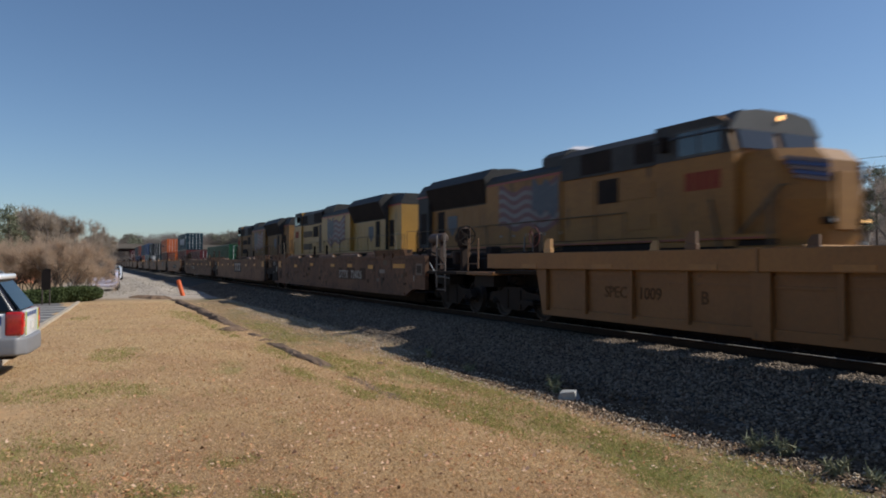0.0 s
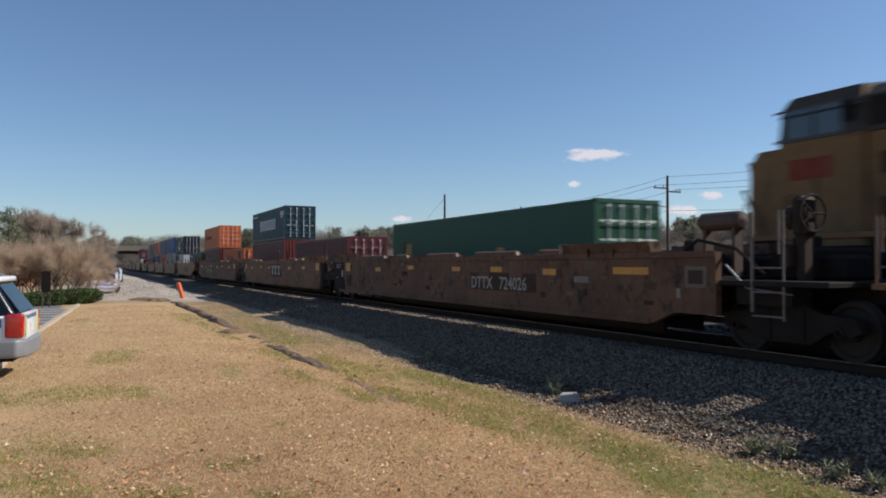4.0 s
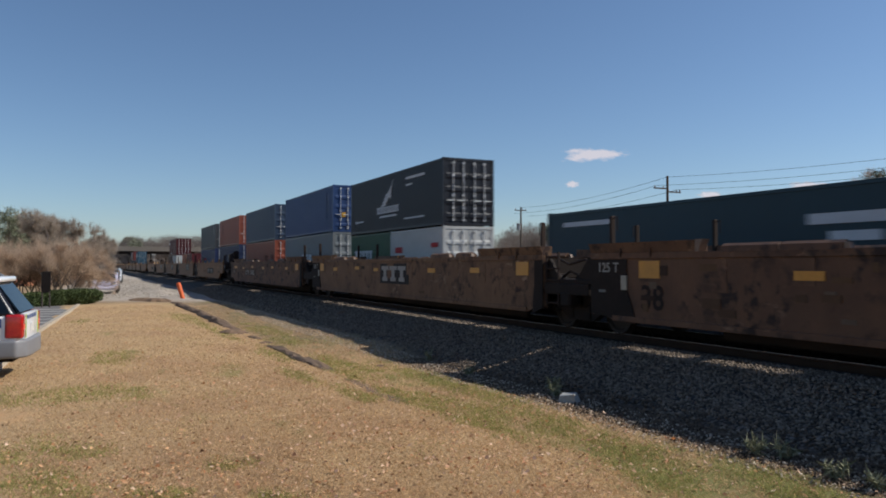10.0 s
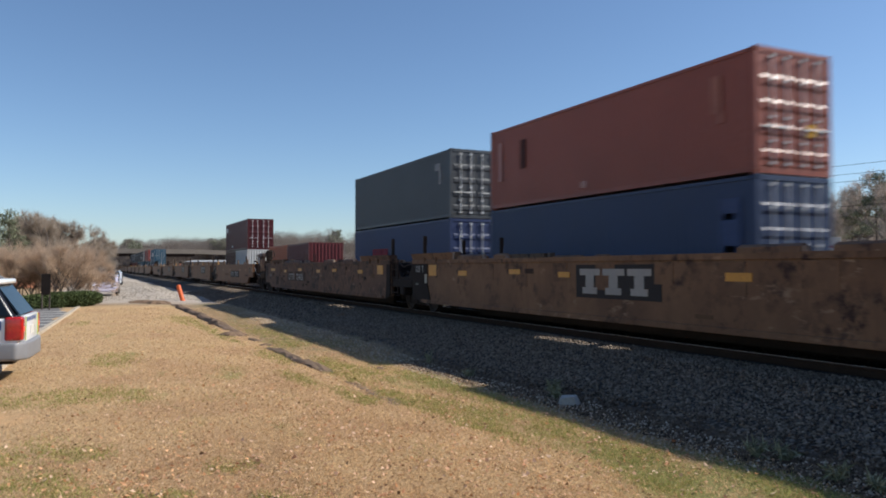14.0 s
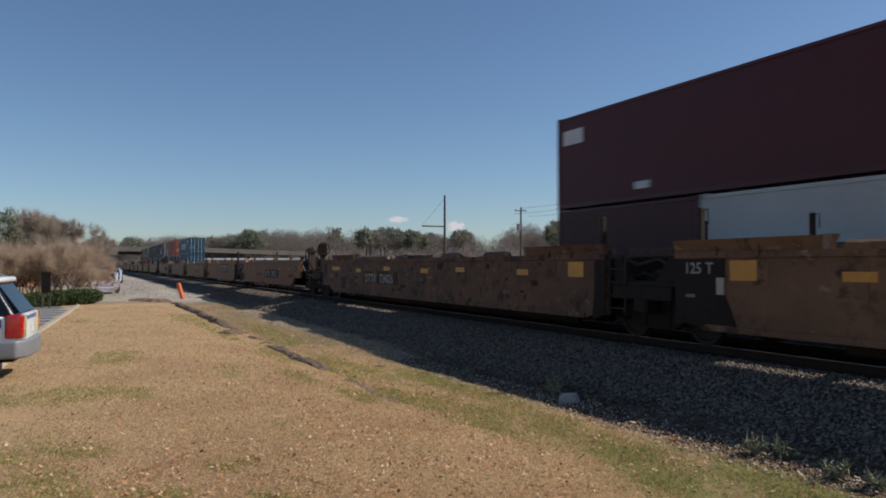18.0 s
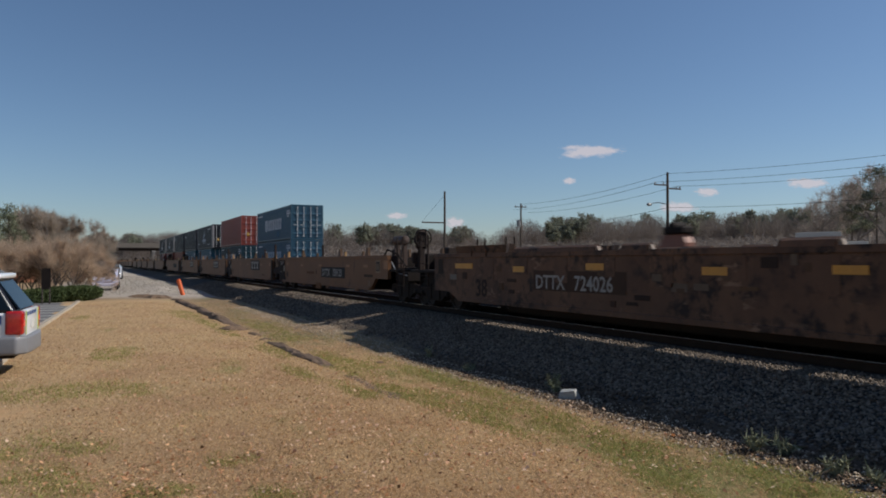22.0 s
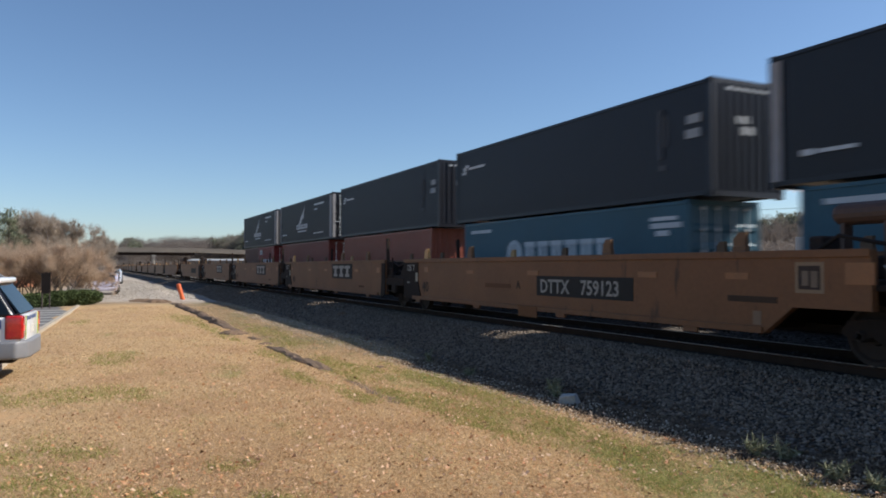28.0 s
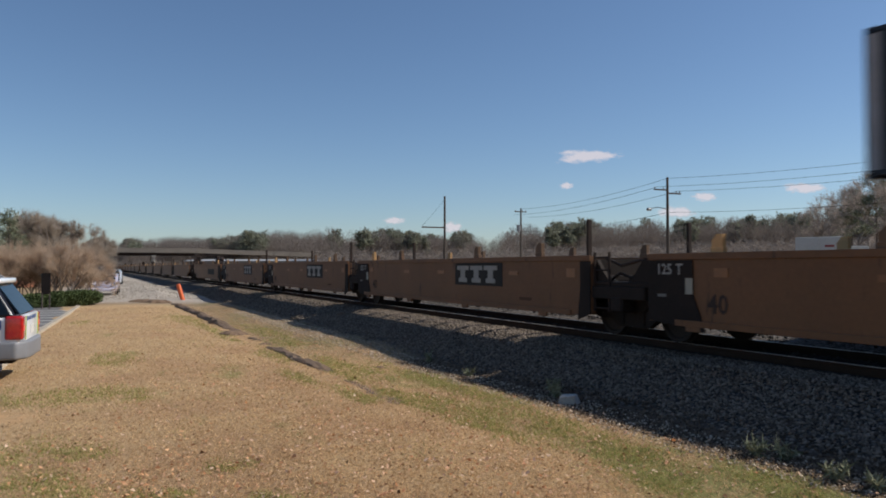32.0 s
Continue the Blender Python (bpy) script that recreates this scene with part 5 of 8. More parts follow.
def container_meshes(L, H):
    key = (L, H)
    if key in CONT:
        return CONT[key]
    h, w = L / 2, 1.219
    d = {}
    fr = Shape()
    for s in (-1, 1):
        fr.box(-h + 0.1, h - 0.1, *sorted((s * w, s * (w - 0.06))), 0.055, 0.17)
        fr.box(-h + 0.1, h - 0.1, *sorted((s * w, s * (w - 0.06))), H - 0.11, H - 0.03)
        for e in (-1, 1):
            fr.box(*sorted((e * h, e * (h - 0.14))), *sorted((s * w, s * (w - 0.13))), 0.12, H - 0.12)
            for z in (0, H - 0.118):
                fr.box(*sorted((e * h, e * (h - 0.178))), *sorted((s * w, s * (w - 0.162))), z, z + 0.118, 0.012)
    for e in (-1, 1):
        fr.box(*sorted((e * h, e * (h - 0.1))), -w + 0.1, w - 0.1, 0.02, 0.17)
        fr.box(*sorted((e * h, e * (h - 0.1))), -w + 0.1, w - 0.1, H - 0.13, H - 0.01)
    fr.box(-h + 0.1, h - 0.1, -w + 0.05, w - 0.05, 0.1, 0.16)
    d["frame"] = fr.mesh("frame")
    d["side"] = [corrugated(Shape(), -h + 0.13, h - 0.13, s * (w - 0.012), 0.16, H - 0.1, s).mesh("side_panel") for s in (-1, 1)]
    rf = Shape()
    n = round(L / 0.42)
    for i in range(n):
        a = -h + 0.1 + (L - 0.2) * i / n
        rf.box(a, a + (L - 0.2) / n * 0.6, -w + 0.06, w - 0.06, H - 0.06, H - 0.03)
    rf.box(-h + 0.08, h - 0.08, -w + 0.05, w - 0.05, H - 0.07, H - 0.035)
    d["roof"] = rf.mesh("roof")
    fw = corrugated(Shape(), -w + 0.12, w - 0.12, 0, 0.16, H - 0.12, -1, 0.24, 0.045)
    fw.v = [(-h + 0.03 - y, x, z) for x, y, z in fw.v]
    d["front"] = fw.mesh("front_wall")
    for s in (-1, 1):
        dr = Shape()
        y0, y1 = sorted((s * 0.012, s * (w - 0.12)))
        dr.box(h - 0.055, h - 0.02, y0, y1, 0.19, H - 0.14)
        for k in range(4):
            z0 = 0.3 + (H - 0.65) * k / 4
            z1 = z0 + (H - 0.6) / 4 * 0.5
            dr.prism([(h - 0.022, z0), (h + 0.012, z0 + 0.08), (h + 0.012, z1 - 0.08), (h - 0.022, z1)], 1, y0 + 0.06, y1 - 0.06)
        for z in (0.45, 0.45 + (H - 0.9) / 3, 0.45 + (H - 0.9) * 2 / 3, H - 0.45):
            dr.box(h - 0.03, h + 0.004, *sorted((s * (w - 0.19), s * (w - 0.06))), z - 0.05, z + 0.05)
        d["door%d" % s] = dr.mesh("door")
        rods = []
        for k in (0.22, 0.72):
            y = s * (0.06 + k * 0.95)
            r = Shape().tube((h + 0.025, y, 0.2), (h + 0.025, y, H - 0.15), 0.019, 8)
            for z in (0.25, 0.75, 1.3, H - 0.75, H - 0.22):
                r.box(h - 0.02, h + 0.05, y - 0.05, y + 0.05, z - 0.03, z + 0.03)
            r.box(h + 0.02, h + 0.05, y - (0.02 if s * 1 > 0 else 0.3), y + (0.3 if s > 0 else 0.02), 1.06, 1.10)
            rods.append(r.mesh("lock_rod"))
        d["rods%d" % s] = rods
    CONT[key] = d
    return d


def container(L, H, color, label, rod=(0.66, 0.66, 0.65), sticker=False):
    d = container_meshes(L, H)
    t = thing("shipping_container", label, "container", group="containers on the train")
    part("frame", d["frame"], M_BOX, t, color=color)
    for s in (0, 1):
        part("side_panel", d["side"][s], M_BOX, t, color=color)
    part("roof", d["roof"], M_BOX, t, color=color)
    part("front_wall", d["front"], M_BOX, t, color=color)
    for s in (-1, 1):
        dr = part("door", d["door%d" % s], M_BOX, t, color=color)
        if sticker and (sticker is True or s > 0):
            part("sticker", Shape().box(L / 2 + 0.012, L / 2 + 0.017, *sorted((s * 0.42, s * 0.66)), 0.92, 1.22), M_MARK, dr, "yellow warning sticker", color=(0.62, 0.34, 0.03))
        for r in d["rods%d" % s]:
            part("lock_rod", r, M_ROD, dr, color=rod)
    return t


L40, L20, L45, L53, H8, H9 = 12.19, 6.06, 13.72, 16.15, 2.59, 2.90
WELL = 0.33
TEAL, DTEAL, MAROON, RED, ORANGE, BLUE, NAVY, GREY, BLACK, GREEN, WHITE, RUST = (
    (0.032, 0.092, 0.145), (0.010, 0.040, 0.058), (0.105, 0.018, 0.022), (0.26, 0.055, 0.04), (0.55, 0.13, 0.035), (0.03, 0.09, 0.30), (0.018, 0.035, 0.10),
    (0.065, 0.071, 0.08), (0.009, 0.0105, 0.018), (0.012, 0.075, 0.035), (0.5, 0.5, 0.48), (0.28, 0.075, 0.045))
CW = (0.62, 0.63, 0.64)


def stow(L, H, color, right, z, doors, label, sticker=False):
    """A container whose end nearest the head of the train is at right when the clip starts."""
    t = place(container(L, H, color, label, sticker=sticker), right - L / 2, near=False, turned=not doors, z=z)
    return t


def bars(t, spec, color=CW):
    """Painted words and marks, as plain bars: (x from the middle, z, width, height)."""
    for x, z, w, h in spec:
        marking(t, x, z, w, h, color, y=-1.222)


def word(t, x, z, w, h, n, color=CW):
    """A painted word as a row of plain slabs."""
    step = w / n
    s = -1 if abs(t.rotation_euler.z) > 1 else 1
    ys = sorted((-s * 1.226, -s * 1.210))
    for k in range(n):
        e = Shape()
        for q0, q1, z0, z1 in ((0.02, 0.84, 0.8, 1.0), (0.12, 0.40, 0.18, 0.82), (0.52, 0.76, 0.18, 0.82), (0.02, 0.84, 0.0, 0.2)):
            e.box(*sorted((s * (x + step * (k + q0)), s * (x + step * (k + q1)))), *ys, z + h * z0, z + h * z1)
        part("marking", e, M_MARK, t, color=color)


def disc(t, x, z, r, color=CW):
    s = -1 if abs(t.rotation_euler.z) > 1 else 1
    part("emblem", Shape().lathe((s * x, -s * 1.222, z), 1, [(-0.008, r), (0.008, r)], 20), M_MARK, t, color=color)


def line_mark(t, H):
    """A round emblem and a six-letter word, with small print at both top corners."""
    disc(t, -2.3, 1.33, 0.5)
    disc(t, -2.3, 1.33, 0.36, tuple(c * 0.4 for c in CW))
    word(t, -1.65, 0.9, 4.75, 0.84, 6)
    bars(t, ((4.7, 2.1, 1.0, 0.1), (4.7, 1.9, 1.15, 0.14), (4.9, 1.7, 0.5, 0.14), (-5.53, 2.16, 1.55, 0.12)))
    bars(t, ((1.58, 0.36, 0.55, 0.36),), (0.05, 0.14, 0.24))


def wing_mark(t, H, ends=True, L=L45):
    """A swept wing over two lines of words, and small print."""
    s = -1 if abs(t.rotation_euler.z) > 1 else 1
    for k in range(4):
        # feathers of the wing, each a swept blade
        a, b = -0.75 + 0.2 * k, 1.3 + 0.17 * k
        tip = (0.95 - 0.10 * k, 2.55 - 0.26 * k)
        pts = [(a, b - 0.02), (a + 0.55, b + 0.02), tip, (tip[0] - 0.2, tip[1] - 0.16), (a + 0.3, b + 0.12), (a - 0.05, b + 0.06)]
        part("emblem", Shape().prism([(s * (x - 0.5), z) for x, z in pts], 1, *sorted((-s * (1.226 + 0.0006 * k), -s * 1.214))), M_MARK, t, color=CW)
    word(t, -1.9, 0.95, 3.0, 0.32, 9)
    bars(t, ((-1.5, 0.74, 2.3, 0.09), (-L / 2 + 0.8, 0.62, 0.3, 0.13), (-L / 2 + 1.15, 0.64, 0.9, 0.08), (L / 2 - 4.1, 2.36, 2.2, 0.11), (L / 2 - 4.1, 2.06, 0.7, 0.08), (L / 2 - 4.3, 0.5, 2.3, 0.07)))
    if ends:
        for x, w in ((-L / 2 + 0.06, 0.24), (L / 2 - 0.62, 0.5)):
            marking(t, x, 0.15, w, H - 0.3, (0.36, 0.34, 0.34), "corner_panel", -1.222)
        for e in (-1, 1):
            for y in (-1.1, 1.1):
                part("corner_panel", Shape().box(*sorted((e * (L / 2 - 0.02), e * (L / 2 + 0.006))), y - 0.09, y + 0.09, 0.12, H - 0.12), M_MARK, t, color=(0.36, 0.34, 0.34))


# --- the load, from the head of the train back
Z1 = WELL
c = stow(L53, H9, GREEN, -81.5, Z1, True, "dark green long domestic container in a well car")
bars(c, ((2.2, 1.2, 0.5, 0.35), (-6.5, 0.6, 0.8, 1.3)), (0.45, 0.26, 0.10))
c = stow(L40, H8, MAROON, -104.7, Z1, True, "maroon steel shipping container with door end leading")
c = stow(L40, H9, (0.135, 0.024, 0.021), -120.2, Z1, False, "dark red shipping container under a teal one")
bars(c, ((4.4, 0.9, 0.2, 1.2),), (0.4, 0.35, 0.33))
c = stow(L40, H8, DTEAL, -120.2, Z1 + H9, True, "dark teal shipping container with white lettering")
line_mark(c, H8)
c = stow(L40, H8, ORANGE, -136.6, Z1, True, "plain orange steel shipping container")
bars(c, ((-3.2, 1.5, 0.6, 0.5),), (0.03, 0.06, 0.14))
c = stow(L40, H9, (0.098, 0.014, 0.011), -151.7, Z1, False, "dark brown-red shipping container under an orange one")
c = stow(L40, H8, ORANGE, -151.7, Z1 + H9, True, "orange shipping container with a blue emblem")
bars(c, ((-4.2, 1.05, 0.55, 0.72),), (0.02, 0.06, 0.16))
word(c, -3.0, 1.2, 2.9, 0.3, 10, (0.12, 0.045, 0.03))
c = stow(L40, H8, DTEAL, -167.3, Z1, True, "dark teal shipping container with pale lettering")
bars(c, ((-5.2, 2.1, 2.4, 0.14), (3.6, 1.75, 1.9, 0.22), (4.1, 1.4, 1.1, 0.2), (3.7, 1.1, 1.6, 0.16)))
c = stow(L20, H8, WHITE, -187.4, Z1, True, "short white steel shipping container")
bars(c, ((-2.4, 1.5, 0.9, 0.28), (1.8, 1.7, 0.7, 0.2)), (0.45, 0.05, 0.05))
c = stow(L20, H8, GREEN, -193.5, Z1, True, "green short shipping container with white letters")
word(c, -2.3, 1.0, 2.8, 0.7, 5)
c = stow(L40, H9, BLACK, -187.4, Z1 + H8, True, "black shipping container with a white wing emblem")
wing_mark(c, H9, False, L40)
Z1 = 0.39
c = stow(L40, H9, (0.19, 0.21, 0.22), -203.1, Z1, True, "grey shipping container with white letters")
word(c, -1.2, 0.85, 2.5, 0.75, 3)
bars(c, ((-2.0, 0.9, 0.6, 0.6),))
c = stow(L40, H9, (0.025, 0.06, 0.17), -203.1, Z1 + H9, True, "blue shipping container with white door bars", True)
bars(c, ((4.6, 0.9, 0.12, 1.6), (5.0, 1.2, 0.12, 1.2)), (0.12, 0.16, 0.25))
c = stow(L40, H9, RUST, -218.9, Z1, True, "rust-red shipping container under a slate-blue one")
bars(c, ((-5.6, 0.6, 0.25, 1.8),), (0.45, 0.25, 0.2))
c = stow(L40, H9, (0.04, 0.065, 0.11), -218.9, Z1 + H9, True, "plain slate-blue steel shipping container")
bars(c, ((4.9, 1.9, 0.35, 0.5), (4.9, 1.2, 0.3, 0.6)), (0.09, 0.12, 0.17))
c = stow(L40, H9, (0.024, 0.041, 0.100), -234.72, Z1 + 0.06, True, "blue shipping container under a red one")
bars(c, ((5.0, 0.5, 0.62, 1.9),), (0.075, 0.095, 0.17))
bars(c, ((5.1, 1.1, 0.4, 0.2), (5.1, 1.9, 0.35, 0.15)), (0.16, 0.19, 0.26))
c = stow(L40, H9, RUST, -234.72, Z1 + H9 + 0.06, True, "rust-red shipping container with a dark patch", "one")
bars(c, ((4.75, 1.55, 0.3, 0.9), (4.95, 1.3, 0.2, 0.25)), (0.36, 0.15, 0.11))
bars(c, ((-0.5, 0.3, 0.25, 0.2),), (0.5, 0.3, 0.25))
bars(c, ((-4.0, 1.3, 0.35, 1.0),), (0.07, 0.025, 0.02))
bars(c, ((-5.5, 1.0, 0.22, 1.4),), (0.45, 0.25, 0.22))
c = stow(L40, H9, (0.026, 0.042, 0.115), -250.35, Z1, True, "dark blue shipping container with red letters")
word(c, -3.2, 1.5, 2.2, 0.3, 5, (0.4, 0.05, 0.05))
c = stow(L40, H9, GREY, -250.35, Z1 + H9, True, "plain grey steel shipping container")
bars(c, ((4.6, 2.1, 0.5, 0.3), (5.0, 1.5, 0.2, 0.6)), (0.3, 0.3, 0.3))
c = stow(L20, H8, MAROON, -272.3, Z1, False, "dark red short shipping container with a ribbed end")
c = stow(L20, H8, (0.40, 0.10, 0.04), -278.45, Z1, True, "dull orange short shipping container")
c = stow(L20, H8, WHITE, -294.0, Z1, False, "white short shipping container with a ribbed end")
c = stow(L20, H8, (0.058, 0.008, 0.010), -300.12, Z1, True, "dark maroon short shipping container")
c = stow(L40, H9, (0.072, 0.007, 0.010), -294.0, Z1 + H8, True, "maroon shipping container with a small white panel")
bars(c, ((-5.75, 2.0, 1.0, 0.45), (-2.4, 0.35, 0.6, 0.2)))
Z1 = WELL
for z, col in ((Z1, TEAL), (Z1 + H8, TEAL)):
    c = stow(L40, H8, col, -404.5, z, True, "bright blue shipping container with white lettering")
    line_mark(c, H8)
c = stow(L40, H8, DTEAL, -424.5, Z1, True, "dark teal shipping container with white lettering")
line_mark(c, H8)
c = stow(L40, H9, RED, -424.5, Z1 + H8, True, "red shipping container with white door bars", True)
bars(c, ((-5.6, 0.7, 0.16, 1.8),), (0.45, 0.3, 0.28))
for k, (right, doors) in enumerate(((-443.4, True), (-458.8, False), (-474.2, False), (-489.6, True), (-504.8, False))):
    low = ((0.028, 0.10, 0.145), (0.028, 0.10, 0.145), RUST, (0.20, 0.045, 0.035), (0.22, 0.03, 0.03))[k]
    c = stow(L20 if k == 4 else L40, H8, low, right - 0.77, Z1, k != 2, ("bright blue", "bright blue", "rust-red", "dark red", "short red")[k] + " shipping container under a longer dark one")
    if k < 2:
        line_mark(c, H8)
    if k == 4:
        word(c, -1.6, 0.95, 4.1, 0.57, 4)
        bars(c, ((-2.39, 1.93, 1.0, 0.4),))
        bars(c, ((-2.33, 2.06, 0.88, 0.14),), (0.10, 0.14, 0.22))
        bars(c, ((2.16, 2.2, 0.45, 0.1), (2.16, 2.0, 0.55, 0.1), (2.16, 1.8, 0.35, 0.1)), (0.34, 0.2, 0.2))
        c = stow(L20, H8, (0.085, 0.016, 0.018), right - 0.77 - 6.13, Z1, True, "short dark maroon shipping container under a longer dark one")
        bars(c, ((-2.5, 1.75, 0.3, 0.25),), (0.22, 0.14, 0.14))
    c = stow(L45, H9, (BLACK, (0.0105, 0.0125, 0.0225), (0.0105, 0.0125, 0.0225), BLACK, BLACK)[k], right, Z1 + H8, doors,
             "long dark slate container with " + ("white wing emblem" if k in (0, 3, 4) else "small white marks"), k in (0, 3))
    if k in (0, 3, 4):
        wing_mark(c, H9, True, L45)
        if k == 4:
            # leading end wall: sunlight on its ribs is put in as a lighter grey
            for o in c.children:
                if o.name.startswith("front_wall"):
                    o.color = (0.042, 0.043, 0.046, 1)
            part("marking", Shape().box(-L45 / 2 - 0.012, -L45 / 2 + 0.01, -0.75, 0.85, 2.5, 2.66), M_MARK, c, "white marking on the end", color=CW)
    else:
        bars(c, ((-6.2, 2.08, 0.22, 0.14), (-6.08, 2.2, 0.3, 0.1), (-5.75, 2.1, 1.25, 0.09), (-6.3, 1.95, 0.3, 0.1)))
        bars(c, ((6.05, 1.86, 0.46, 0.22), (6.0, 1.5, 0.5, 0.22)), (0.36, 0.37, 0.38))
        bars(c, ((5.0, 1.1, 0.16, 1.3), (5.25, 1.4, 0.12, 0.8), (5.0, 0.8, 0.3, 0.14)), (0.09, 0.095, 0.105))
        e = -1 if not doors else 1
        for y0, y1, z0, z1 in ((-0.2, 0.25, 1.55, 1.75), (-0.05, 0.4, 1.82, 2.0), (-0.85, 0.75, 2.62, 2.7)):
            part("marking", Shape().box(*sorted((e * (L45 / 2 - 0.01), e * (L45 / 2 + 0.012))), *sorted((-e * y0, -e * y1)), z0, z1), M_MARK, c, "white marking on the end", color=(0.42, 0.43, 0.44))


# well cars under the load
def far_well(length, x):
    return place(copy_thing(FAR_BASE[length], pose(0, 0, 0)), x, near=False)


def plain_well(length):
    h = length / 2
    t = thing("well_car", "dark weathered well car carrying stacked containers", "railcar", group="well cars")
    for s in (-1, 1):
        sh = Shape().prism([(-h, 0.7), (-h + 1.6, 0.7), (-h + 2.2, 0.17), (h - 2.2, 0.17), (h - 1.6, 0.7), (h, 0.7), (h, 1.5), (-h, 1.5)], 1, *sorted((s * 1.36, s * 1.5)))
        sh.box(-h, h, *sorted((s * 1.5, s * 1.54)), 1.4, 1.52)
        part("side_sheet", sh, M_BROWN, t)
    fl = Shape().box(-h + 2.2, h - 2.2, -0.3, 0.3, 0.18, 0.28)
    for k in np.arange(-h + 2.3, h - 2.2, 2.0):
        fl.box(k - 0.2, k + 0.2, -1.36, 1.36, 0.18, 0.325)
    part("floor_frame", fl, M_BLACK, t)
    for s in (-1, 1):
        part("end_frame", Shape().box(*sorted((s * (h - 1.7), s * (h + 0.8))), -0.4, 0.4, 0.72, 1.1).box(*sorted((s * (h - 1.7), s * h)), -1.36, 1.36, 1.0, 1.1), M_BLACK, t)
    truck_parts(t, h + 0.75, False)
    return t


M_BRAKE = surface("orange_brown_steel", (0.34, 0.13, 0.075), (0.24, 0.09, 0.055), 14, 2, 0.6, 0.1)
FAR_BASE = {}
for length, xs in ((14.0, (-110.8, -126.3, -142.7, -157.8, -173.4, -193.5, -209.2, -225.0, -240.95, -256.4, -450.3, -465.7, -481.1, -496.5, -512.1, -339.2, -394.2)),
                   (18.6, (-89.6, -278.4, -300.1, -321.8, -356.3, -377.2, -410.6, -430.6))):
    first = plain_well(length)
    place(first, xs[0], near=False)
    FAR_BASE[length] = first
    for x in xs[1:]:
        w = far_well(length, x)
        if x == -356.3:
            # hand-brake stand over its trailing coupler
            part("end_platform", Shape().box(-10.6, -9.2, -1.4, 1.4, 1.02, 1.1), M_BLACK, w)
            part("brake_stand", Shape().prism([(-10.5, 1.1), (-9.4, 1.1), (-9.4, 1.78), (-9.6, 2.1), (-10.2, 2.1), (-10.5, 1.7)], 1, 0.2, 0.5), M_BRAKE, w, "orange-brown hand-brake stand")
            part("brake_housing", Shape().box(-10.25, -9.45, 0.1, 0.6, 2.02, 2.24, 0.05).lathe((-9.85, 0.3, 2.2), 1, [(-0.25, 0.02), (-0.22, 0.16), (0.22, 0.16), (0.25, 0.02)], 12), M_BLACK, w, "dark hand-brake housing")
            part("air_tank", Shape().lathe((-11.0, 0.2, 1.5), 0, [(-0.3, 0.02), (-0.27, 0.13), (0.27, 0.13), (0.3, 0.02)], 12), M_BRAKE, w)
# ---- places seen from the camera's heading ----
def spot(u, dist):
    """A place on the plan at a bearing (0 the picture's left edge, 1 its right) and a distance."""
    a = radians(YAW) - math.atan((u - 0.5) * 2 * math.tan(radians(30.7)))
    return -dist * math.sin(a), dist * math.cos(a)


# ---- parking lot ----
M_ASPHALT = surface("worn_asphalt", (0.15, 0.142, 0.135), (0.11, 0.104, 0.10), 40, 0.6, 0.9, 0.4, stain=(0.05, 0.05, 0.05), stain_at=0.66)
M_KERB = surface("kerb_concrete", (0.46, 0.39, 0.30), (0.36, 0.30, 0.23), 14, 1.0, 0.9, 0.4, stain=(0.22, 0.17, 0.12))
EDGE = ((-8.0, -2.2), (-15.0, -1.75), (-25.5, -1.45), (-33.0, -1.0), (-41.5, -0.55))
lot = Shape().prism([*EDGE, (-41.8, -30), (-6, -30)], 2, -1.0, -0.655)
solid("parking_lot", lot, M_ASPHALT, "worn grey asphalt parking lot", "parking lot", kind="structure")
kerb = Shape()
for (xa, ya), (xb, yb) in zip(EDGE, EDGE[1:]):
    n = round(math.hypot(xb - xa, yb - ya) / 1.5)
    for i in range(n):
        f0, f1 = i / n, (i + 1) / n - 0.006
        kerb.prism([(xa + (xb - xa) * f0, ya + (yb - ya) * f0), (xa + (xb - xa) * f1, ya + (yb - ya) * f1), (xa + (xb - xa) * f1, ya + (yb - ya) * f1 + 0.15), (xa + (xb - xa) * f0, ya + (yb - ya) * f0 + 0.15)], 2, -0.95, -0.575)
solid("kerb", kerb, M_KERB, "pale concrete kerb along the lawn", "kerb", kind="structure")
M_LINE = surface("lot_paint", (0.62, 0.6, 0.55), (0.5, 0.48, 0.44), 25, 2, 0.8, 0.0)
for k in range(9):
    x = -24.5 - 1.72 * k
    y1 = float(np.interp(-x, [-p[0] for p in EDGE], [p[1] for p in EDGE])) - 0.12
    solid("parking_line", Shape().prism([(x - 0.08, -6.8), (x + 0.08, -6.8), (x + 0.08, y1), (x - 0.08, y1)], 2, -0.655, -0.650), M_LINE, "faded white parking stall line", "road marking", group="parking lines", kind="structure")

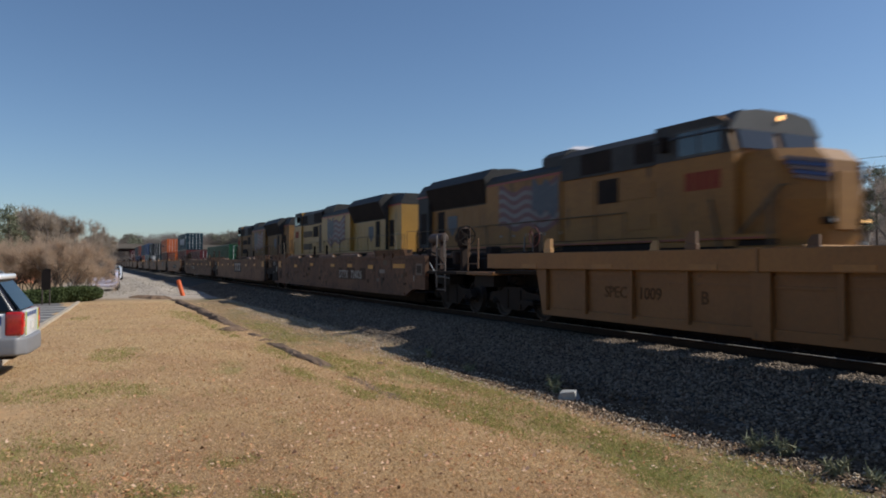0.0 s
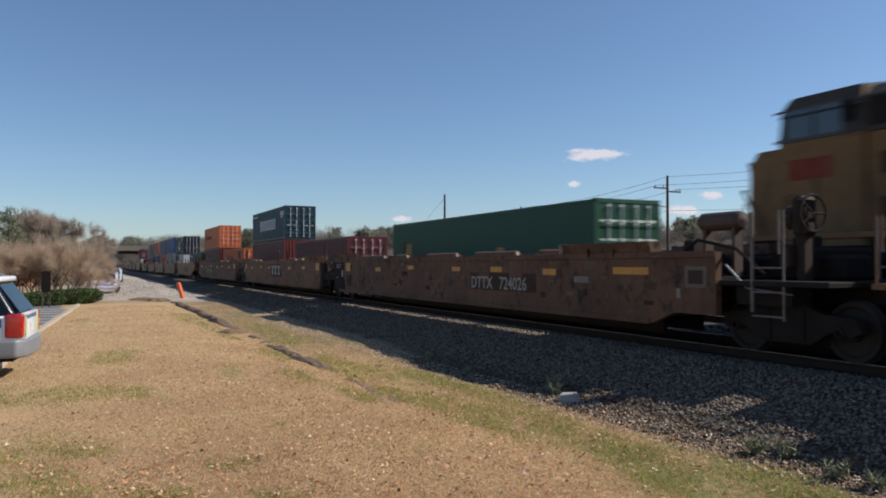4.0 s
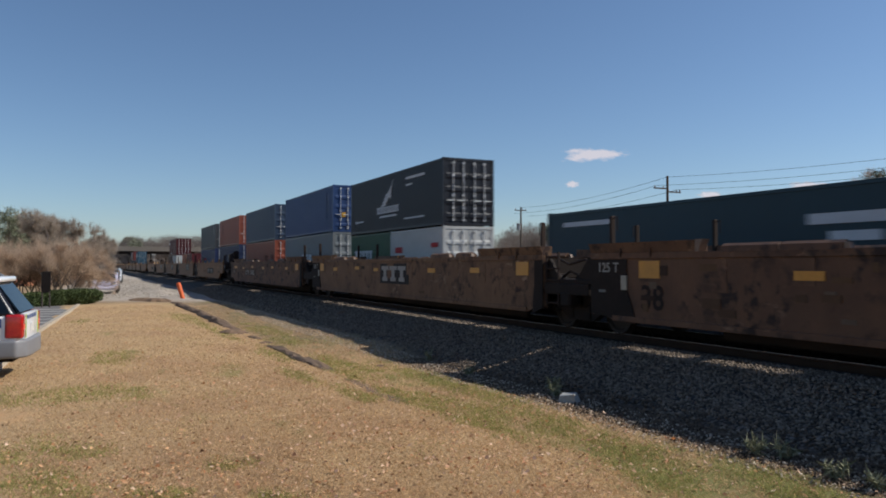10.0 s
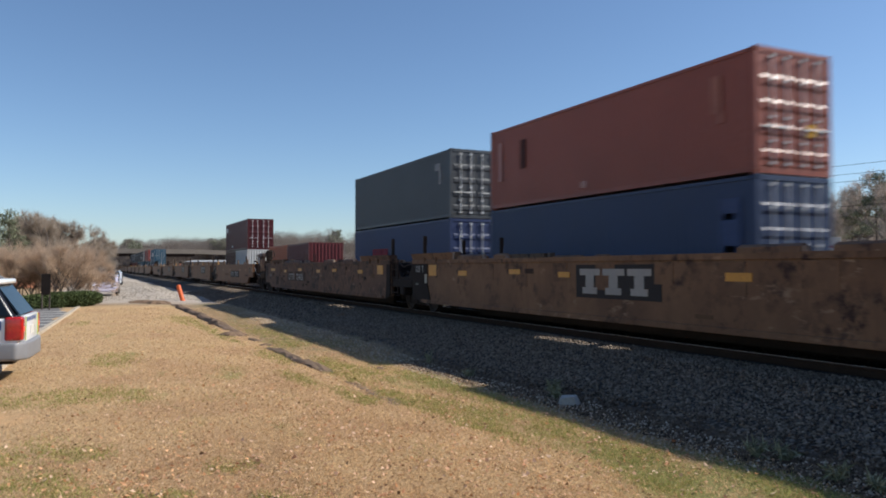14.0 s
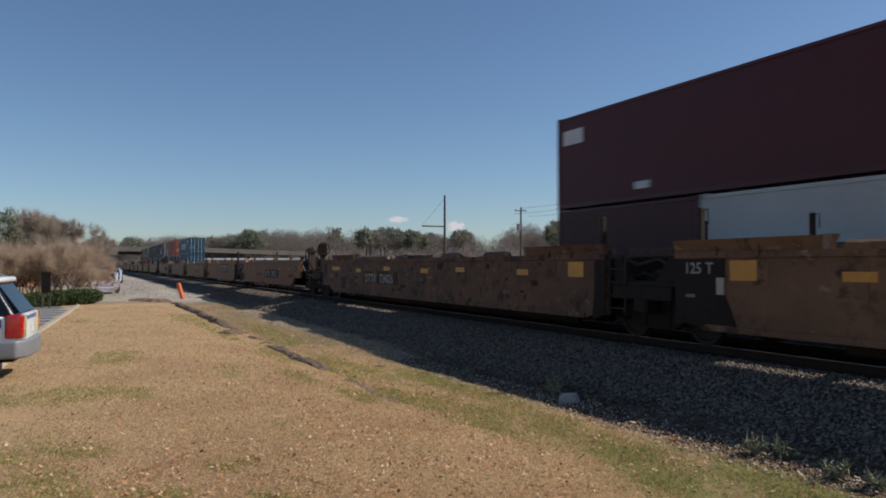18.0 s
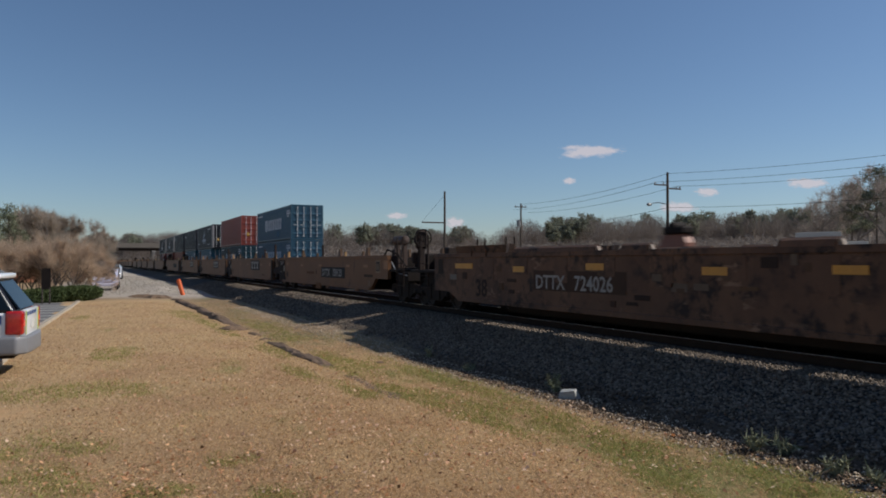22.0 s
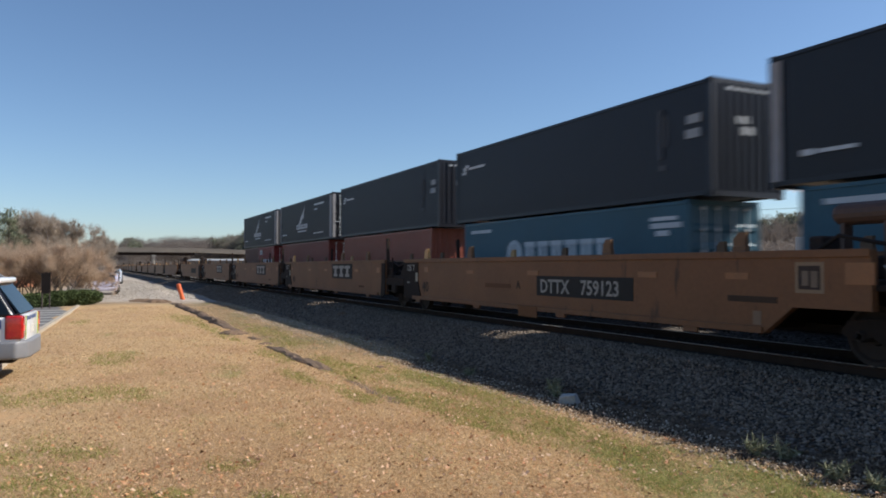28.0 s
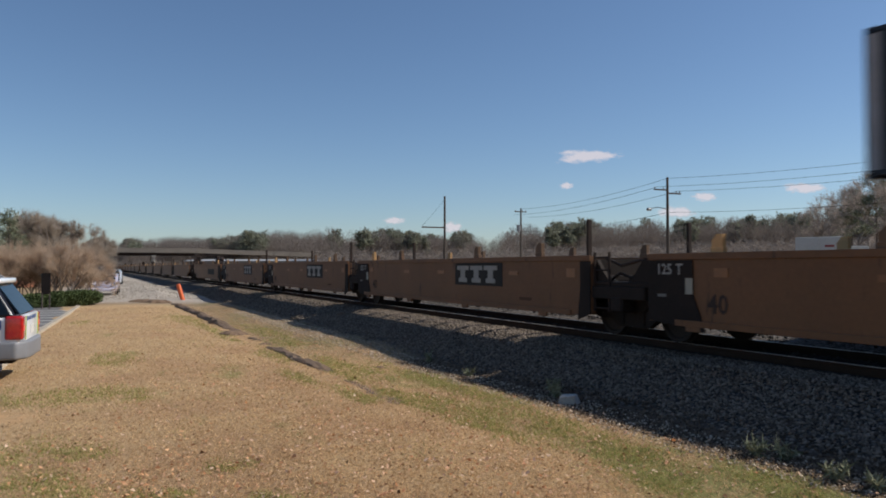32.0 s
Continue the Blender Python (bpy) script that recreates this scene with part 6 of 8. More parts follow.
# broken old edging in the lawn, parallel to the track
M_OLD = surface("broken_asphalt", (0.22, 0.14, 0.085), (0.11, 0.068, 0.042), 26, 3, 0.95, 0.6)
rng = random.Random(5)
runs = ((-44.5, -23.2, 0.17, 0.24), (-21.8, -20.8, 0.07, 0.14), (-19.6, -13.4, 0.10, 0.17), (-13.4, -9.6, 0.03, 0.2))
for a, b, hgt, wid in runs:
    nx, ny = max(8, round((b - a) / 0.14)), 9
    verts = []
    for i in range(nx + 1):
        x = a + (b - a) * i / nx
        taper = min(1, 5 * i / nx, 5 * (nx - i) / nx)
        mid = 4.18 + 0.16 * noise.noise((x * 0.6, 1.0, 4.0))
        for j in range(ny):
            f = j / (ny - 1) * 2 - 1
            q = noise.noise((x * 2.6, f * 1.5, 8.0))
            y = mid + f * wid * (1 + 0.35 * noise.noise((x * 1.9, f, 2.0)))
            e = max(0, 1 - abs(f) ** 3)
            verts.append((x, y, ground_z(x, y) - 0.02 + taper * e * hgt * max(0.12, 0.85 + 0.4 * q + 0.14 * noise.noise((x * 9, f * 6, 1.0)))))
    s_ = Shape().add(verts, [(i * ny + j, (i + 1) * ny + j, (i + 1) * ny + j + 1, i * ny + j + 1) for i in range(nx) for j in range(ny - 1)])
    solid("old_edging", s_, M_OLD, "low broken ridge of old asphalt edging in the grass", "rubble", group="old edging")

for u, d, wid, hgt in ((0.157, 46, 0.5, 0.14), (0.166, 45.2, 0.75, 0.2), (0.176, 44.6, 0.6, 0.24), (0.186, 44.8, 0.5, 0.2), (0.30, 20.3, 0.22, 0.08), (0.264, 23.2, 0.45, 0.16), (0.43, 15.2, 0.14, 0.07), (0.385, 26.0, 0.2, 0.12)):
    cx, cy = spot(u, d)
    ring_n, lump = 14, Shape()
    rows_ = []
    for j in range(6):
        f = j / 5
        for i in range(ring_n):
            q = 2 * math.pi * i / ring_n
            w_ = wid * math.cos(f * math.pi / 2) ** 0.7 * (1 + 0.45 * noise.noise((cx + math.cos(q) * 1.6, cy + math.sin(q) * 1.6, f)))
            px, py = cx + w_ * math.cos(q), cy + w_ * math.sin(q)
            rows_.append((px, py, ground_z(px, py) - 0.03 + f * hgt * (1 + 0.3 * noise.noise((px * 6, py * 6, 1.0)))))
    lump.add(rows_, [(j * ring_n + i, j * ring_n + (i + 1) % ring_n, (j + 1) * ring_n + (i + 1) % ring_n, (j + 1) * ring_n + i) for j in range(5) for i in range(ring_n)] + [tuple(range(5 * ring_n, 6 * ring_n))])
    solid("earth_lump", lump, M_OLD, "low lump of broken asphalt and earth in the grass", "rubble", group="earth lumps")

# stone and marker
bm = bmesh.new()
bmesh.ops.create_cube(bm, size=1)
bmesh.ops.bevel(bm, geom=bm.edges[:], offset=0.05, segments=1, affect="EDGES")
for v in bm.verts:
    v.co = Vector((v.co.x * (0.27 - 0.08 * v.co.z), v.co.y * 0.17, v.co.z * 0.15)) + 0.03 * Vector((noise.noise(v.co * 3.1), noise.noise(v.co * 2.7 + Vector((4, 0, 0))), noise.noise(v.co * 2.9 + Vector((0, 7, 0)))))
me = bpy.data.meshes.new("stone")
bm.to_mesh(me)
bm.free()
solid("stone", me, surface("pale_stone", (0.44, 0.425, 0.39), (0.30, 0.29, 0.27), 24, 4, 0.85, 0.4), "pale grey block of stone at the ballast edge", "stone", pose(-9.0, 6.27, ground_z(-9.0, 6.27) + 0.05, 4, -6, 40))
M_ORANGE = surface("marker_plastic", (0.75, 0.14, 0.03), (0.62, 0.11, 0.03), 20, 3, 0.5, 0.0)
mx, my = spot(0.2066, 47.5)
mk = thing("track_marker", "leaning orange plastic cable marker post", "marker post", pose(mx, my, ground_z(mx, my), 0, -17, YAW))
part("tube", Shape().lathe((0, 0, 0), 2, [(-0.2, 0.13), (0.86, 0.13), (0.88, 0.11), (0.88, 0.0)], 14), M_ORANGE, mk)
part("cap", Shape().lathe((0, 0, 0.88), 2, [(0, 0.125), (0.06, 0.125), (0.09, 0.08), (0.1, 0.0)], 14), M_ORANGE, mk)

# ---- the white utility vehicle ----
M_CAR = surface("white_car_paint", (0.72, 0.72, 0.73), (0.68, 0.68, 0.69), 5, 0.5, 0.18, 0.0, spec=0.6)
M_TRIM = surface("grey_bumper", (0.21, 0.21, 0.22), (0.18, 0.18, 0.19), 12, 1, 0.5, 0.03)
M_TAILGLINT = surface("red_lens_glint", (0.95, 0.16, 0.11), (0.85, 0.10, 0.07), 14, 6, 0.15, 0.0, spec=0.8)
M_TAIL = surface("red_lamp_lens", (0.55, 0.022, 0.018), (0.30, 0.010, 0.010), 14, 6, 0.12, 0.0, spec=0.8)
M_TINT = surface("tinted_glass", (0.008, 0.013, 0.02), (0.01, 0.016, 0.024), 3, 1, 0.12, 0.0, spec=0.12)


M_PILLAR = surface("black_pillar", (0.018, 0.017, 0.022), (0.012, 0.012, 0.016), 8, 1, 0.2, 0.0, spec=0.4)
M_LIME = surface("lime_reflective", (0.42, 0.55, 0.08), (0.36, 0.48, 0.07), 20, 3, 0.4, 0.0)


def suv(m):
    """Its tail at x = 0, it faces -x; wheels on z = 0."""
    t = thing("sport_utility_vehicle", "white sport utility vehicle with grey bumper and red tail lamps", "car", m)
    W = 0.92
    body = Shape()
    body.prism([(0.02, 0.62), (0.06, 1.08), (-0.05, 1.10), (-3.4, 1.12), (-4.5, 1.0), (-4.65, 0.6), (-4.6, 0.4), (-3.95, 0.38), (-3.85, 0.7), (-3.5, 0.82), (-3.15, 0.7), (-3.05, 0.36), (-1.45, 0.36), (-1.35, 0.7), (-1.0, 0.82), (-0.65, 0.7), (-0.55, 0.4), (-0.05, 0.4)][::-1], 1, -W, W)
    part("body", rounded(body, 0.06, 3), M_CAR, t)
    cabin = Shape()
    lo = [(-0.02, 1.08), (-3.2, 1.10)]
    top_ = [(-0.42, 1.74), (-2.35, 1.74)]
    v = []
    for (x, z), y in ((lo[0], W - 0.03), (lo[1], W - 0.03), (top_[1], W - 0.17), (top_[0], W - 0.17)):
        v += [(x, -y, z), (x, y, z)]
    cabin.add(v, [(0, 2, 4, 6), (1, 7, 5, 3), (0, 6, 7, 1), (2, 3, 5, 4), (6, 4, 5, 7), (0, 1, 3, 2)])
    part("cabin", rounded(cabin, 0.10, 4), M_PILLAR, t, "blacked-out window pillars")
    roof = Shape().box(-2.45, -0.30, -0.77, 0.77, 1.69, 1.79)
    part("roof", rounded(roof, 0.05, 3), M_CAR, t)
    for s in (-1, 1):
        part("roof_rail", Shape().path([(-2.2, s * 0.66, 1.79), (-2.1, s * 0.66, 1.85), (-0.6, s * 0.66, 1.85), (-0.5, s * 0.66, 1.79)], 0.02), M_TRIM, t)
        def pane(x0, x1, q0, q1, zl, zh):
            yl, yh = (W - 0.03 - 0.14 * (zl - 1.1) / 0.64) * s, (W - 0.03 - 0.14 * (zh - 1.1) / 0.64) * s
            o = s * 0.008
            sh = Shape().add([(x0, yl + o, zl), (x1, yl + o, zl), (q1, yh + o, zh), (q0, yh + o, zh), (x0, yl - o, zl), (x1, yl - o, zl), (q1, yh - o, zh), (q0, yh - o, zh)],
                             [(0, 1, 2, 3), (7, 6, 5, 4), (0, 4, 5, 1), (1, 5, 6, 2), (2, 6, 7, 3), (3, 7, 4, 0)])
            part("side_window", sh, M_TINT, t, "dark tinted side window")
        pane(-0.12, -1.05, -0.44, -1.05, 1.15, 1.66)
        pane(-1.13, -2.0, -1.13, -1.95, 1.16, 1.66)
        pane(-2.08, -3.0, -2.03, -2.42, 1.16, 1.66)
        lamp = part("tail_lamp", rounded(Shape().box(-0.2, 0.088, *sorted((s * 0.715, s * 0.945)), 0.71, 1.13), 0.05, 3), M_TAIL, t, "red tail lamp")
        # sunlight on the lamp, painted as a small brighter red patch
        part("reversing_lens", Shape().box(0.084, 0.094, *sorted((s * 0.75, s * 0.87)), 0.86, 0.96, 0.02), M_TAILGLINT, lamp, "painted sun glint on the red lens")
        part("body_stripe", Shape().box(-4.3, -0.25, *sorted((s * 0.919, s * 0.926)), 0.9, 1.06), M_NAVY, t, "dark blue side stripe")
        part("side_cladding", Shape().box(-4.4, -0.1, *sorted((s * 0.90, s * 0.935)), 0.40, 0.68, 0.01), M_TRIM, t)
        for x in (-1.0, -3.5):
            w = part("wheel", Shape().lathe((0, 0, 0), 1, [(-0.11, 0.25), (-0.1, 0.33), (-0.07, 0.365), (0.07, 0.365), (0.1, 0.33), (0.11, 0.25)], 24), M_RUBBER, t, "black tyre", at=pose(x, s * 0.78, 0.365), smooth=True)
            part("rim", Shape().lathe((0, 0, 0), 1, [(-0.112, 0.0), (-0.115, 0.24), (0.115, 0.24), (0.112, 0.0)], 16), M_STEEL, w)
    rw = Shape().add([(0.012, -0.74, 1.16), (0.012, 0.74, 1.16), (-0.36, 0.64, 1.68), (-0.36, -0.64, 1.68), (-0.03, -0.74, 1.16), (-0.03, 0.74, 1.16), (-0.40, 0.64, 1.68), (-0.40, -0.64, 1.68)],
                     [(0, 1, 2, 3), (7, 6, 5, 4), (0, 4, 5, 1), (1, 5, 6, 2), (2, 6, 7, 3), (3, 7, 4, 0)])
    part("rear_window", rw, M_TINT, t, "dark tinted rear window")
    part("tailgate", rounded(Shape().box(0.0, 0.09, -0.69, 0.69, 0.66, 1.14), 0.03, 2), M_CAR, t)
    part("bumper", rounded(Shape().prism([(-0.6, -0.95), (-0.02, -0.95), (0.13, -0.78), (0.17, -0.5), (0.17, 0.5), (0.13, 0.78), (-0.02, 0.95), (-0.6, 0.95)], 2, 0.36, 0.68), 0.05, 3), M_TRIM, t, "grey plastic rear bumper")
    for s in (-1, 1):
        part("reflective_strip", Shape().box(0.088, 0.096, *sorted((s * 0.62, s * 0.68)), 0.7, 1.12), M_LIME, t, "lime reflective strip")
    part("number_plate", Shape().box(0.09, 0.1, -0.16, 0.16, 0.78, 0.93), M_WHITE, t, "white plate")
    for k in range(4):
        part("lettering_bar", Shape().box(0.092, 0.098, -0.55 + k * 0.26, -0.38 + k * 0.26, 1.03, 1.10), M_NAVY, t)
    part("underside", Shape().box(-4.3, -0.1, -0.7, 0.7, 0.28, 0.42), M_BLACK, t)
    return t


suv(pose(-16.0, -1.05, -0.655, 0, 0, 85.0))


M_CHROME = surface("chrome", (0.85, 0.85, 0.85), (0.8, 0.8, 0.8), 8, 1, 0.22, 0.0, metal=1.0)
M_CARPAINT = surface("glossy_car_paint", (1, 1, 1), (0.9, 0.9, 0.9), 6, 1, 0.14, 0.0, metal=0.35, own_color=True)


def parked_car(m, color, label):
    t = thing("parked_car", label, "car", m, group="cars parked by the line")
    b = Shape().prism([(0, 0.35), (0.02, 0.75), (0.7, 0.92), (1.25, 1.38), (2.7, 1.42), (3.6, 1.0), (4.3, 0.92), (4.4, 0.4)], 1, -0.86, 0.86)
    part("body", rounded(b, 0.16, 4), M_CARPAINT, t, color=color)
    for s in (-1, 1):
        part("side_window", Shape().prism([(0.98, 0.98), (1.38, 1.32), (2.6, 1.34), (3.2, 1.0)], 1, *sorted((s * 0.862, s * 0.87))), M_TINT, t)
        for x in (0.85, 3.45):
            part("wheel", Shape().lathe((x, s * 0.78, 0.31), 1, [(-0.1, 0.0), (-0.1, 0.3), (0.1, 0.3), (0.1, 0.0)], 18), M_RUBBER, t)
        # chrome bulbs in place of headlamps, added to throw back a sun glint
        part("headlamp", Shape().lathe((0.1, s * 0.66, 0.7), 0, [(-0.16, 0.01), (-0.13, 0.09), (-0.05, 0.14), (0.1, 0.15), (0.12, 0.0)], 14), M_CHROME, t, smooth=True)
    part("windscreen", Shape().add([(0.68, -0.72, 0.94), (0.68, 0.72, 0.94), (1.2, 0.62, 1.37), (1.2, -0.62, 1.37), (0.66, -0.72, 0.95), (0.66, 0.72, 0.95), (1.18, 0.62, 1.39), (1.18, -0.62, 1.39)],
                                   [(0, 1, 2, 3), (7, 6, 5, 4), (0, 4, 5, 1), (1, 5, 6, 2), (2, 6, 7, 3), (3, 7, 4, 0)]), M_TINT, t, "sunlit windscreen")
    part("bumper", Shape().box(-0.08, 0.2, -0.84, 0.84, 0.3, 0.52, 0.05), M_MARK, t, color=color)
    return t


for u, d, col, lab, turn in ((0.1165, 53, (0.66, 0.62, 0.74), "pale silver car parked behind bare bushes", 176), (0.1262, 78, (0.62, 0.62, 0.64), "white car parked along the lane", 176), (0.1282, 112, (0.55, 0.55, 0.56), "white car parked far down the lane", 176)):
    x, y = spot(u, d)
    parked_car(pose(x, y, ground_z(x, y), 0, 0, turn), col, lab)

# ---- the road bridge over the line ----
M_PARAPET = surface("weathered_concrete", (0.235, 0.20, 0.165), (0.165, 0.14, 0.115), 4, 0.2, 0.9, 0.2, stain=(0.10, 0.08, 0.065))
br = thing("road_bridge", "long concrete road bridge crossing the railway", "bridge", pose(-300, 0, 0))
part("deck", Shape().prism([(-16, 6.6), (36, 6.6), (100, 4.8), (100, 5.7), (36, 7.4), (-16, 7.4)], 0, -5, 5), M_PARAPET, br)
for s in (-1, 1):
    part("parapet", Shape().prism([(-16, 7.4), (36, 7.4), (100, 5.7), (100, 6.5), (36, 8.3), (-16, 8.3)], 0, *sorted((s * 5, s * 4.7))), M_PARAPET, br, "weathered concrete parapet")
    for k in range(5):
        part("girder", Shape().box(-4.2 + k * 2.0, -3.8 + k * 2.0, -15.5, 36, 5.6, 6.6), M_RUST, br) if s > 0 else None
for y in (0.0, 21.5):
    for k in (-3.5, 0, 3.5):
        part("pier", Shape().lathe((k, y, -1), 2, [(0, 0.6), (6.2, 0.6)], 14), M_CONCRETE, br, "round concrete pier")
    part("pier_cap", Shape().box(-4.6, 4.6, y - 0.65, y + 0.65, 5.0, 5.62), M_CONCRETE, br)
part("abutment", Shape().prism([(-16, -1), (-8, -1), (-14.5, 6.0), (-16, 6.0)], 0, -5.5, 5.5), M_CONCRETE, br)
part("light_column", Shape().tube((-3, -9, 7.4), (-3, -9, 15), 0.1, 6), M_STEEL, br)

# ---- utility poles and wires ----
POLES = []


def utility_pole(u, d, top, arms, label):
    x, y = spot(u, d)
    z0 = ground_z(x, y)
    t = thing("utility_pole", label, "utility pole", pose(x, y, z0), group="utility poles")
    h = top - z0
    part("pole", Shape().lathe((0, 0, -0.3), 2, [(0, 0.17), (h + 0.3, 0.11)], 10), M_POLE, t)
    for z, ya, yb in arms:
        part("crossarm", Shape().box(-0.06, 0.06, ya, yb, h - z - 0.06, h - z + 0.06), M_POLE, t)
        for q in (ya + 0.1, (ya + yb) / 2 + 0.3, yb - 0.1):
            part("insulator", Shape().lathe((0, q, h - z + 0.06), 2, [(0, 0.05), (0.1, 0.07), (0.2, 0.04)], 8), M_STEEL, t)
    POLES.append((x, y, top))
    return t, h


p3, h3 = utility_pole(922 / 1568, 107, 9.7, ((0.5, -1.0, 0.9),), "dark wooden utility pole with transformer")
part("transformer", Shape().lathe((0.1, -0.45, h3 - 3.3), 2, [(0, 0.28), (0.9, 0.3), (0.95, 0.1)], 12), M_STEEL, p3, "grey pole transformer")
p2, h2 = utility_pole(1182 / 1568, 73, 9.75, ((1.2, -1.6, 0.0), (1.5, 0.0, 1.6)), "dark wooden utility pole with crossarms and street lamp")
lamp = Shape().path([(0, 0, h2 - 3.0), (-0.5, -0.7, h2 - 2.8), (-0.9, -1.2, h2 - 2.9)], 0.04)
part("lamp_arm", lamp, M_STEEL, p2)
part("lamp_head", Shape().lathe((-0.95, -1.35, h2 - 2.98), 1, [(-0.35, 0.02), (-0.2, 0.16), (0.15, 0.14), (0.25, 0.05)], 10), M_STEEL, p2, "grey street-lamp head")
p1, h1 = utility_pole(787 / 1568, 87, 9.6, (), "bare wooden pole with one long side arm")
part("side_arm", Shape().box(-0.06, 0.06, -2.9, 0.0, h1 - 3.75, h1 - 3.6), M_POLE, p1)
part("stay_wire", Shape().tube((0, 0, h1 - 0.4), (0, -2.9, h1 - 3.6), 0.012, 4), M_BLACK, p1)
p0, h0 = utility_pole(1.32, 62, 10.2, ((0.5, -1.2, 1.2),), "dark wooden utility pole")
for dz, dy in ((0.1, 0.0), (0.95, -1.2), (1.25, 1.2), (3.3, 0.0)):
    for a, b in ((POLES[0], POLES[1]), (POLES[1], POLES[3])):
        pts = []
        for i in range(17):
            f = i / 16
            pts.append((a[0] + (b[0] - a[0]) * f, a[1] + (b[1] - a[1]) * f + dy, a[2] + (b[2] - a[2]) * f - dz - 0.9 * 4 * f * (1 - f) * 0.6))
        solid("overhead_wire", Shape().path(pts, 0.018, 4), M_BLACK, "black overhead wire strung between the poles", "wire", group="overhead wires")

# ---- buildings and vehicles beyond the line ----
M_WALLW = surface("white_cladding", (0.52, 0.51, 0.48), (0.42, 0.41, 0.38), 8, 0.5, 0.7, 0.05)
M_ROOFG = surface("grey_roofing", (0.36, 0.36, 0.36), (0.28, 0.28, 0.28), 8, 0.4, 0.7, 0.1)


def shed(u, d, w, dep, h, lab, wall, turn=0.0):
    x, y = spot(u, d)
    z = ground_z(x, y) - 0.2
    t = thing("warehouse", lab, "building", pose(x, y, z, 0, 0, turn), group="buildings beyond the line")
    part("wall", Shape().box(-w / 2, w / 2, -dep / 2, dep / 2, 0, h), wall, t)
    part("roof", Shape().prism([(-dep / 2 - 0.3, h), (dep / 2 + 0.3, h), (dep / 2 + 0.3, h + 0.15), (0, h + 0.7), (-dep / 2 - 0.3, h + 0.15)], 0, -w / 2 - 0.3, w / 2 + 0.3), M_ROOFG, t)
    for k in range(3):
        xx = -w / 2 + w * (k + 0.5) / 3
        part("door", Shape().box(xx - 1.2, xx + 1.2, -dep / 2 - 0.04, -dep / 2, 0, 2.8), M_ROOFG, t)
    return t


shed(1.02, 72, 12, 8, 2.3, "low grey-roofed shed beyond the tracks", M_CONCRETE, 20)
shed(-0.012, 92, 10, 6, 2.0, "low brick building behind the parking lot", surface("orange_brick", (0.36, 0.15, 0.08), (0.27, 0.115, 0.065), 12, 1, 0.85, 0.2), 60)
shed(0.30, 240, 46, 14, 3.6, "long low brown building beyond the tracks", surface("brown_siding", (0.22, 0.18, 0.15), (0.17, 0.14, 0.115), 8, 0.5, 0.8, 0.05), 60)
for u, d, top, lab in ((0.911, 63, 3.9, "white box truck parked beyond the tracks"), (0.936, 63, 3.9, "white box truck with a red panel, parked beyond the tracks"), (0.966, 66, 3.2, "low white delivery van parked beyond the tracks")):
    x, y = spot(u, d)
    t = thing("box_truck", lab, "truck", pose(x, y, ground_z(x, y), 0, 0, 128), group="parked trucks")
    part("cargo_box", Shape().box(-2.2, 2.2, -0.75, 0.75, 1.0, top, 0.03), M_WALLW, t)
    part("cab", Shape().box(2.25, 3.8, -0.8, 0.8, 0.5, 2.4, 0.15), M_WALLW, t)
    part("side_panel", Shape().box(-2.215, -2.2, -0.3, 0.3, top - 0.75, top - 0.6), M_LRED if "red" in lab else M_WALLW, t)
    part("windscreen", Shape().box(3.72, 3.82, -0.65, 0.65, 1.5, 2.2), M_TINT, t)
    for xx in (-1.5, 2.9):
        for s in (-1, 1):
            part("wheel", Shape().lathe((xx, s * 0.65, 0.45), 1, [(-0.13, 0.0), (-0.13, 0.45), (0.13, 0.45), (0.13, 0.0)], 16), M_RUBBER, t)
for u, d in ((0.145, 250), (0.152, 240), (0.23, 200), (0.34, 170)):
    x, y = spot(u, d)
    parked_car(pose(x, y, ground_z(x, y), 0, 0, 20), (0.66, 0.66, 0.66), "white car parked far beyond the tracks")

# dark sign by the bushes
x, y = spot(82 / 1568, 40)
sg = thing("lot_sign", "dark back of a sign on two posts", "sign", pose(x, y, ground_z(x, y), 0, 0, 80))
part("board", Shape().box(-0.2, 0.2, -0.02, 0.02, 0.75, 1.75, 0.01), M_BLACK, sg)
for s in (-1, 1):
    part("post", Shape().box(s * 0.16 - 0.025, s * 0.16 + 0.025, -0.03, 0.03, -0.2, 0.8), M_BARK, sg)
# ---- plants ----
def leafy(name, dark, light, rough=0.85, thin=0.0):
    m, n, l, b = nodes_of(name)
    g = n.new("ShaderNodeNewGeometry")
    r = ramp(n, ((0.0, dark), (1.0, light)))
    l.new(g.outputs["Random Per Island"], r.inputs[0])
    l.new(r.outputs[0], b.inputs["Base Color"])
    b.inputs["Roughness"].default_value = rough
    b.inputs["Specular IOR Level"].default_value = 0.2
    if thin:
        # light that comes through a thin blade from behind
        tr = n.new("ShaderNodeBsdfTranslucent")
        l.new(r.outputs[0], tr.inputs["Color"])
        mx = n.new("ShaderNodeMixShader")
        mx.inputs[0].default_value = thin
        l.new(b.outputs[0], mx.inputs[1])
        l.new(tr.outputs[0], mx.inputs[2])
        l.new(mx.outputs[0], n["Material Output"].inputs["Surface"])
    return m


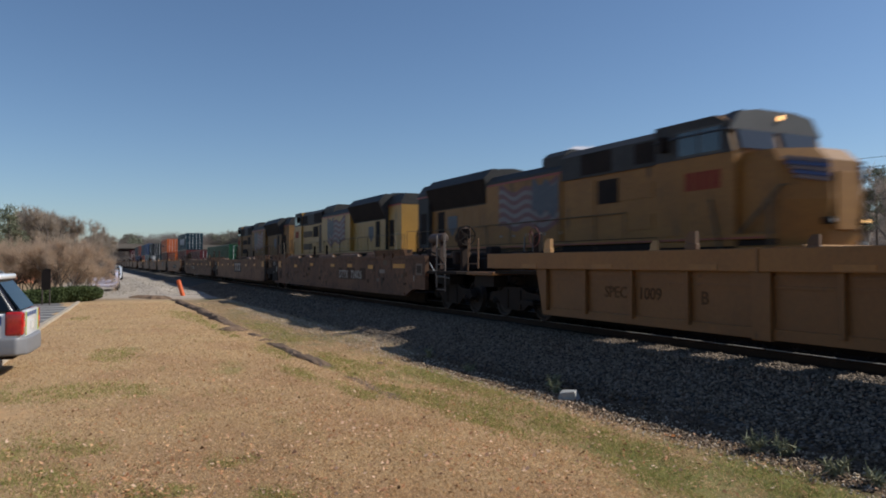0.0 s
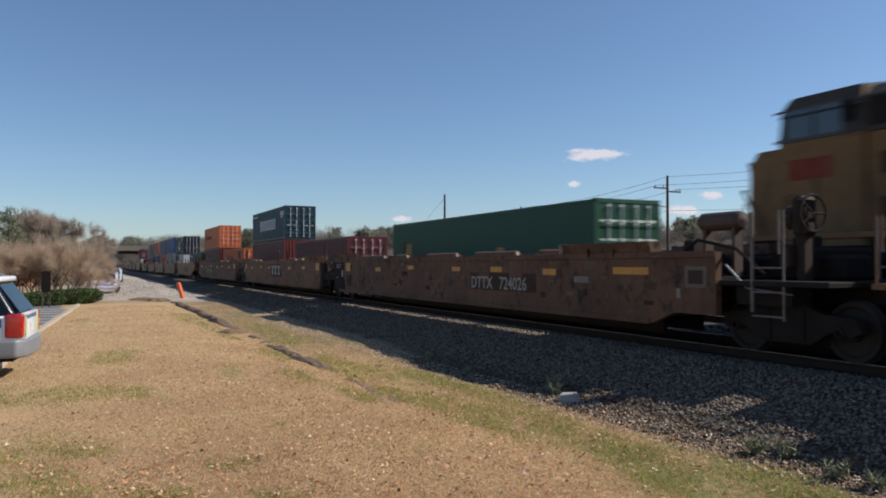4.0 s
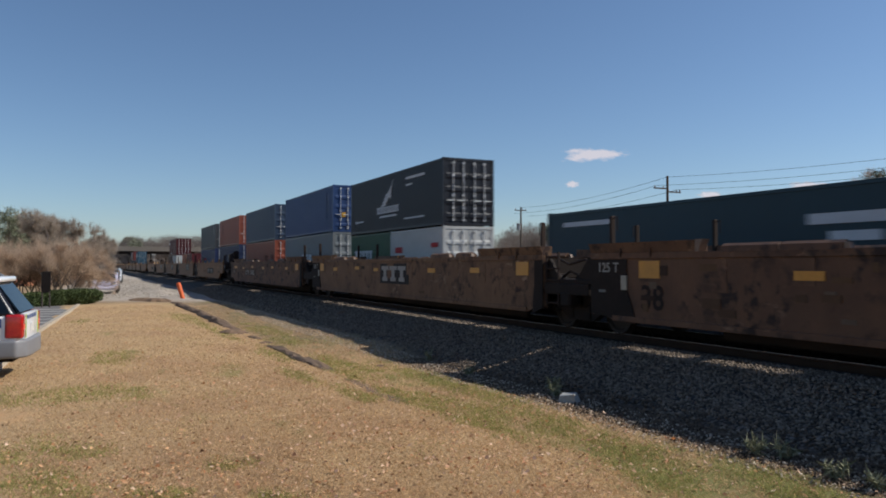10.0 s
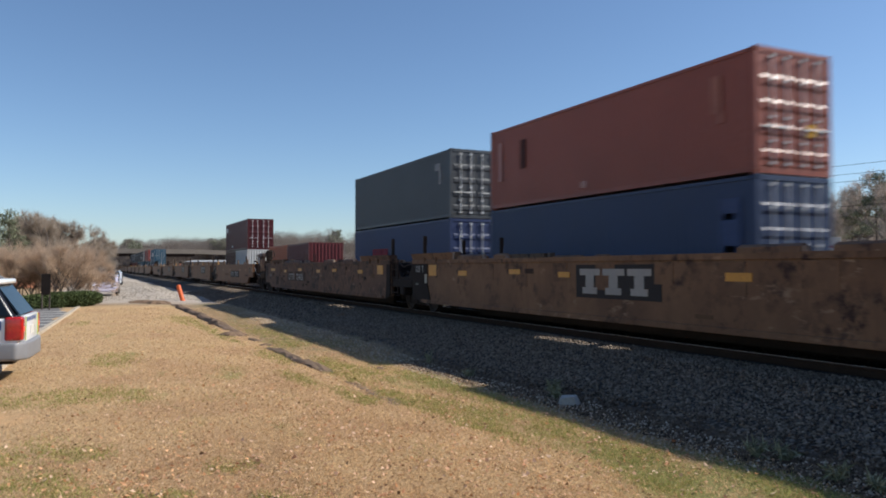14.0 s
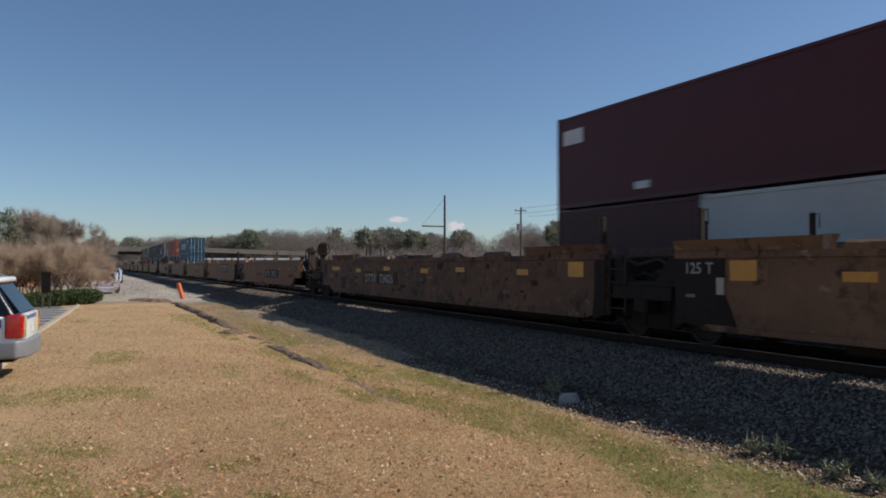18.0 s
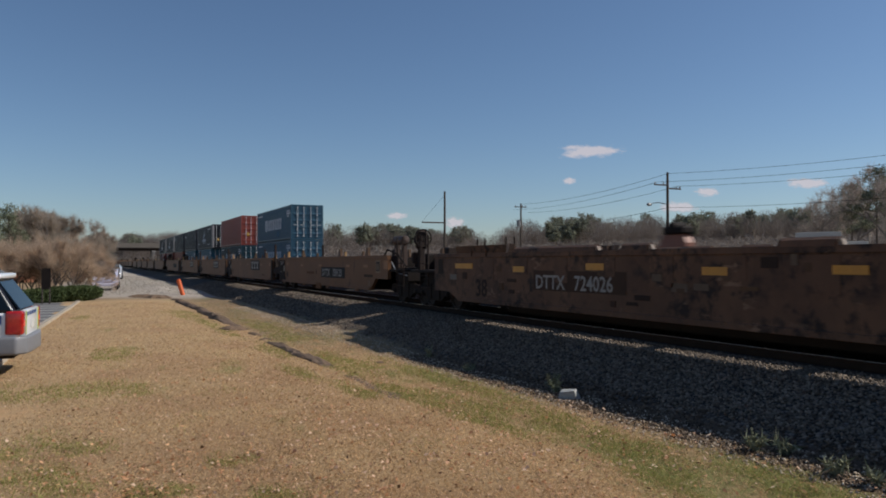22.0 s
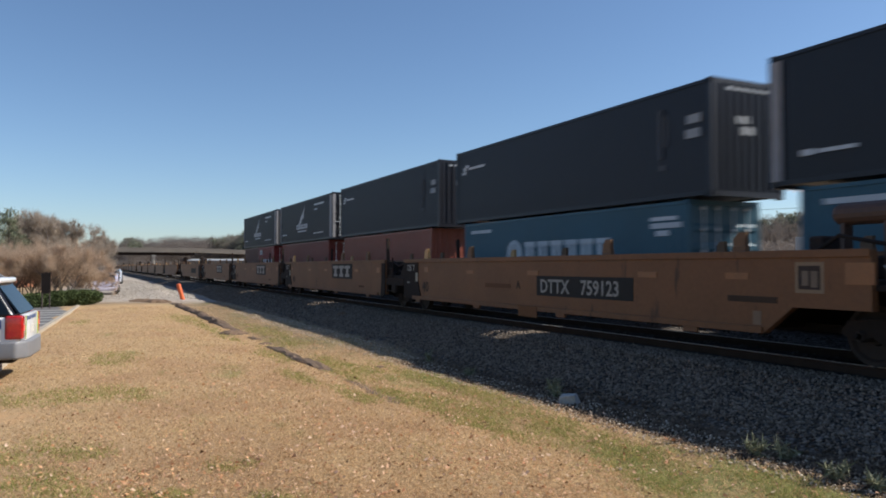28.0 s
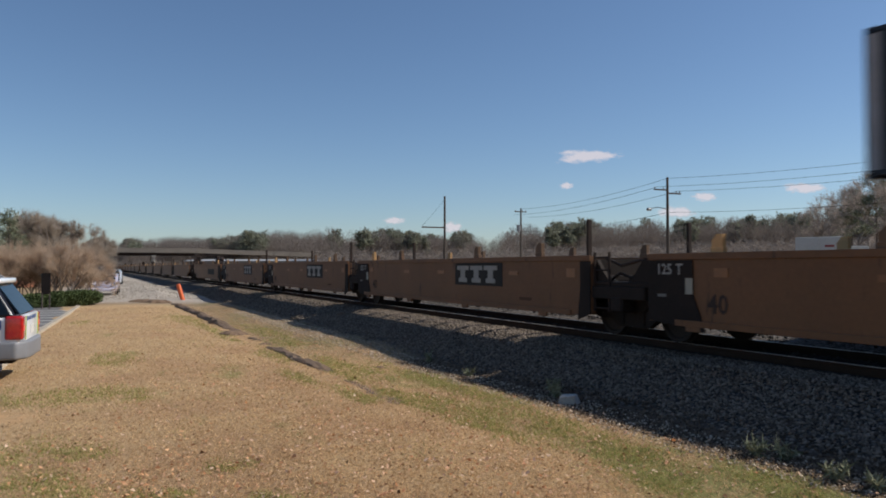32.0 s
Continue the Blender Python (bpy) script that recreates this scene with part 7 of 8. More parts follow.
M_TWIG = leafy("bare_twigs", (0.185, 0.152, 0.13), (0.27, 0.225, 0.192), thin=0.35)
M_FARTRUNK = leafy("hazy_trunks", (0.115, 0.095, 0.082), (0.19, 0.16, 0.14))
M_DARKTWIG = leafy("dark_twigs", (0.29, 0.235, 0.185), (0.54, 0.45, 0.36), thin=0.42)
M_REDTWIG = leafy("russet_twigs", (0.37, 0.27, 0.19), (0.70, 0.53, 0.385), thin=0.45)
# plants beyond the tracks: distance haze is mixed into these two paler colours
M_HAZETWIG = leafy("haze_paled_twigs", (0.29, 0.235, 0.20), (0.54, 0.455, 0.385), thin=0.35)
M_FARPINE = leafy("haze_paled_needles", (0.15, 0.155, 0.112), (0.30, 0.30, 0.215), thin=0.35)
M_PINE = leafy("pine_needles", (0.10, 0.112, 0.07), (0.24, 0.25, 0.16))
M_PALEBARK = surface("pale_bark", (0.22, 0.185, 0.155), (0.15, 0.125, 0.105), 18, 2, 0.9, 0.5)
M_HEDGE = leafy("hedge_leaves", (0.04, 0.06, 0.022), (0.13, 0.16, 0.06))
M_WEED = leafy("weed_leaves", (0.13, 0.135, 0.075), (0.34, 0.33, 0.21))
M_GRASS = leafy("grass_blades", (0.17, 0.185, 0.045), (0.50, 0.475, 0.165), thin=0.42)
M_STRAW = leafy("straw_blades", (0.40, 0.245, 0.117), (0.88, 0.62, 0.345), thin=0.42)
M_THATCH = leafy("brown_thatch", (0.20, 0.12, 0.058), (0.50, 0.31, 0.148), thin=0.4)
M_LEAF = leafy("fallen_leaves", (0.52, 0.22, 0.09), (0.9, 0.68, 0.50), thin=0.4)
M_DRIFT = leafy("drifted_leaves", (0.42, 0.17, 0.07), (0.95, 0.60, 0.34), thin=0.4)
M_LITTER = leafy("dark_litter", (0.16, 0.09, 0.05), (0.42, 0.23, 0.12), thin=0.2)
M_PEBBLE = leafy("tan_pebbles", (0.27, 0.20, 0.14), (0.68, 0.56, 0.43), 0.9)
M_STONES = leafy("ballast_stones", (0.078, 0.058, 0.042), (0.29, 0.228, 0.174), 0.9)
M_CLOD = leafy("soil_clods", (0.045, 0.031, 0.021), (0.22, 0.155, 0.105), 0.95)


class Cloud:
    """Loose triangles gathered with numpy into one mesh."""

    def __init__(self):
        self.v, self.f, self.n = [], [], 0

    def add(self, v, f):
        self.v.append(np.asarray(v, float).reshape(-1, 3))
        self.f.append(np.asarray(f, int).reshape(-1, 3) + self.n)
        self.n += len(self.v[-1])

    def slivers(self, p, d, width, rs):
        """A thin triangle from each point p along d."""
        p, d = np.asarray(p, float), np.asarray(d, float)
        k = len(p)
        side = np.cross(d, rs.normal(size=(k, 3)))
        side /= np.linalg.norm(side, axis=1, keepdims=True) + 1e-9
        w = np.broadcast_to(np.asarray(width, float).reshape(-1, 1), (k, 1))
        v = np.stack([p - side * w / 2, p + side * w / 2, p + d], 1).reshape(-1, 3)
        self.add(v, np.arange(3 * k).reshape(-1, 3))

    def mesh(self, name):
        v, f = np.concatenate(self.v), np.concatenate(self.f)
        me = bpy.data.meshes.new(name)
        me.vertices.add(len(v))
        me.vertices.foreach_set("co", v.ravel())
        me.loops.add(3 * len(f))
        me.loops.foreach_set("vertex_index", f.ravel())
        me.polygons.add(len(f))
        me.polygons.foreach_set("loop_start", np.arange(0, 3 * len(f), 3))
        me.update(calc_edges=True)
        return me


def limbs(rs, p, d, length, r, depth, out, spread=0.55, fork=3, lift=0.12, shrink=0.7):
    """Branching limbs as (from, to, radius, radius) segments."""
    q = p
    dd = d
    for k in range(2):
        nd = dd + rs.normal(scale=0.12, size=3)
        nd = nd / np.linalg.norm(nd)
        e = q + nd * length / 2
        out.append((q, e, r * (1 - 0.2 * k), r * (0.8 - 0.2 * k), depth))
        q, dd = e, nd
    if depth == 0:
        return
    for k in range(fork):
        nd = dd + rs.normal(scale=spread, size=3) + np.array((0, 0, lift))
        nd = nd / np.linalg.norm(nd)
        limbs(rs, q, nd, length * shrink * rs.uniform(0.8, 1.15), r * 0.58, depth - 1, out, spread, fork, lift, shrink)


def bare_tree_meshes(seed, height, stems=1, depth=4, fork=3, spread=0.55, twigs=14, twig_len=0.6, twig_w=0.02, r0=0.16, lean=0.1, low=1):
    rs = np.random.RandomState(seed)
    segs = []
    for k in range(stems):
        a = 2 * math.pi * k / stems + rs.uniform(0, 0.6)
        d = np.array((lean * math.cos(a), lean * math.sin(a), 1.0)) + rs.normal(scale=0.04, size=3)
        d /= np.linalg.norm(d)
        limbs(rs, np.array((0.12 * stems ** 0.5 * math.cos(a) * (stems > 1), 0.12 * stems ** 0.5 * math.sin(a) * (stems > 1), -0.3)), d, height * 0.32, r0, depth, segs, spread, fork)
    wood = Shape()
    tips = Cloud()
    P, D = [], []
    for p, q, ra, rb, lev in segs:
        if lev >= 1 or ra > 0.02:
            wood.tube(p, q, max(ra, 0.012), 5, max(rb, 0.008))
        else:
            P.append(p[None]), D.append((q - p)[None])
        if lev <= low:
            f = rs.uniform(size=(twigs, 1))
            pp = p + (q - p) * f
            dd = (q - p) / np.linalg.norm(q - p) * 0.6 + rs.normal(scale=0.55, size=(twigs, 3)) + np.array((0, 0, 0.25))
            dd = dd / np.linalg.norm(dd, axis=1, keepdims=True) * twig_len * rs.uniform(0.5, 1.3, size=(twigs, 1))
            P.append(pp), D.append(dd)
    tips.slivers(np.concatenate(P), np.concatenate(D), twig_w, rs)
    top = max(v[2] for v in wood.v)
    return wood.mesh("trunk"), tips.mesh("crown"), top


def pine_meshes(seed, height, clumps=46, r=0.16, width=0.30, low=0.45, needle=0.34, per=70):
    rs = np.random.RandomState(seed)
    wood = Shape().lathe((0, 0, -0.3), 2, [(0, r), (height * 0.5, r * 0.7), (height * 0.97, 0.03)], 7)
    c = Cloud()
    for k in range(clumps):
        f = low + (1 - low) * rs.uniform() ** 0.8
        z = height * f
        a = rs.uniform(0, 2 * math.pi)
        reach = height * width * (1.05 - f) ** 0.6 * rs.uniform(0.35, 1.0)
        cx, cy = reach * math.cos(a), reach * math.sin(a)
        wood.tube((0, 0, z - 0.25 * reach), (cx, cy, z), 0.045, 4, 0.015)
        p = np.array((cx, cy, z)) + rs.normal(size=(per, 3)) * np.array((0.11, 0.11, 0.055)) * height * 0.42 * (0.6 + 0.5 * rs.uniform())
        d = rs.normal(size=(per, 3)) + np.array((0, 0, 0.4))
        d = d / np.linalg.norm(d, axis=1, keepdims=True) * needle * rs.uniform(0.6, 1.3, size=(per, 1))
        c.slivers(p, d, needle * 0.4, rs)
    return wood.mesh("trunk"), c.mesh("crown"), height


def plant(name, meshes, bark, leaf, m, label, category="tree", group="", s=1.0):
    t = thing(name, label, category, m, group)
    t.scale = (s, s, s)
    part("trunk", meshes[0], bark, t)
    part("crown", meshes[1], leaf, t)
    return t


# crape myrtles and a bare tree behind the lot, with a clipped hedge
MYRTLE = [bare_tree_meshes(11 + k, 4.3, stems=7, depth=4, fork=3, spread=0.42, twigs=17, twig_len=0.5, twig_w=0.008, r0=0.045, lean=0.42, low=2) for k in range(2)]
for k, (u, d, s) in enumerate(((0.070, 44, 0.70), (0.096, 47, 0.46), (0.048, 46, 0.72), (0.084, 52, 0.72), (0.024, 46, 0.7), (0.0, 45, 0.72))):
    x, y = spot(u, d)
    plant("crape_myrtle", MYRTLE[k % 2], M_BARK, M_REDTWIG, pose(x, y, ground_z(x, y), 0, 0, 70 * k), "leafless russet crape myrtle with many stems behind a hedge", "shrub", "bare shrubs by the lot", s * 4.3 / MYRTLE[k % 2][2])
BARE = [bare_tree_meshes(31 + k, 9.0, depth=5, fork=3, spread=0.5, twigs=22, twig_len=0.75, twig_w=0.022, r0=0.2) for k in range(3)]
for k, (u, d, h) in enumerate(((0.064, 85, 7.0), (0.080, 92, 6.4), (0.03, 90, 5.6), (0.100, 120, 6.0), (0.045, 84, 5.8), (0.112, 160, 6.5), (0.072, 88, 6.8), (0.056, 96, 7.2))):
    x, y = spot(u, d)
    b_ = BARE[k % 3]
    plant("bare_tree", b_, M_BARK, M_DARKTWIG, pose(x, y, ground_z(x, y), 0, 0, 50 * k), "leafless brown winter tree behind the parking lot", "tree", "bare trees behind the lot", h / b_[2])
PINES = [pine_meshes(51 + k, 12.0, clumps=44, needle=0.3, per=90) for k in range(3)]
for k, (u, d, h) in enumerate(((0.010, 72, 6.9), (-0.012, 70, 6.4), (0.022, 92, 7.2))):
    x, y = spot(u, d)
    plant("pine_tree", PINES[k % 3], M_BARK, M_PINE, pose(x, y, ground_z(x, y), 0, 0, 80 * k), "dark green pine behind the parking lot", "tree", "pines", h / 12.0)
rs = np.random.RandomState(3)
for k in range(9):
    u = 0.036 + 0.0085 * k
    x, y = spot(u, 41.5 + 0.2 * k)
    c = Cloud()
    n = 2200
    p = rs.normal(size=(n, 3))
    p /= np.linalg.norm(p, axis=1, keepdims=True)
    p *= (0.62 + 0.45 * rs.uniform(size=(n, 1))) * np.array((0.62, 0.62, 0.40)) * (0.78 + 0.34 * rs.uniform())
    p[:, 2] = np.clip(p[:, 2], -0.42, 0.36) + 0.42
    d = p - np.array((0, 0, 0.4)) + rs.normal(scale=0.4, size=(n, 3))
    d = d / np.linalg.norm(d, axis=1, keepdims=True) * 0.09
    c.slivers(p, d, 0.06, rs)
    t = thing("hedge_shrub", "clipped dark green evergreen hedge shrub", "hedge", pose(x, y, ground_z(x, y) - 0.02), group="hedge by the lot")
    part("foliage", c.mesh("foliage"), M_HEDGE, t)
    part("stem", Shape().path([(0, 0, -0.1), (0.05, 0.02, 0.3), (0, 0.1, 0.55)], 0.03), M_BARK, t)

# the big bare tree and pine beyond the tracks
BIG = bare_tree_meshes(77, 11.0, depth=5, fork=3, spread=0.5, twigs=12, twig_len=0.7, twig_w=0.014, r0=0.18)
for u, d, h, rot in ((1.0, 78, 9.4, 0), (1.035, 74, 10.4, 90), (0.968, 92, 10.0, 140), (0.922, 98, 8.8, 40), (0.985, 100, 9.8, 200), (1.06, 84, 11.0, 20)):
    x, y = spot(u, d)
    plant("bare_tree", BIG, M_PALEBARK, M_HAZETWIG, pose(x, y, ground_z(x, y), 0, 0, rot), "tall leafless winter tree beyond the tracks", "tree", "bare trees beyond the tracks", h / BIG[2])
for u, d, h in ((0.962, 96, 9.6), (0.99, 86, 10.4)):
    x, y = spot(u, d)
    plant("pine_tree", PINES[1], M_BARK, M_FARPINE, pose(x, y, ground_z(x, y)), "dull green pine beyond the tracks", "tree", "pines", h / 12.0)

# far woods: skyline heights (metres above the eye) by bearing
SKYLINE = ((0.10, 0.022), (0.14, 0.038), (0.148, 0.043), (0.17, 0.039), (0.19, 0.043), (0.24, 0.042), (0.275, 0.049), (0.31, 0.053), (0.345, 0.049), (0.362, 0.054), (0.372, 0.057), (0.385, 0.049), (0.41, 0.055), (0.45, 0.054),
           (0.47, 0.050), (0.485, 0.046), (0.508, 0.047), (0.52, 0.057), (0.536, 0.040), (0.561, 0.052), (0.577, 0.055), (0.593, 0.063), (0.61, 0.057), (0.622, 0.064), (0.663, 0.065), (0.68, 0.068), (0.70, 0.063), (0.733, 0.067), (0.753, 0.060),
           (0.778, 0.069), (0.80, 0.071), (0.823, 0.068), (0.85, 0.073), (0.887, 0.071), (0.906, 0.077), (1.1, 0.085))
# stretches of the skyline where evergreens stand
EVERGREEN = ((0.142, 0.155), (0.235, 0.30), (0.362, 0.38), (0.405, 0.50), (0.512, 0.53), (0.615, 0.68), (0.725, 0.74), (0.762, 0.80), (0.83, 0.86), (0.88, 0.91), (0.95, 1.08))
rs = np.random.RandomState(8)


def woods(name, label, leaf, evergreen, count, seed):
    r = np.random.RandomState(seed)
    wood, crown = Cloud(), Cloud()
    for k in range(count):
        u = r.uniform(0.105, 1.1) if r.uniform() < 0.7 else r.uniform(0.14, 0.36)
        d = (360 if u < 0.36 else 230) * r.uniform(0.85, 1.25)
        a = lerp_rows(u, SKYLINE) * (r.uniform(0.72, 1.0) if not evergreen else r.uniform(0.82, 1.04))
        if evergreen and not (any(p < u < q for p, q in EVERGREEN)):
            continue
        x, y = spot(u, d)
        depth = d * math.cos(math.atan((u - 0.5) * 2 * math.tan(radians(30.7))))
        z0 = ground_z(x, y)
        top = CAM_Z + a * depth
        h = max(4.0, top - z0)
        w = h * r.uniform(0.22, 0.34)
        n = 1100 if not evergreen else 1100
        if evergreen:
            w = h * r.uniform(0.24, 0.36)
            q = r.normal(size=(14, 3))
            q /= np.linalg.norm(q, axis=1, keepdims=True)
            c = q * np.array((w * 0.62, w * 0.62, h * 0.24)) * r.uniform(0.4, 1.0, (14, 1)) + np.array((0, 0, h * 0.70))
            e = r.normal(size=(n, 3))
            e /= np.linalg.norm(e, axis=1, keepdims=True)
            p = c[r.randint(0, 14, n)] + e * r.uniform(0.3, 1.0, (n, 1)) * np.array((w * 0.34, w * 0.34, h * 0.075))
            p[:, 2] = np.minimum(p[:, 2], h)
            dd = r.normal(size=(n, 3)) * 0.32
            wd = 0.42
        else:
            p = r.normal(size=(n, 3))
            p /= np.linalg.norm(p, axis=1, keepdims=True)
            p *= r.uniform(size=(n, 1)) ** 0.45 * np.array((w, w, h * 0.43))
            p += np.array((0, 0, h * 0.55))
            dd = p * np.array((0.5, 0.5, 0.25)) + np.array((0, 0, 0.8)) + r.normal(size=(n, 3)) * 0.7
            dd = dd / np.linalg.norm(dd, axis=1, keepdims=True) * h * 0.065
            wd = 0.08
        crown.slivers(p + np.array((x, y, z0)), dd, wd, r)
        tp = np.array([[x, y, z0 - 0.5]] * 2)
        wood.slivers(tp, np.array([[r.normal() * 0.3, r.normal() * 0.3, h * 0.9]] * 2), 0.32, r)
        if not evergreen:
            q = np.array((x, y, z0 + h * 0.25)) + r.normal(size=(7, 3)) * np.array((0.2, 0.2, h * 0.06))
            e = r.normal(size=(7, 3)) * np.array((w * 0.5, w * 0.5, 0.1)) + np.array((0, 0, h * 0.5))
            wood.slivers(q, e, 0.13, r)
    t = thing(name, label, "woods", kind="stuff")
    tagged(part("crowns", crown.mesh("crowns"), leaf, t), kind="stuff")
    tagged(part("trunks", wood.mesh("trunks"), M_FARTRUNK, t), kind="stuff")


woods("far_woods", "distant leafless brown woods along the skyline", M_TWIG, False, 720, 21)
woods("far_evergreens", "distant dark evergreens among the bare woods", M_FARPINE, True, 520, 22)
# brush at the foot of the woods
c = Cloud()
n = 80000
us = rs.uniform(0.105, 1.1, n)
ds = np.where(us < 0.36, 330.0, 170.0) * rs.uniform(0.8, 1.1, n)
pts = []
for u, d in zip(us, ds):
    x, y = spot(u, d)
    pts.append((x, y, ground_z(x, y) + rs.uniform(0, 5.2) * rs.uniform(0.4, 1)))
c.slivers(np.array(pts), rs.normal(size=(n, 3)) * np.array((0.9, 0.9, 0.5)) + np.array((0, 0, 0.3)), 0.15, rs)
solid("far_brush", c.mesh("far_brush"), M_TWIG, "brown winter brush below the far woods", "brush", kind="stuff")

# ---- small stuff on the ground ----
def stones(n, xr, yr, size, seed, foot=False):
    r = np.random.RandomState(seed)
    base = np.array([(1, 0, 0), (-1, 0, 0), (0, 1, 0), (0, -1, 0), (0, 0, 1), (0, 0, -1)], float)
    tri = np.array([(0, 2, 4), (2, 1, 4), (1, 3, 4), (3, 0, 4), (2, 0, 5), (1, 2, 5), (3, 1, 5), (0, 3, 5)])
    x, y = r.uniform(*xr, n), r.uniform(*yr, n)
    if foot:
        ok = np.array([b + 0.35 * noise.noise((a * 1.4, b * 0.6, 3.0)) > q for a, b, q in zip(x, y, r.uniform(6.65, 7.1, n))])
        x, y = x[ok], y[ok]
        n = len(x)
    z = np.array([ground_z(a, b) for a, b in zip(x, y)])
    s = size * r.uniform(0.55, 1.5, (n, 1, 1))
    v = base[None] * r.uniform(0.55, 1.2, (n, 6, 1)) + r.normal(scale=0.22, size=(n, 6, 3))
    q = r.uniform(0, 2 * math.pi, n)
    co, si = np.cos(q)[:, None], np.sin(q)[:, None]
    vx, vy = v[..., 0] * co - v[..., 1] * si, v[..., 0] * si + v[..., 1] * co
    v = np.stack([vx, vy, v[..., 2] * 0.8], -1) * s
    v += np.stack([x, y, z + 0.008], -1)[:, None, :]
    f = tri[None] + 6 * np.arange(n)[:, None, None]
    c = Cloud()
    c.add(v.reshape(-1, 3), f.reshape(-1, 3))
    return c


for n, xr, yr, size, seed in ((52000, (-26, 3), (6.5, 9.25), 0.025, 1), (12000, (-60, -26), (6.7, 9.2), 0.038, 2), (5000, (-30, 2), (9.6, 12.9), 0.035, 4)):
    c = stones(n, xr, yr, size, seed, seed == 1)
    # the stones under the near train are coloured dark for its shade
    solid("ballast", c.mesh("ballast"), M_STONES if seed != 4 else leafy("shade_dark_stones", (0.015, 0.013, 0.011), (0.07, 0.06, 0.05), 0.9), "loose grey crushed-stone ballast", "ballast", kind="stuff")
c = stones(6500, (-15, 3), (5.95, 7.0), 0.02, 5)
solid("soil_clods", c.mesh("soil_clods"), M_CLOD, "dark soil clods along the foot of the ballast", "soil", kind="stuff")
c = stones(9000, (-34, 3), (5.75, 6.6), 0.015, 3)
solid("pebbles", c.mesh("pebbles"), M_PEBBLE, "tan pebbles and soil crumbs along the foot of the ballast", "pebbles", kind="stuff")
c = stones(9000, (-95, -48), (-1.0, 6.8), 0.036, 6)
solid("gravel_bank", c.mesh("gravel_bank"), leafy("pale_gravel", (0.22, 0.19, 0.155), (0.52, 0.46, 0.385), 0.9), "pale loose gravel on the bank", "gravel", kind="stuff")


def lawn_points(n, seed):
    """Random places on the lawn, denser close to the camera."""
    r = np.random.RandomState(seed)
    n = n * 3 // 2
    d = 5.0 * np.sqrt(np.exp(r.uniform(size=n) * math.log(1 + (40 / 5.0) ** 2)) - 1)
    wide = r.uniform(size=n) < 0.22
    a = radians(YAW) - np.where(wide, r.uniform(-math.pi, math.pi, n), np.radians(np.clip(r.normal(scale=24, size=n), -90, 90)))
    x, y = -d * np.sin(a), d * np.cos(a)
    ok = (y < np.where(x > -16, 6.05, 6.45) + 0.2 * r.normal(size=n)) & (y > np.interp(-x, [-a for a, b in EDGE], [b for a, b in EDGE]) + 0.2) & (x > -41 + 0.8 * r.normal(size=n))
    return x[ok], y[ok], r


def litter(name, count, seed, lo, hi, material, label, drift=None):
    """Curled leaves lying in loose drifts on the lawn."""
    x, y, r = lawn_points(count, seed)
    keep = np.array([noise.noise((a * 0.7, b * 0.9, seed)) + 0.5 * noise.noise((a * 2.3, b * 2.3, seed)) > w for a, b, w in zip(x, y, r.uniform(-0.7, 0.5, len(x)))])
    x, y = x[keep], y[keep]
    if drift:
        near = np.exp(-((x - drift[0]) / drift[2]) ** 2 - ((y - drift[1]) / drift[3]) ** 2) > r.uniform(size=len(x))
        x, y = x[near], y[near]
    z = np.array([ground_z(a, b) for a, b in zip(x, y)]) + 0.015
    k = len(x)
    size = (lo + (hi - lo) * r.uniform(size=(k, 1, 1)) ** 2)
    q = r.uniform(0, 6.28, k)
    leaf = np.array([(-1, 0, 0), (0, -0.55, 0.12), (1, 0, 0.1), (0, 0.55, 0.12)], float)[None] * size
    tilt = r.normal(scale=0.6, size=(k, 4, 1)) * size
    vx = leaf[..., 0] * np.cos(q)[:, None] - leaf[..., 1] * np.sin(q)[:, None]
    vy = leaf[..., 0] * np.sin(q)[:, None] + leaf[..., 1] * np.cos(q)[:, None]
    v = np.stack([vx + x[:, None], vy + y[:, None], leaf[..., 2] + np.abs(tilt[..., 0]) + z[:, None]], -1)
    c = Cloud()
    c.add(v.reshape(-1, 3), (np.array([(0, 1, 2), (0, 2, 3)])[None] + 4 * np.arange(k)[:, None, None]).reshape(-1, 3))
    solid(name, c.mesh(name), material, label, "leaves", kind="stuff")


litter("fallen_leaves", 34000, 11, 0.006, 0.031, M_LEAF, "dry russet leaves scattered on the lawn")
litter("leaf_drift", 40000, 19, 0.008, 0.034, M_DRIFT, "bright orange-tan leaves drifted together on the lawn", (-6.6, -0.1, 2.2, 1.6))
litter("leaf_litter", 18000, 17, 0.006, 0.028, M_LITTER, "dark brown crumbled leaf litter in the lawn")

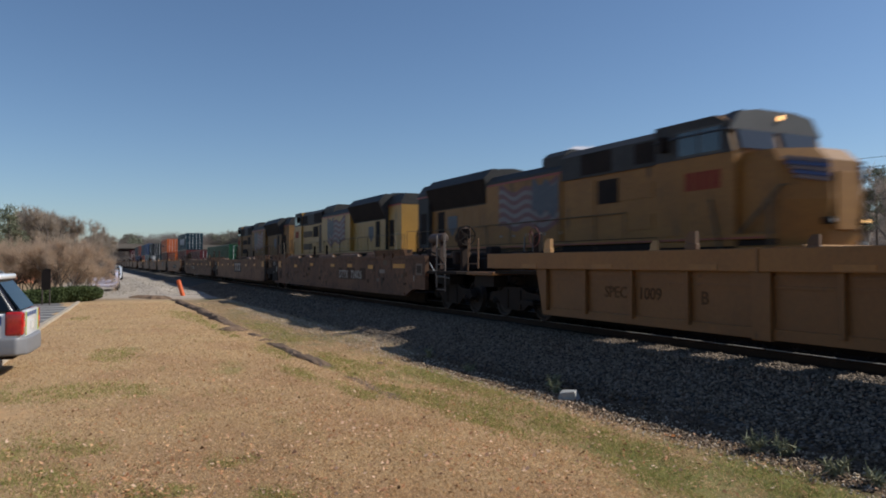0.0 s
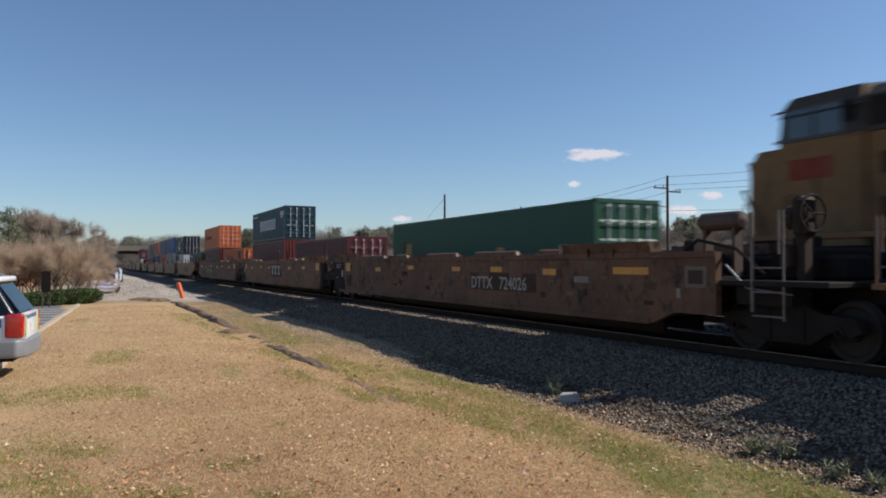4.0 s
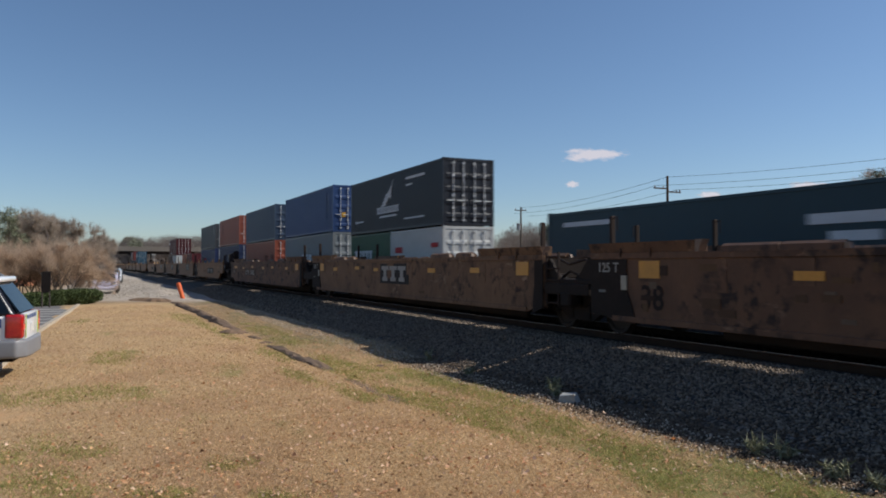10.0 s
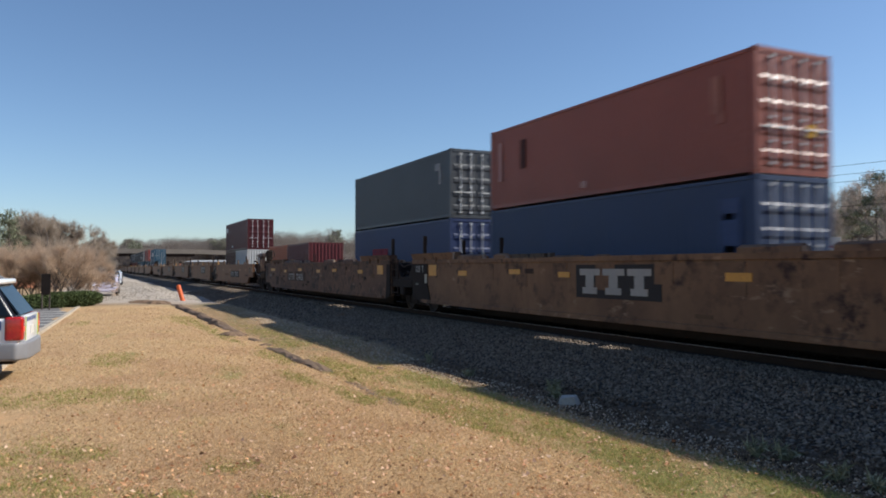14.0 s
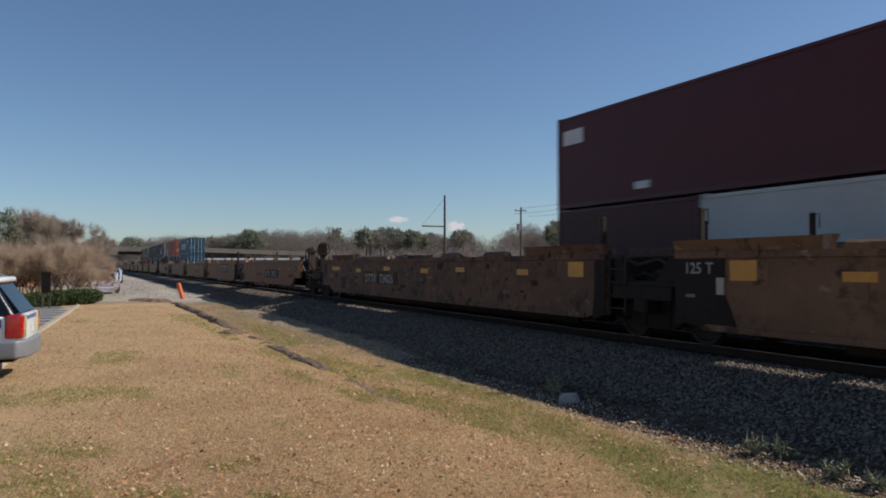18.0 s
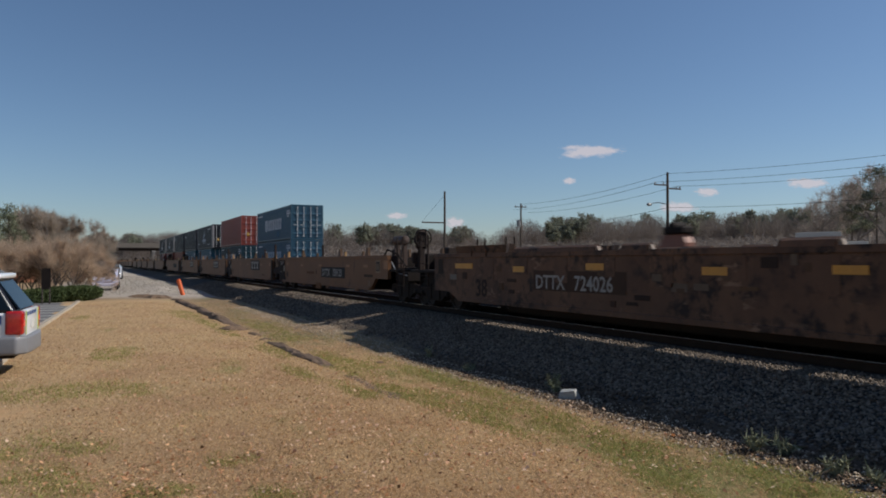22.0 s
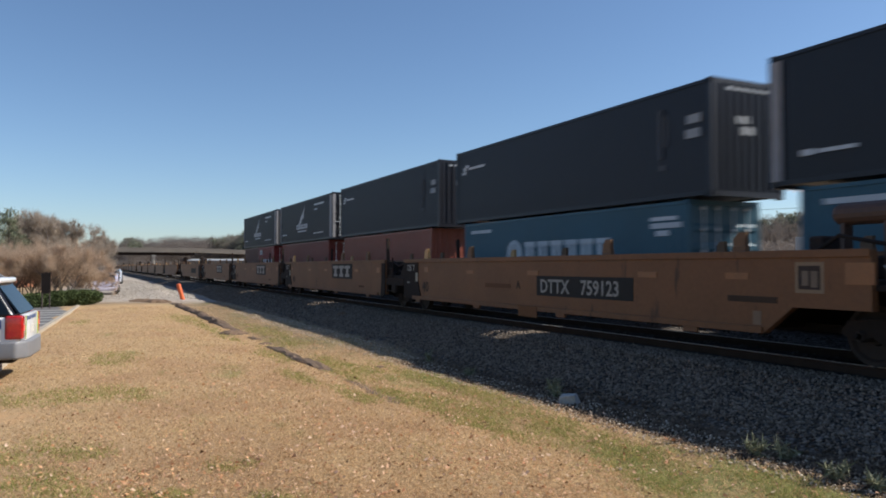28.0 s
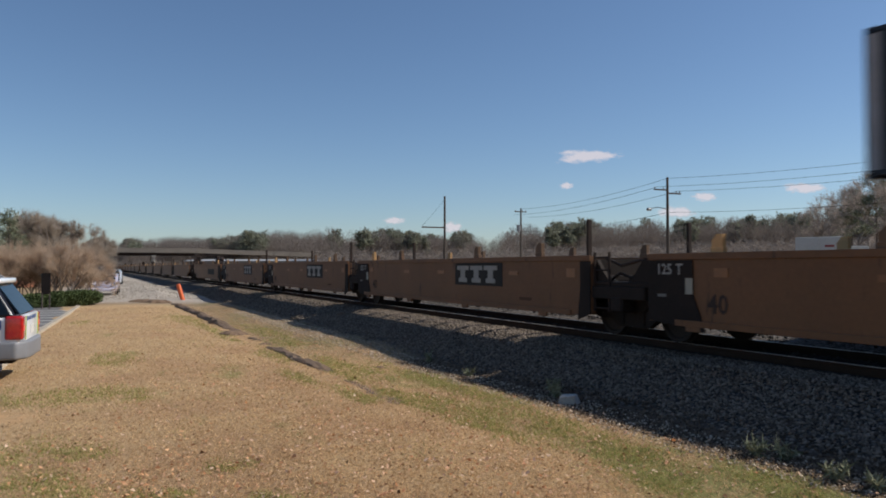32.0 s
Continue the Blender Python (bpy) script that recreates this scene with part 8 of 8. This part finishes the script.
PATCHES = ((-13.1, -1.1, 0.75, 0.6), (-12.9, -0.4, 0.7, 0.5), (-13.0, 0.1, 0.55, 0.4), (-12.6, 0.72, 0.5, 0.22), (-17.4, 0.45, 1.0, 0.4), (-9.0, -0.6, 0.5, 0.4), (-8.8, -0.05, 0.3, 0.25), (-7.3, -0.2, 0.25, 0.2), (-6.85, 0.65, 0.2, 0.15), (-7.7, 1.3, 0.25, 0.2),
           (-25.3, 3.5, 2.2, 0.25), (-17.0, 3.8, 1.3, 0.25), (-13.4, 3.45, 0.8, 0.2), (-14.6, 4.75, 1.6, 0.4), (-11.0, 4.4, 0.9, 0.25), (-10.1, 4.7, 0.9, 0.35), (-9.1, 4.95, 0.9, 0.35), (-8.0, 5.3, 0.9, 0.35), (-7.1, 5.3, 0.7, 0.35), (-6.4, 5.3, 0.7, 0.3), (-7.8, -0.44, 0.5, 0.3), (-7.33, -0.24, 0.4, 0.25), (-6.95, 0.38, 0.25, 0.12), (-29.7, 3.1, 2.4, 0.25), (-22.1, 3.6, 1.6, 0.2), (-13.4, 4.3, 0.9, 0.2), (-11.2, 3.8, 0.7, 0.2), (-8.45, 4.61, 0.8, 0.25), (-5.6, 4.95, 0.7, 0.25), (-29.6, -0.3, 0.9, 0.3), (-11.6, 5.6, 2.5, 0.3),
           (-24, 5.0, 2.5, 0.5), (-30, 3.4, 2.5, 0.4), (-20.5, 4.9, 1.5, 0.4), (-4.6, 5.6, 0.7, 0.25), (-6.2, 1.4, 0.3, 0.15))


def greenness(x, y):
    g = max(math.exp(-((x - a) / rx) ** 2 - ((y - b) / ry) ** 2) for a, b, rx, ry in PATCHES)
    return g * (0.7 + 0.9 * noise.noise((x * 2.1, y * 2.6, 5.0))) + 0.12 * noise.noise((x * 0.9, y * 1.3, 1.0))


for name, mat_, n, seed, h, lab in (("dry_grass", M_STRAW, 330000, 12, 0.036, "short straw-coloured dormant grass"), ("brown_thatch", M_THATCH, 90000, 14, 0.032, "dark brown thatch between the grass blades"), ("green_grass", M_GRASS, 620000, 13, 0.048, "patches of short green grass")):
    x, y, r = lawn_points(n, seed)
    bare = np.hypot(x + 11.3, y + 1.15) > r.uniform(0.35, 0.7, len(x))
    x, y = x[bare], y[bare]
    if name == "brown_thatch":
        keep = np.array([0.9 * noise.noise((a * 1.1, b * 1.5, 2.0)) + 0.8 * noise.noise((a * 4.1, b * 4.6, 6.0)) > q for a, b, q in zip(x, y, r.uniform(-0.5, 0.45, len(x)))])
        x, y = x[keep], y[keep]
    if name == "green_grass":
        keep = np.array([greenness(a, b) > 0.17 * q for a, b, q in zip(x, y, r.uniform(0.25, 2.9, len(x)))])
        x, y = x[keep], y[keep]
    z = np.array([ground_z(a, b) for a, b in zip(x, y)]) + 0.002
    d = r.normal(scale=1.0, size=(len(x), 3))
    d[:, 2] = (0.45 if name != "green_grass" else 0.7) + 0.3 * np.abs(d[:, 2])
    d = d / np.linalg.norm(d, axis=1, keepdims=True) * h * r.uniform(0.5, 1.5, (len(x), 1))
    c = Cloud()
    c.slivers(np.stack([x, y, z], -1), d, 0.0035 + 0.0004 * np.hypot(x, y), r)
    solid(name, c.mesh(name), mat_, lab, "grass", kind="stuff")

# weeds at the edge of the ballast
rs = np.random.RandomState(44)
for x, y, h in ((-14.6, 6.6, 0.27), (-9.8, 6.55, 0.26), (-9.5, 6.4, 0.18), (-5.55, 6.15, 0.16), (-5.3, 6.3, 0.13), (-4.6, 6.1, 0.16), (-4.2, 6.15, 0.13), (-12.4, 6.4, 0.14)):
    z = ground_z(x, y)
    t = thing("weed", "small leafy weed at the ballast edge", "weed", pose(x, y, z), group="weeds")
    c = Cloud()
    for k in range(6):
        a = rs.uniform(0, 6.28)
        tip = (0.1 * math.cos(a), 0.1 * math.sin(a), h * rs.uniform(0.6, 1.0))
        part("stem", Shape().tube((0, 0, -0.02), tip, 0.006, 4, 0.003), M_WEED, t)
        n = 26
        f = rs.uniform(0.15, 1.0, (n, 1))
        d = rs.normal(size=(n, 3)) * 0.05 + np.array((0, 0, 0.025))
        c.slivers(np.array(tip) * f, d, 0.022, rs)
    part("leaves", c.mesh("leaves"), M_WEED, t)

# ---- clouds ----
def vapour():
    """White vapour that thins out to nothing at the ragged rim; object space runs from -1 to 1 across the cloud."""
    m, n, l, b = nodes_of("cloud_vapour")
    co = n.new("ShaderNodeTexCoord").outputs["Object"]
    info = n.new("ShaderNodeObjectInfo")
    sh = n.new("ShaderNodeVectorMath")
    sh.operation = "MULTIPLY_ADD"
    sh.inputs[1].default_value = (9, 9, 9)
    l.new(info.outputs["Random"], sh.inputs[0])
    l.new(co, sh.inputs[2])
    puff = noise_node(n, l, sh.outputs[0], 1.7, 5, 0.6, (1.6, 1, 1.0))
    far = n.new("ShaderNodeVectorMath")
    far.operation = "LENGTH"
    l.new(co, far.inputs[0])
    rim = n.new("ShaderNodeMath")
    rim.operation = "MULTIPLY_ADD"
    rim.inputs[1].default_value, rim.inputs[2].default_value = -0.62, 0.5
    l.new(far.outputs["Value"], rim.inputs[0])
    add = n.new("ShaderNodeMath")
    l.new(rim.outputs[0], add.inputs[0])
    l.new(puff, add.inputs[1])
    r = ramp(n, ((0.44, (0, 0, 0)), (0.72, (0.85, 0.85, 0.85))))
    l.new(add.outputs[0], r.inputs[0])
    # the cloud's sunlit white is put in as its own glow
    glow = n.new("ShaderNodeEmission")
    glow.inputs["Color"].default_value = (0.80, 0.735, 0.765, 1)
    glow.inputs["Strength"].default_value = 0.9
    clear = n.new("ShaderNodeBsdfTransparent")
    mx = n.new("ShaderNodeMixShader")
    l.new(r.outputs[0], mx.inputs[0])
    l.new(clear.outputs[0], mx.inputs[1])
    l.new(glow.outputs[0], mx.inputs[2])
    l.new(mx.outputs[0], n["Material Output"].inputs["Surface"])
    n.remove(b)
    return m


M_CLOUD = vapour()
CLOUDS = []
for u, v, w, h in ((1056, 271, 132, 30), (1018, 324, 30, 14), (1440, 328, 84, 22), (1262, 344, 56, 18), (1212, 371, 80, 26), (712, 386, 48, 14), (815, 398, 44, 22)):
    D = 3200
    x, y = spot(u / 1568, D)
    k = D * math.cos(math.atan((u / 1568 - 0.5) * 2 * math.tan(radians(30.7)))) / 1320
    z = CAM_Z + (468 - v) * k
    veil = Shape()
    nx, nz = 20, 8
    veil.add([(-1 + 2 * i / nx, 0.25 * ((2 * i / nx - 1) ** 2 + (2 * q / nz - 1) ** 2), -1 + 2 * q / nz) for q in range(nz + 1) for i in range(nx + 1)],
             [(q * (nx + 1) + i, q * (nx + 1) + i + 1, (q + 1) * (nx + 1) + i + 1, (q + 1) * (nx + 1) + i) for q in range(nz) for i in range(nx)])
    ob = solid("cloud", veil, M_CLOUD, "small white fair-weather cloud low in the sky", "cloud", pose(x, y, z, 0, 0, YAW), group="clouds")
    ob.scale = (w * k / 2, h * k / 2, h * k / 2)
    CLOUDS.append((ob, k))


# ---- what moves ----
def motions():
    times = (-2, -1, 0, 16, 32, 33, 34)
    for things, v in ((NEAR, V_NEAR), (FAR, V_FAR)):
        for ob in things:
            base = ob.matrix_basis.copy()
            walk(ob, [(t, Matrix.Translation((v * t, 0, 0)) @ base) for t in times])
            # wheels of the slow train roll: one row each quarter second
            for o in ob.children_recursive:
                if things is NEAR and "spin" in o and -165 < base.translation.x < 12:
                    s = -1 if abs(base.to_euler().z) > 1 else 1
                    rest = o.matrix_basis.copy()
                    walk(o, [(k / 6, rest @ Matrix.Rotation(s * v * (k / 6) / 0.42, 4, "Y")) for k in range(-2, 195)])
    # clouds drift slowly towards the left of the sky
    a = radians(YAW)
    for ob, k in CLOUDS:
        base = ob.matrix_basis.copy()
        walk(ob, [(t, Matrix.Translation((-0.46 * k * t * math.cos(a), -0.46 * k * t * math.sin(a), 0)) @ base) for t in times])


motions()
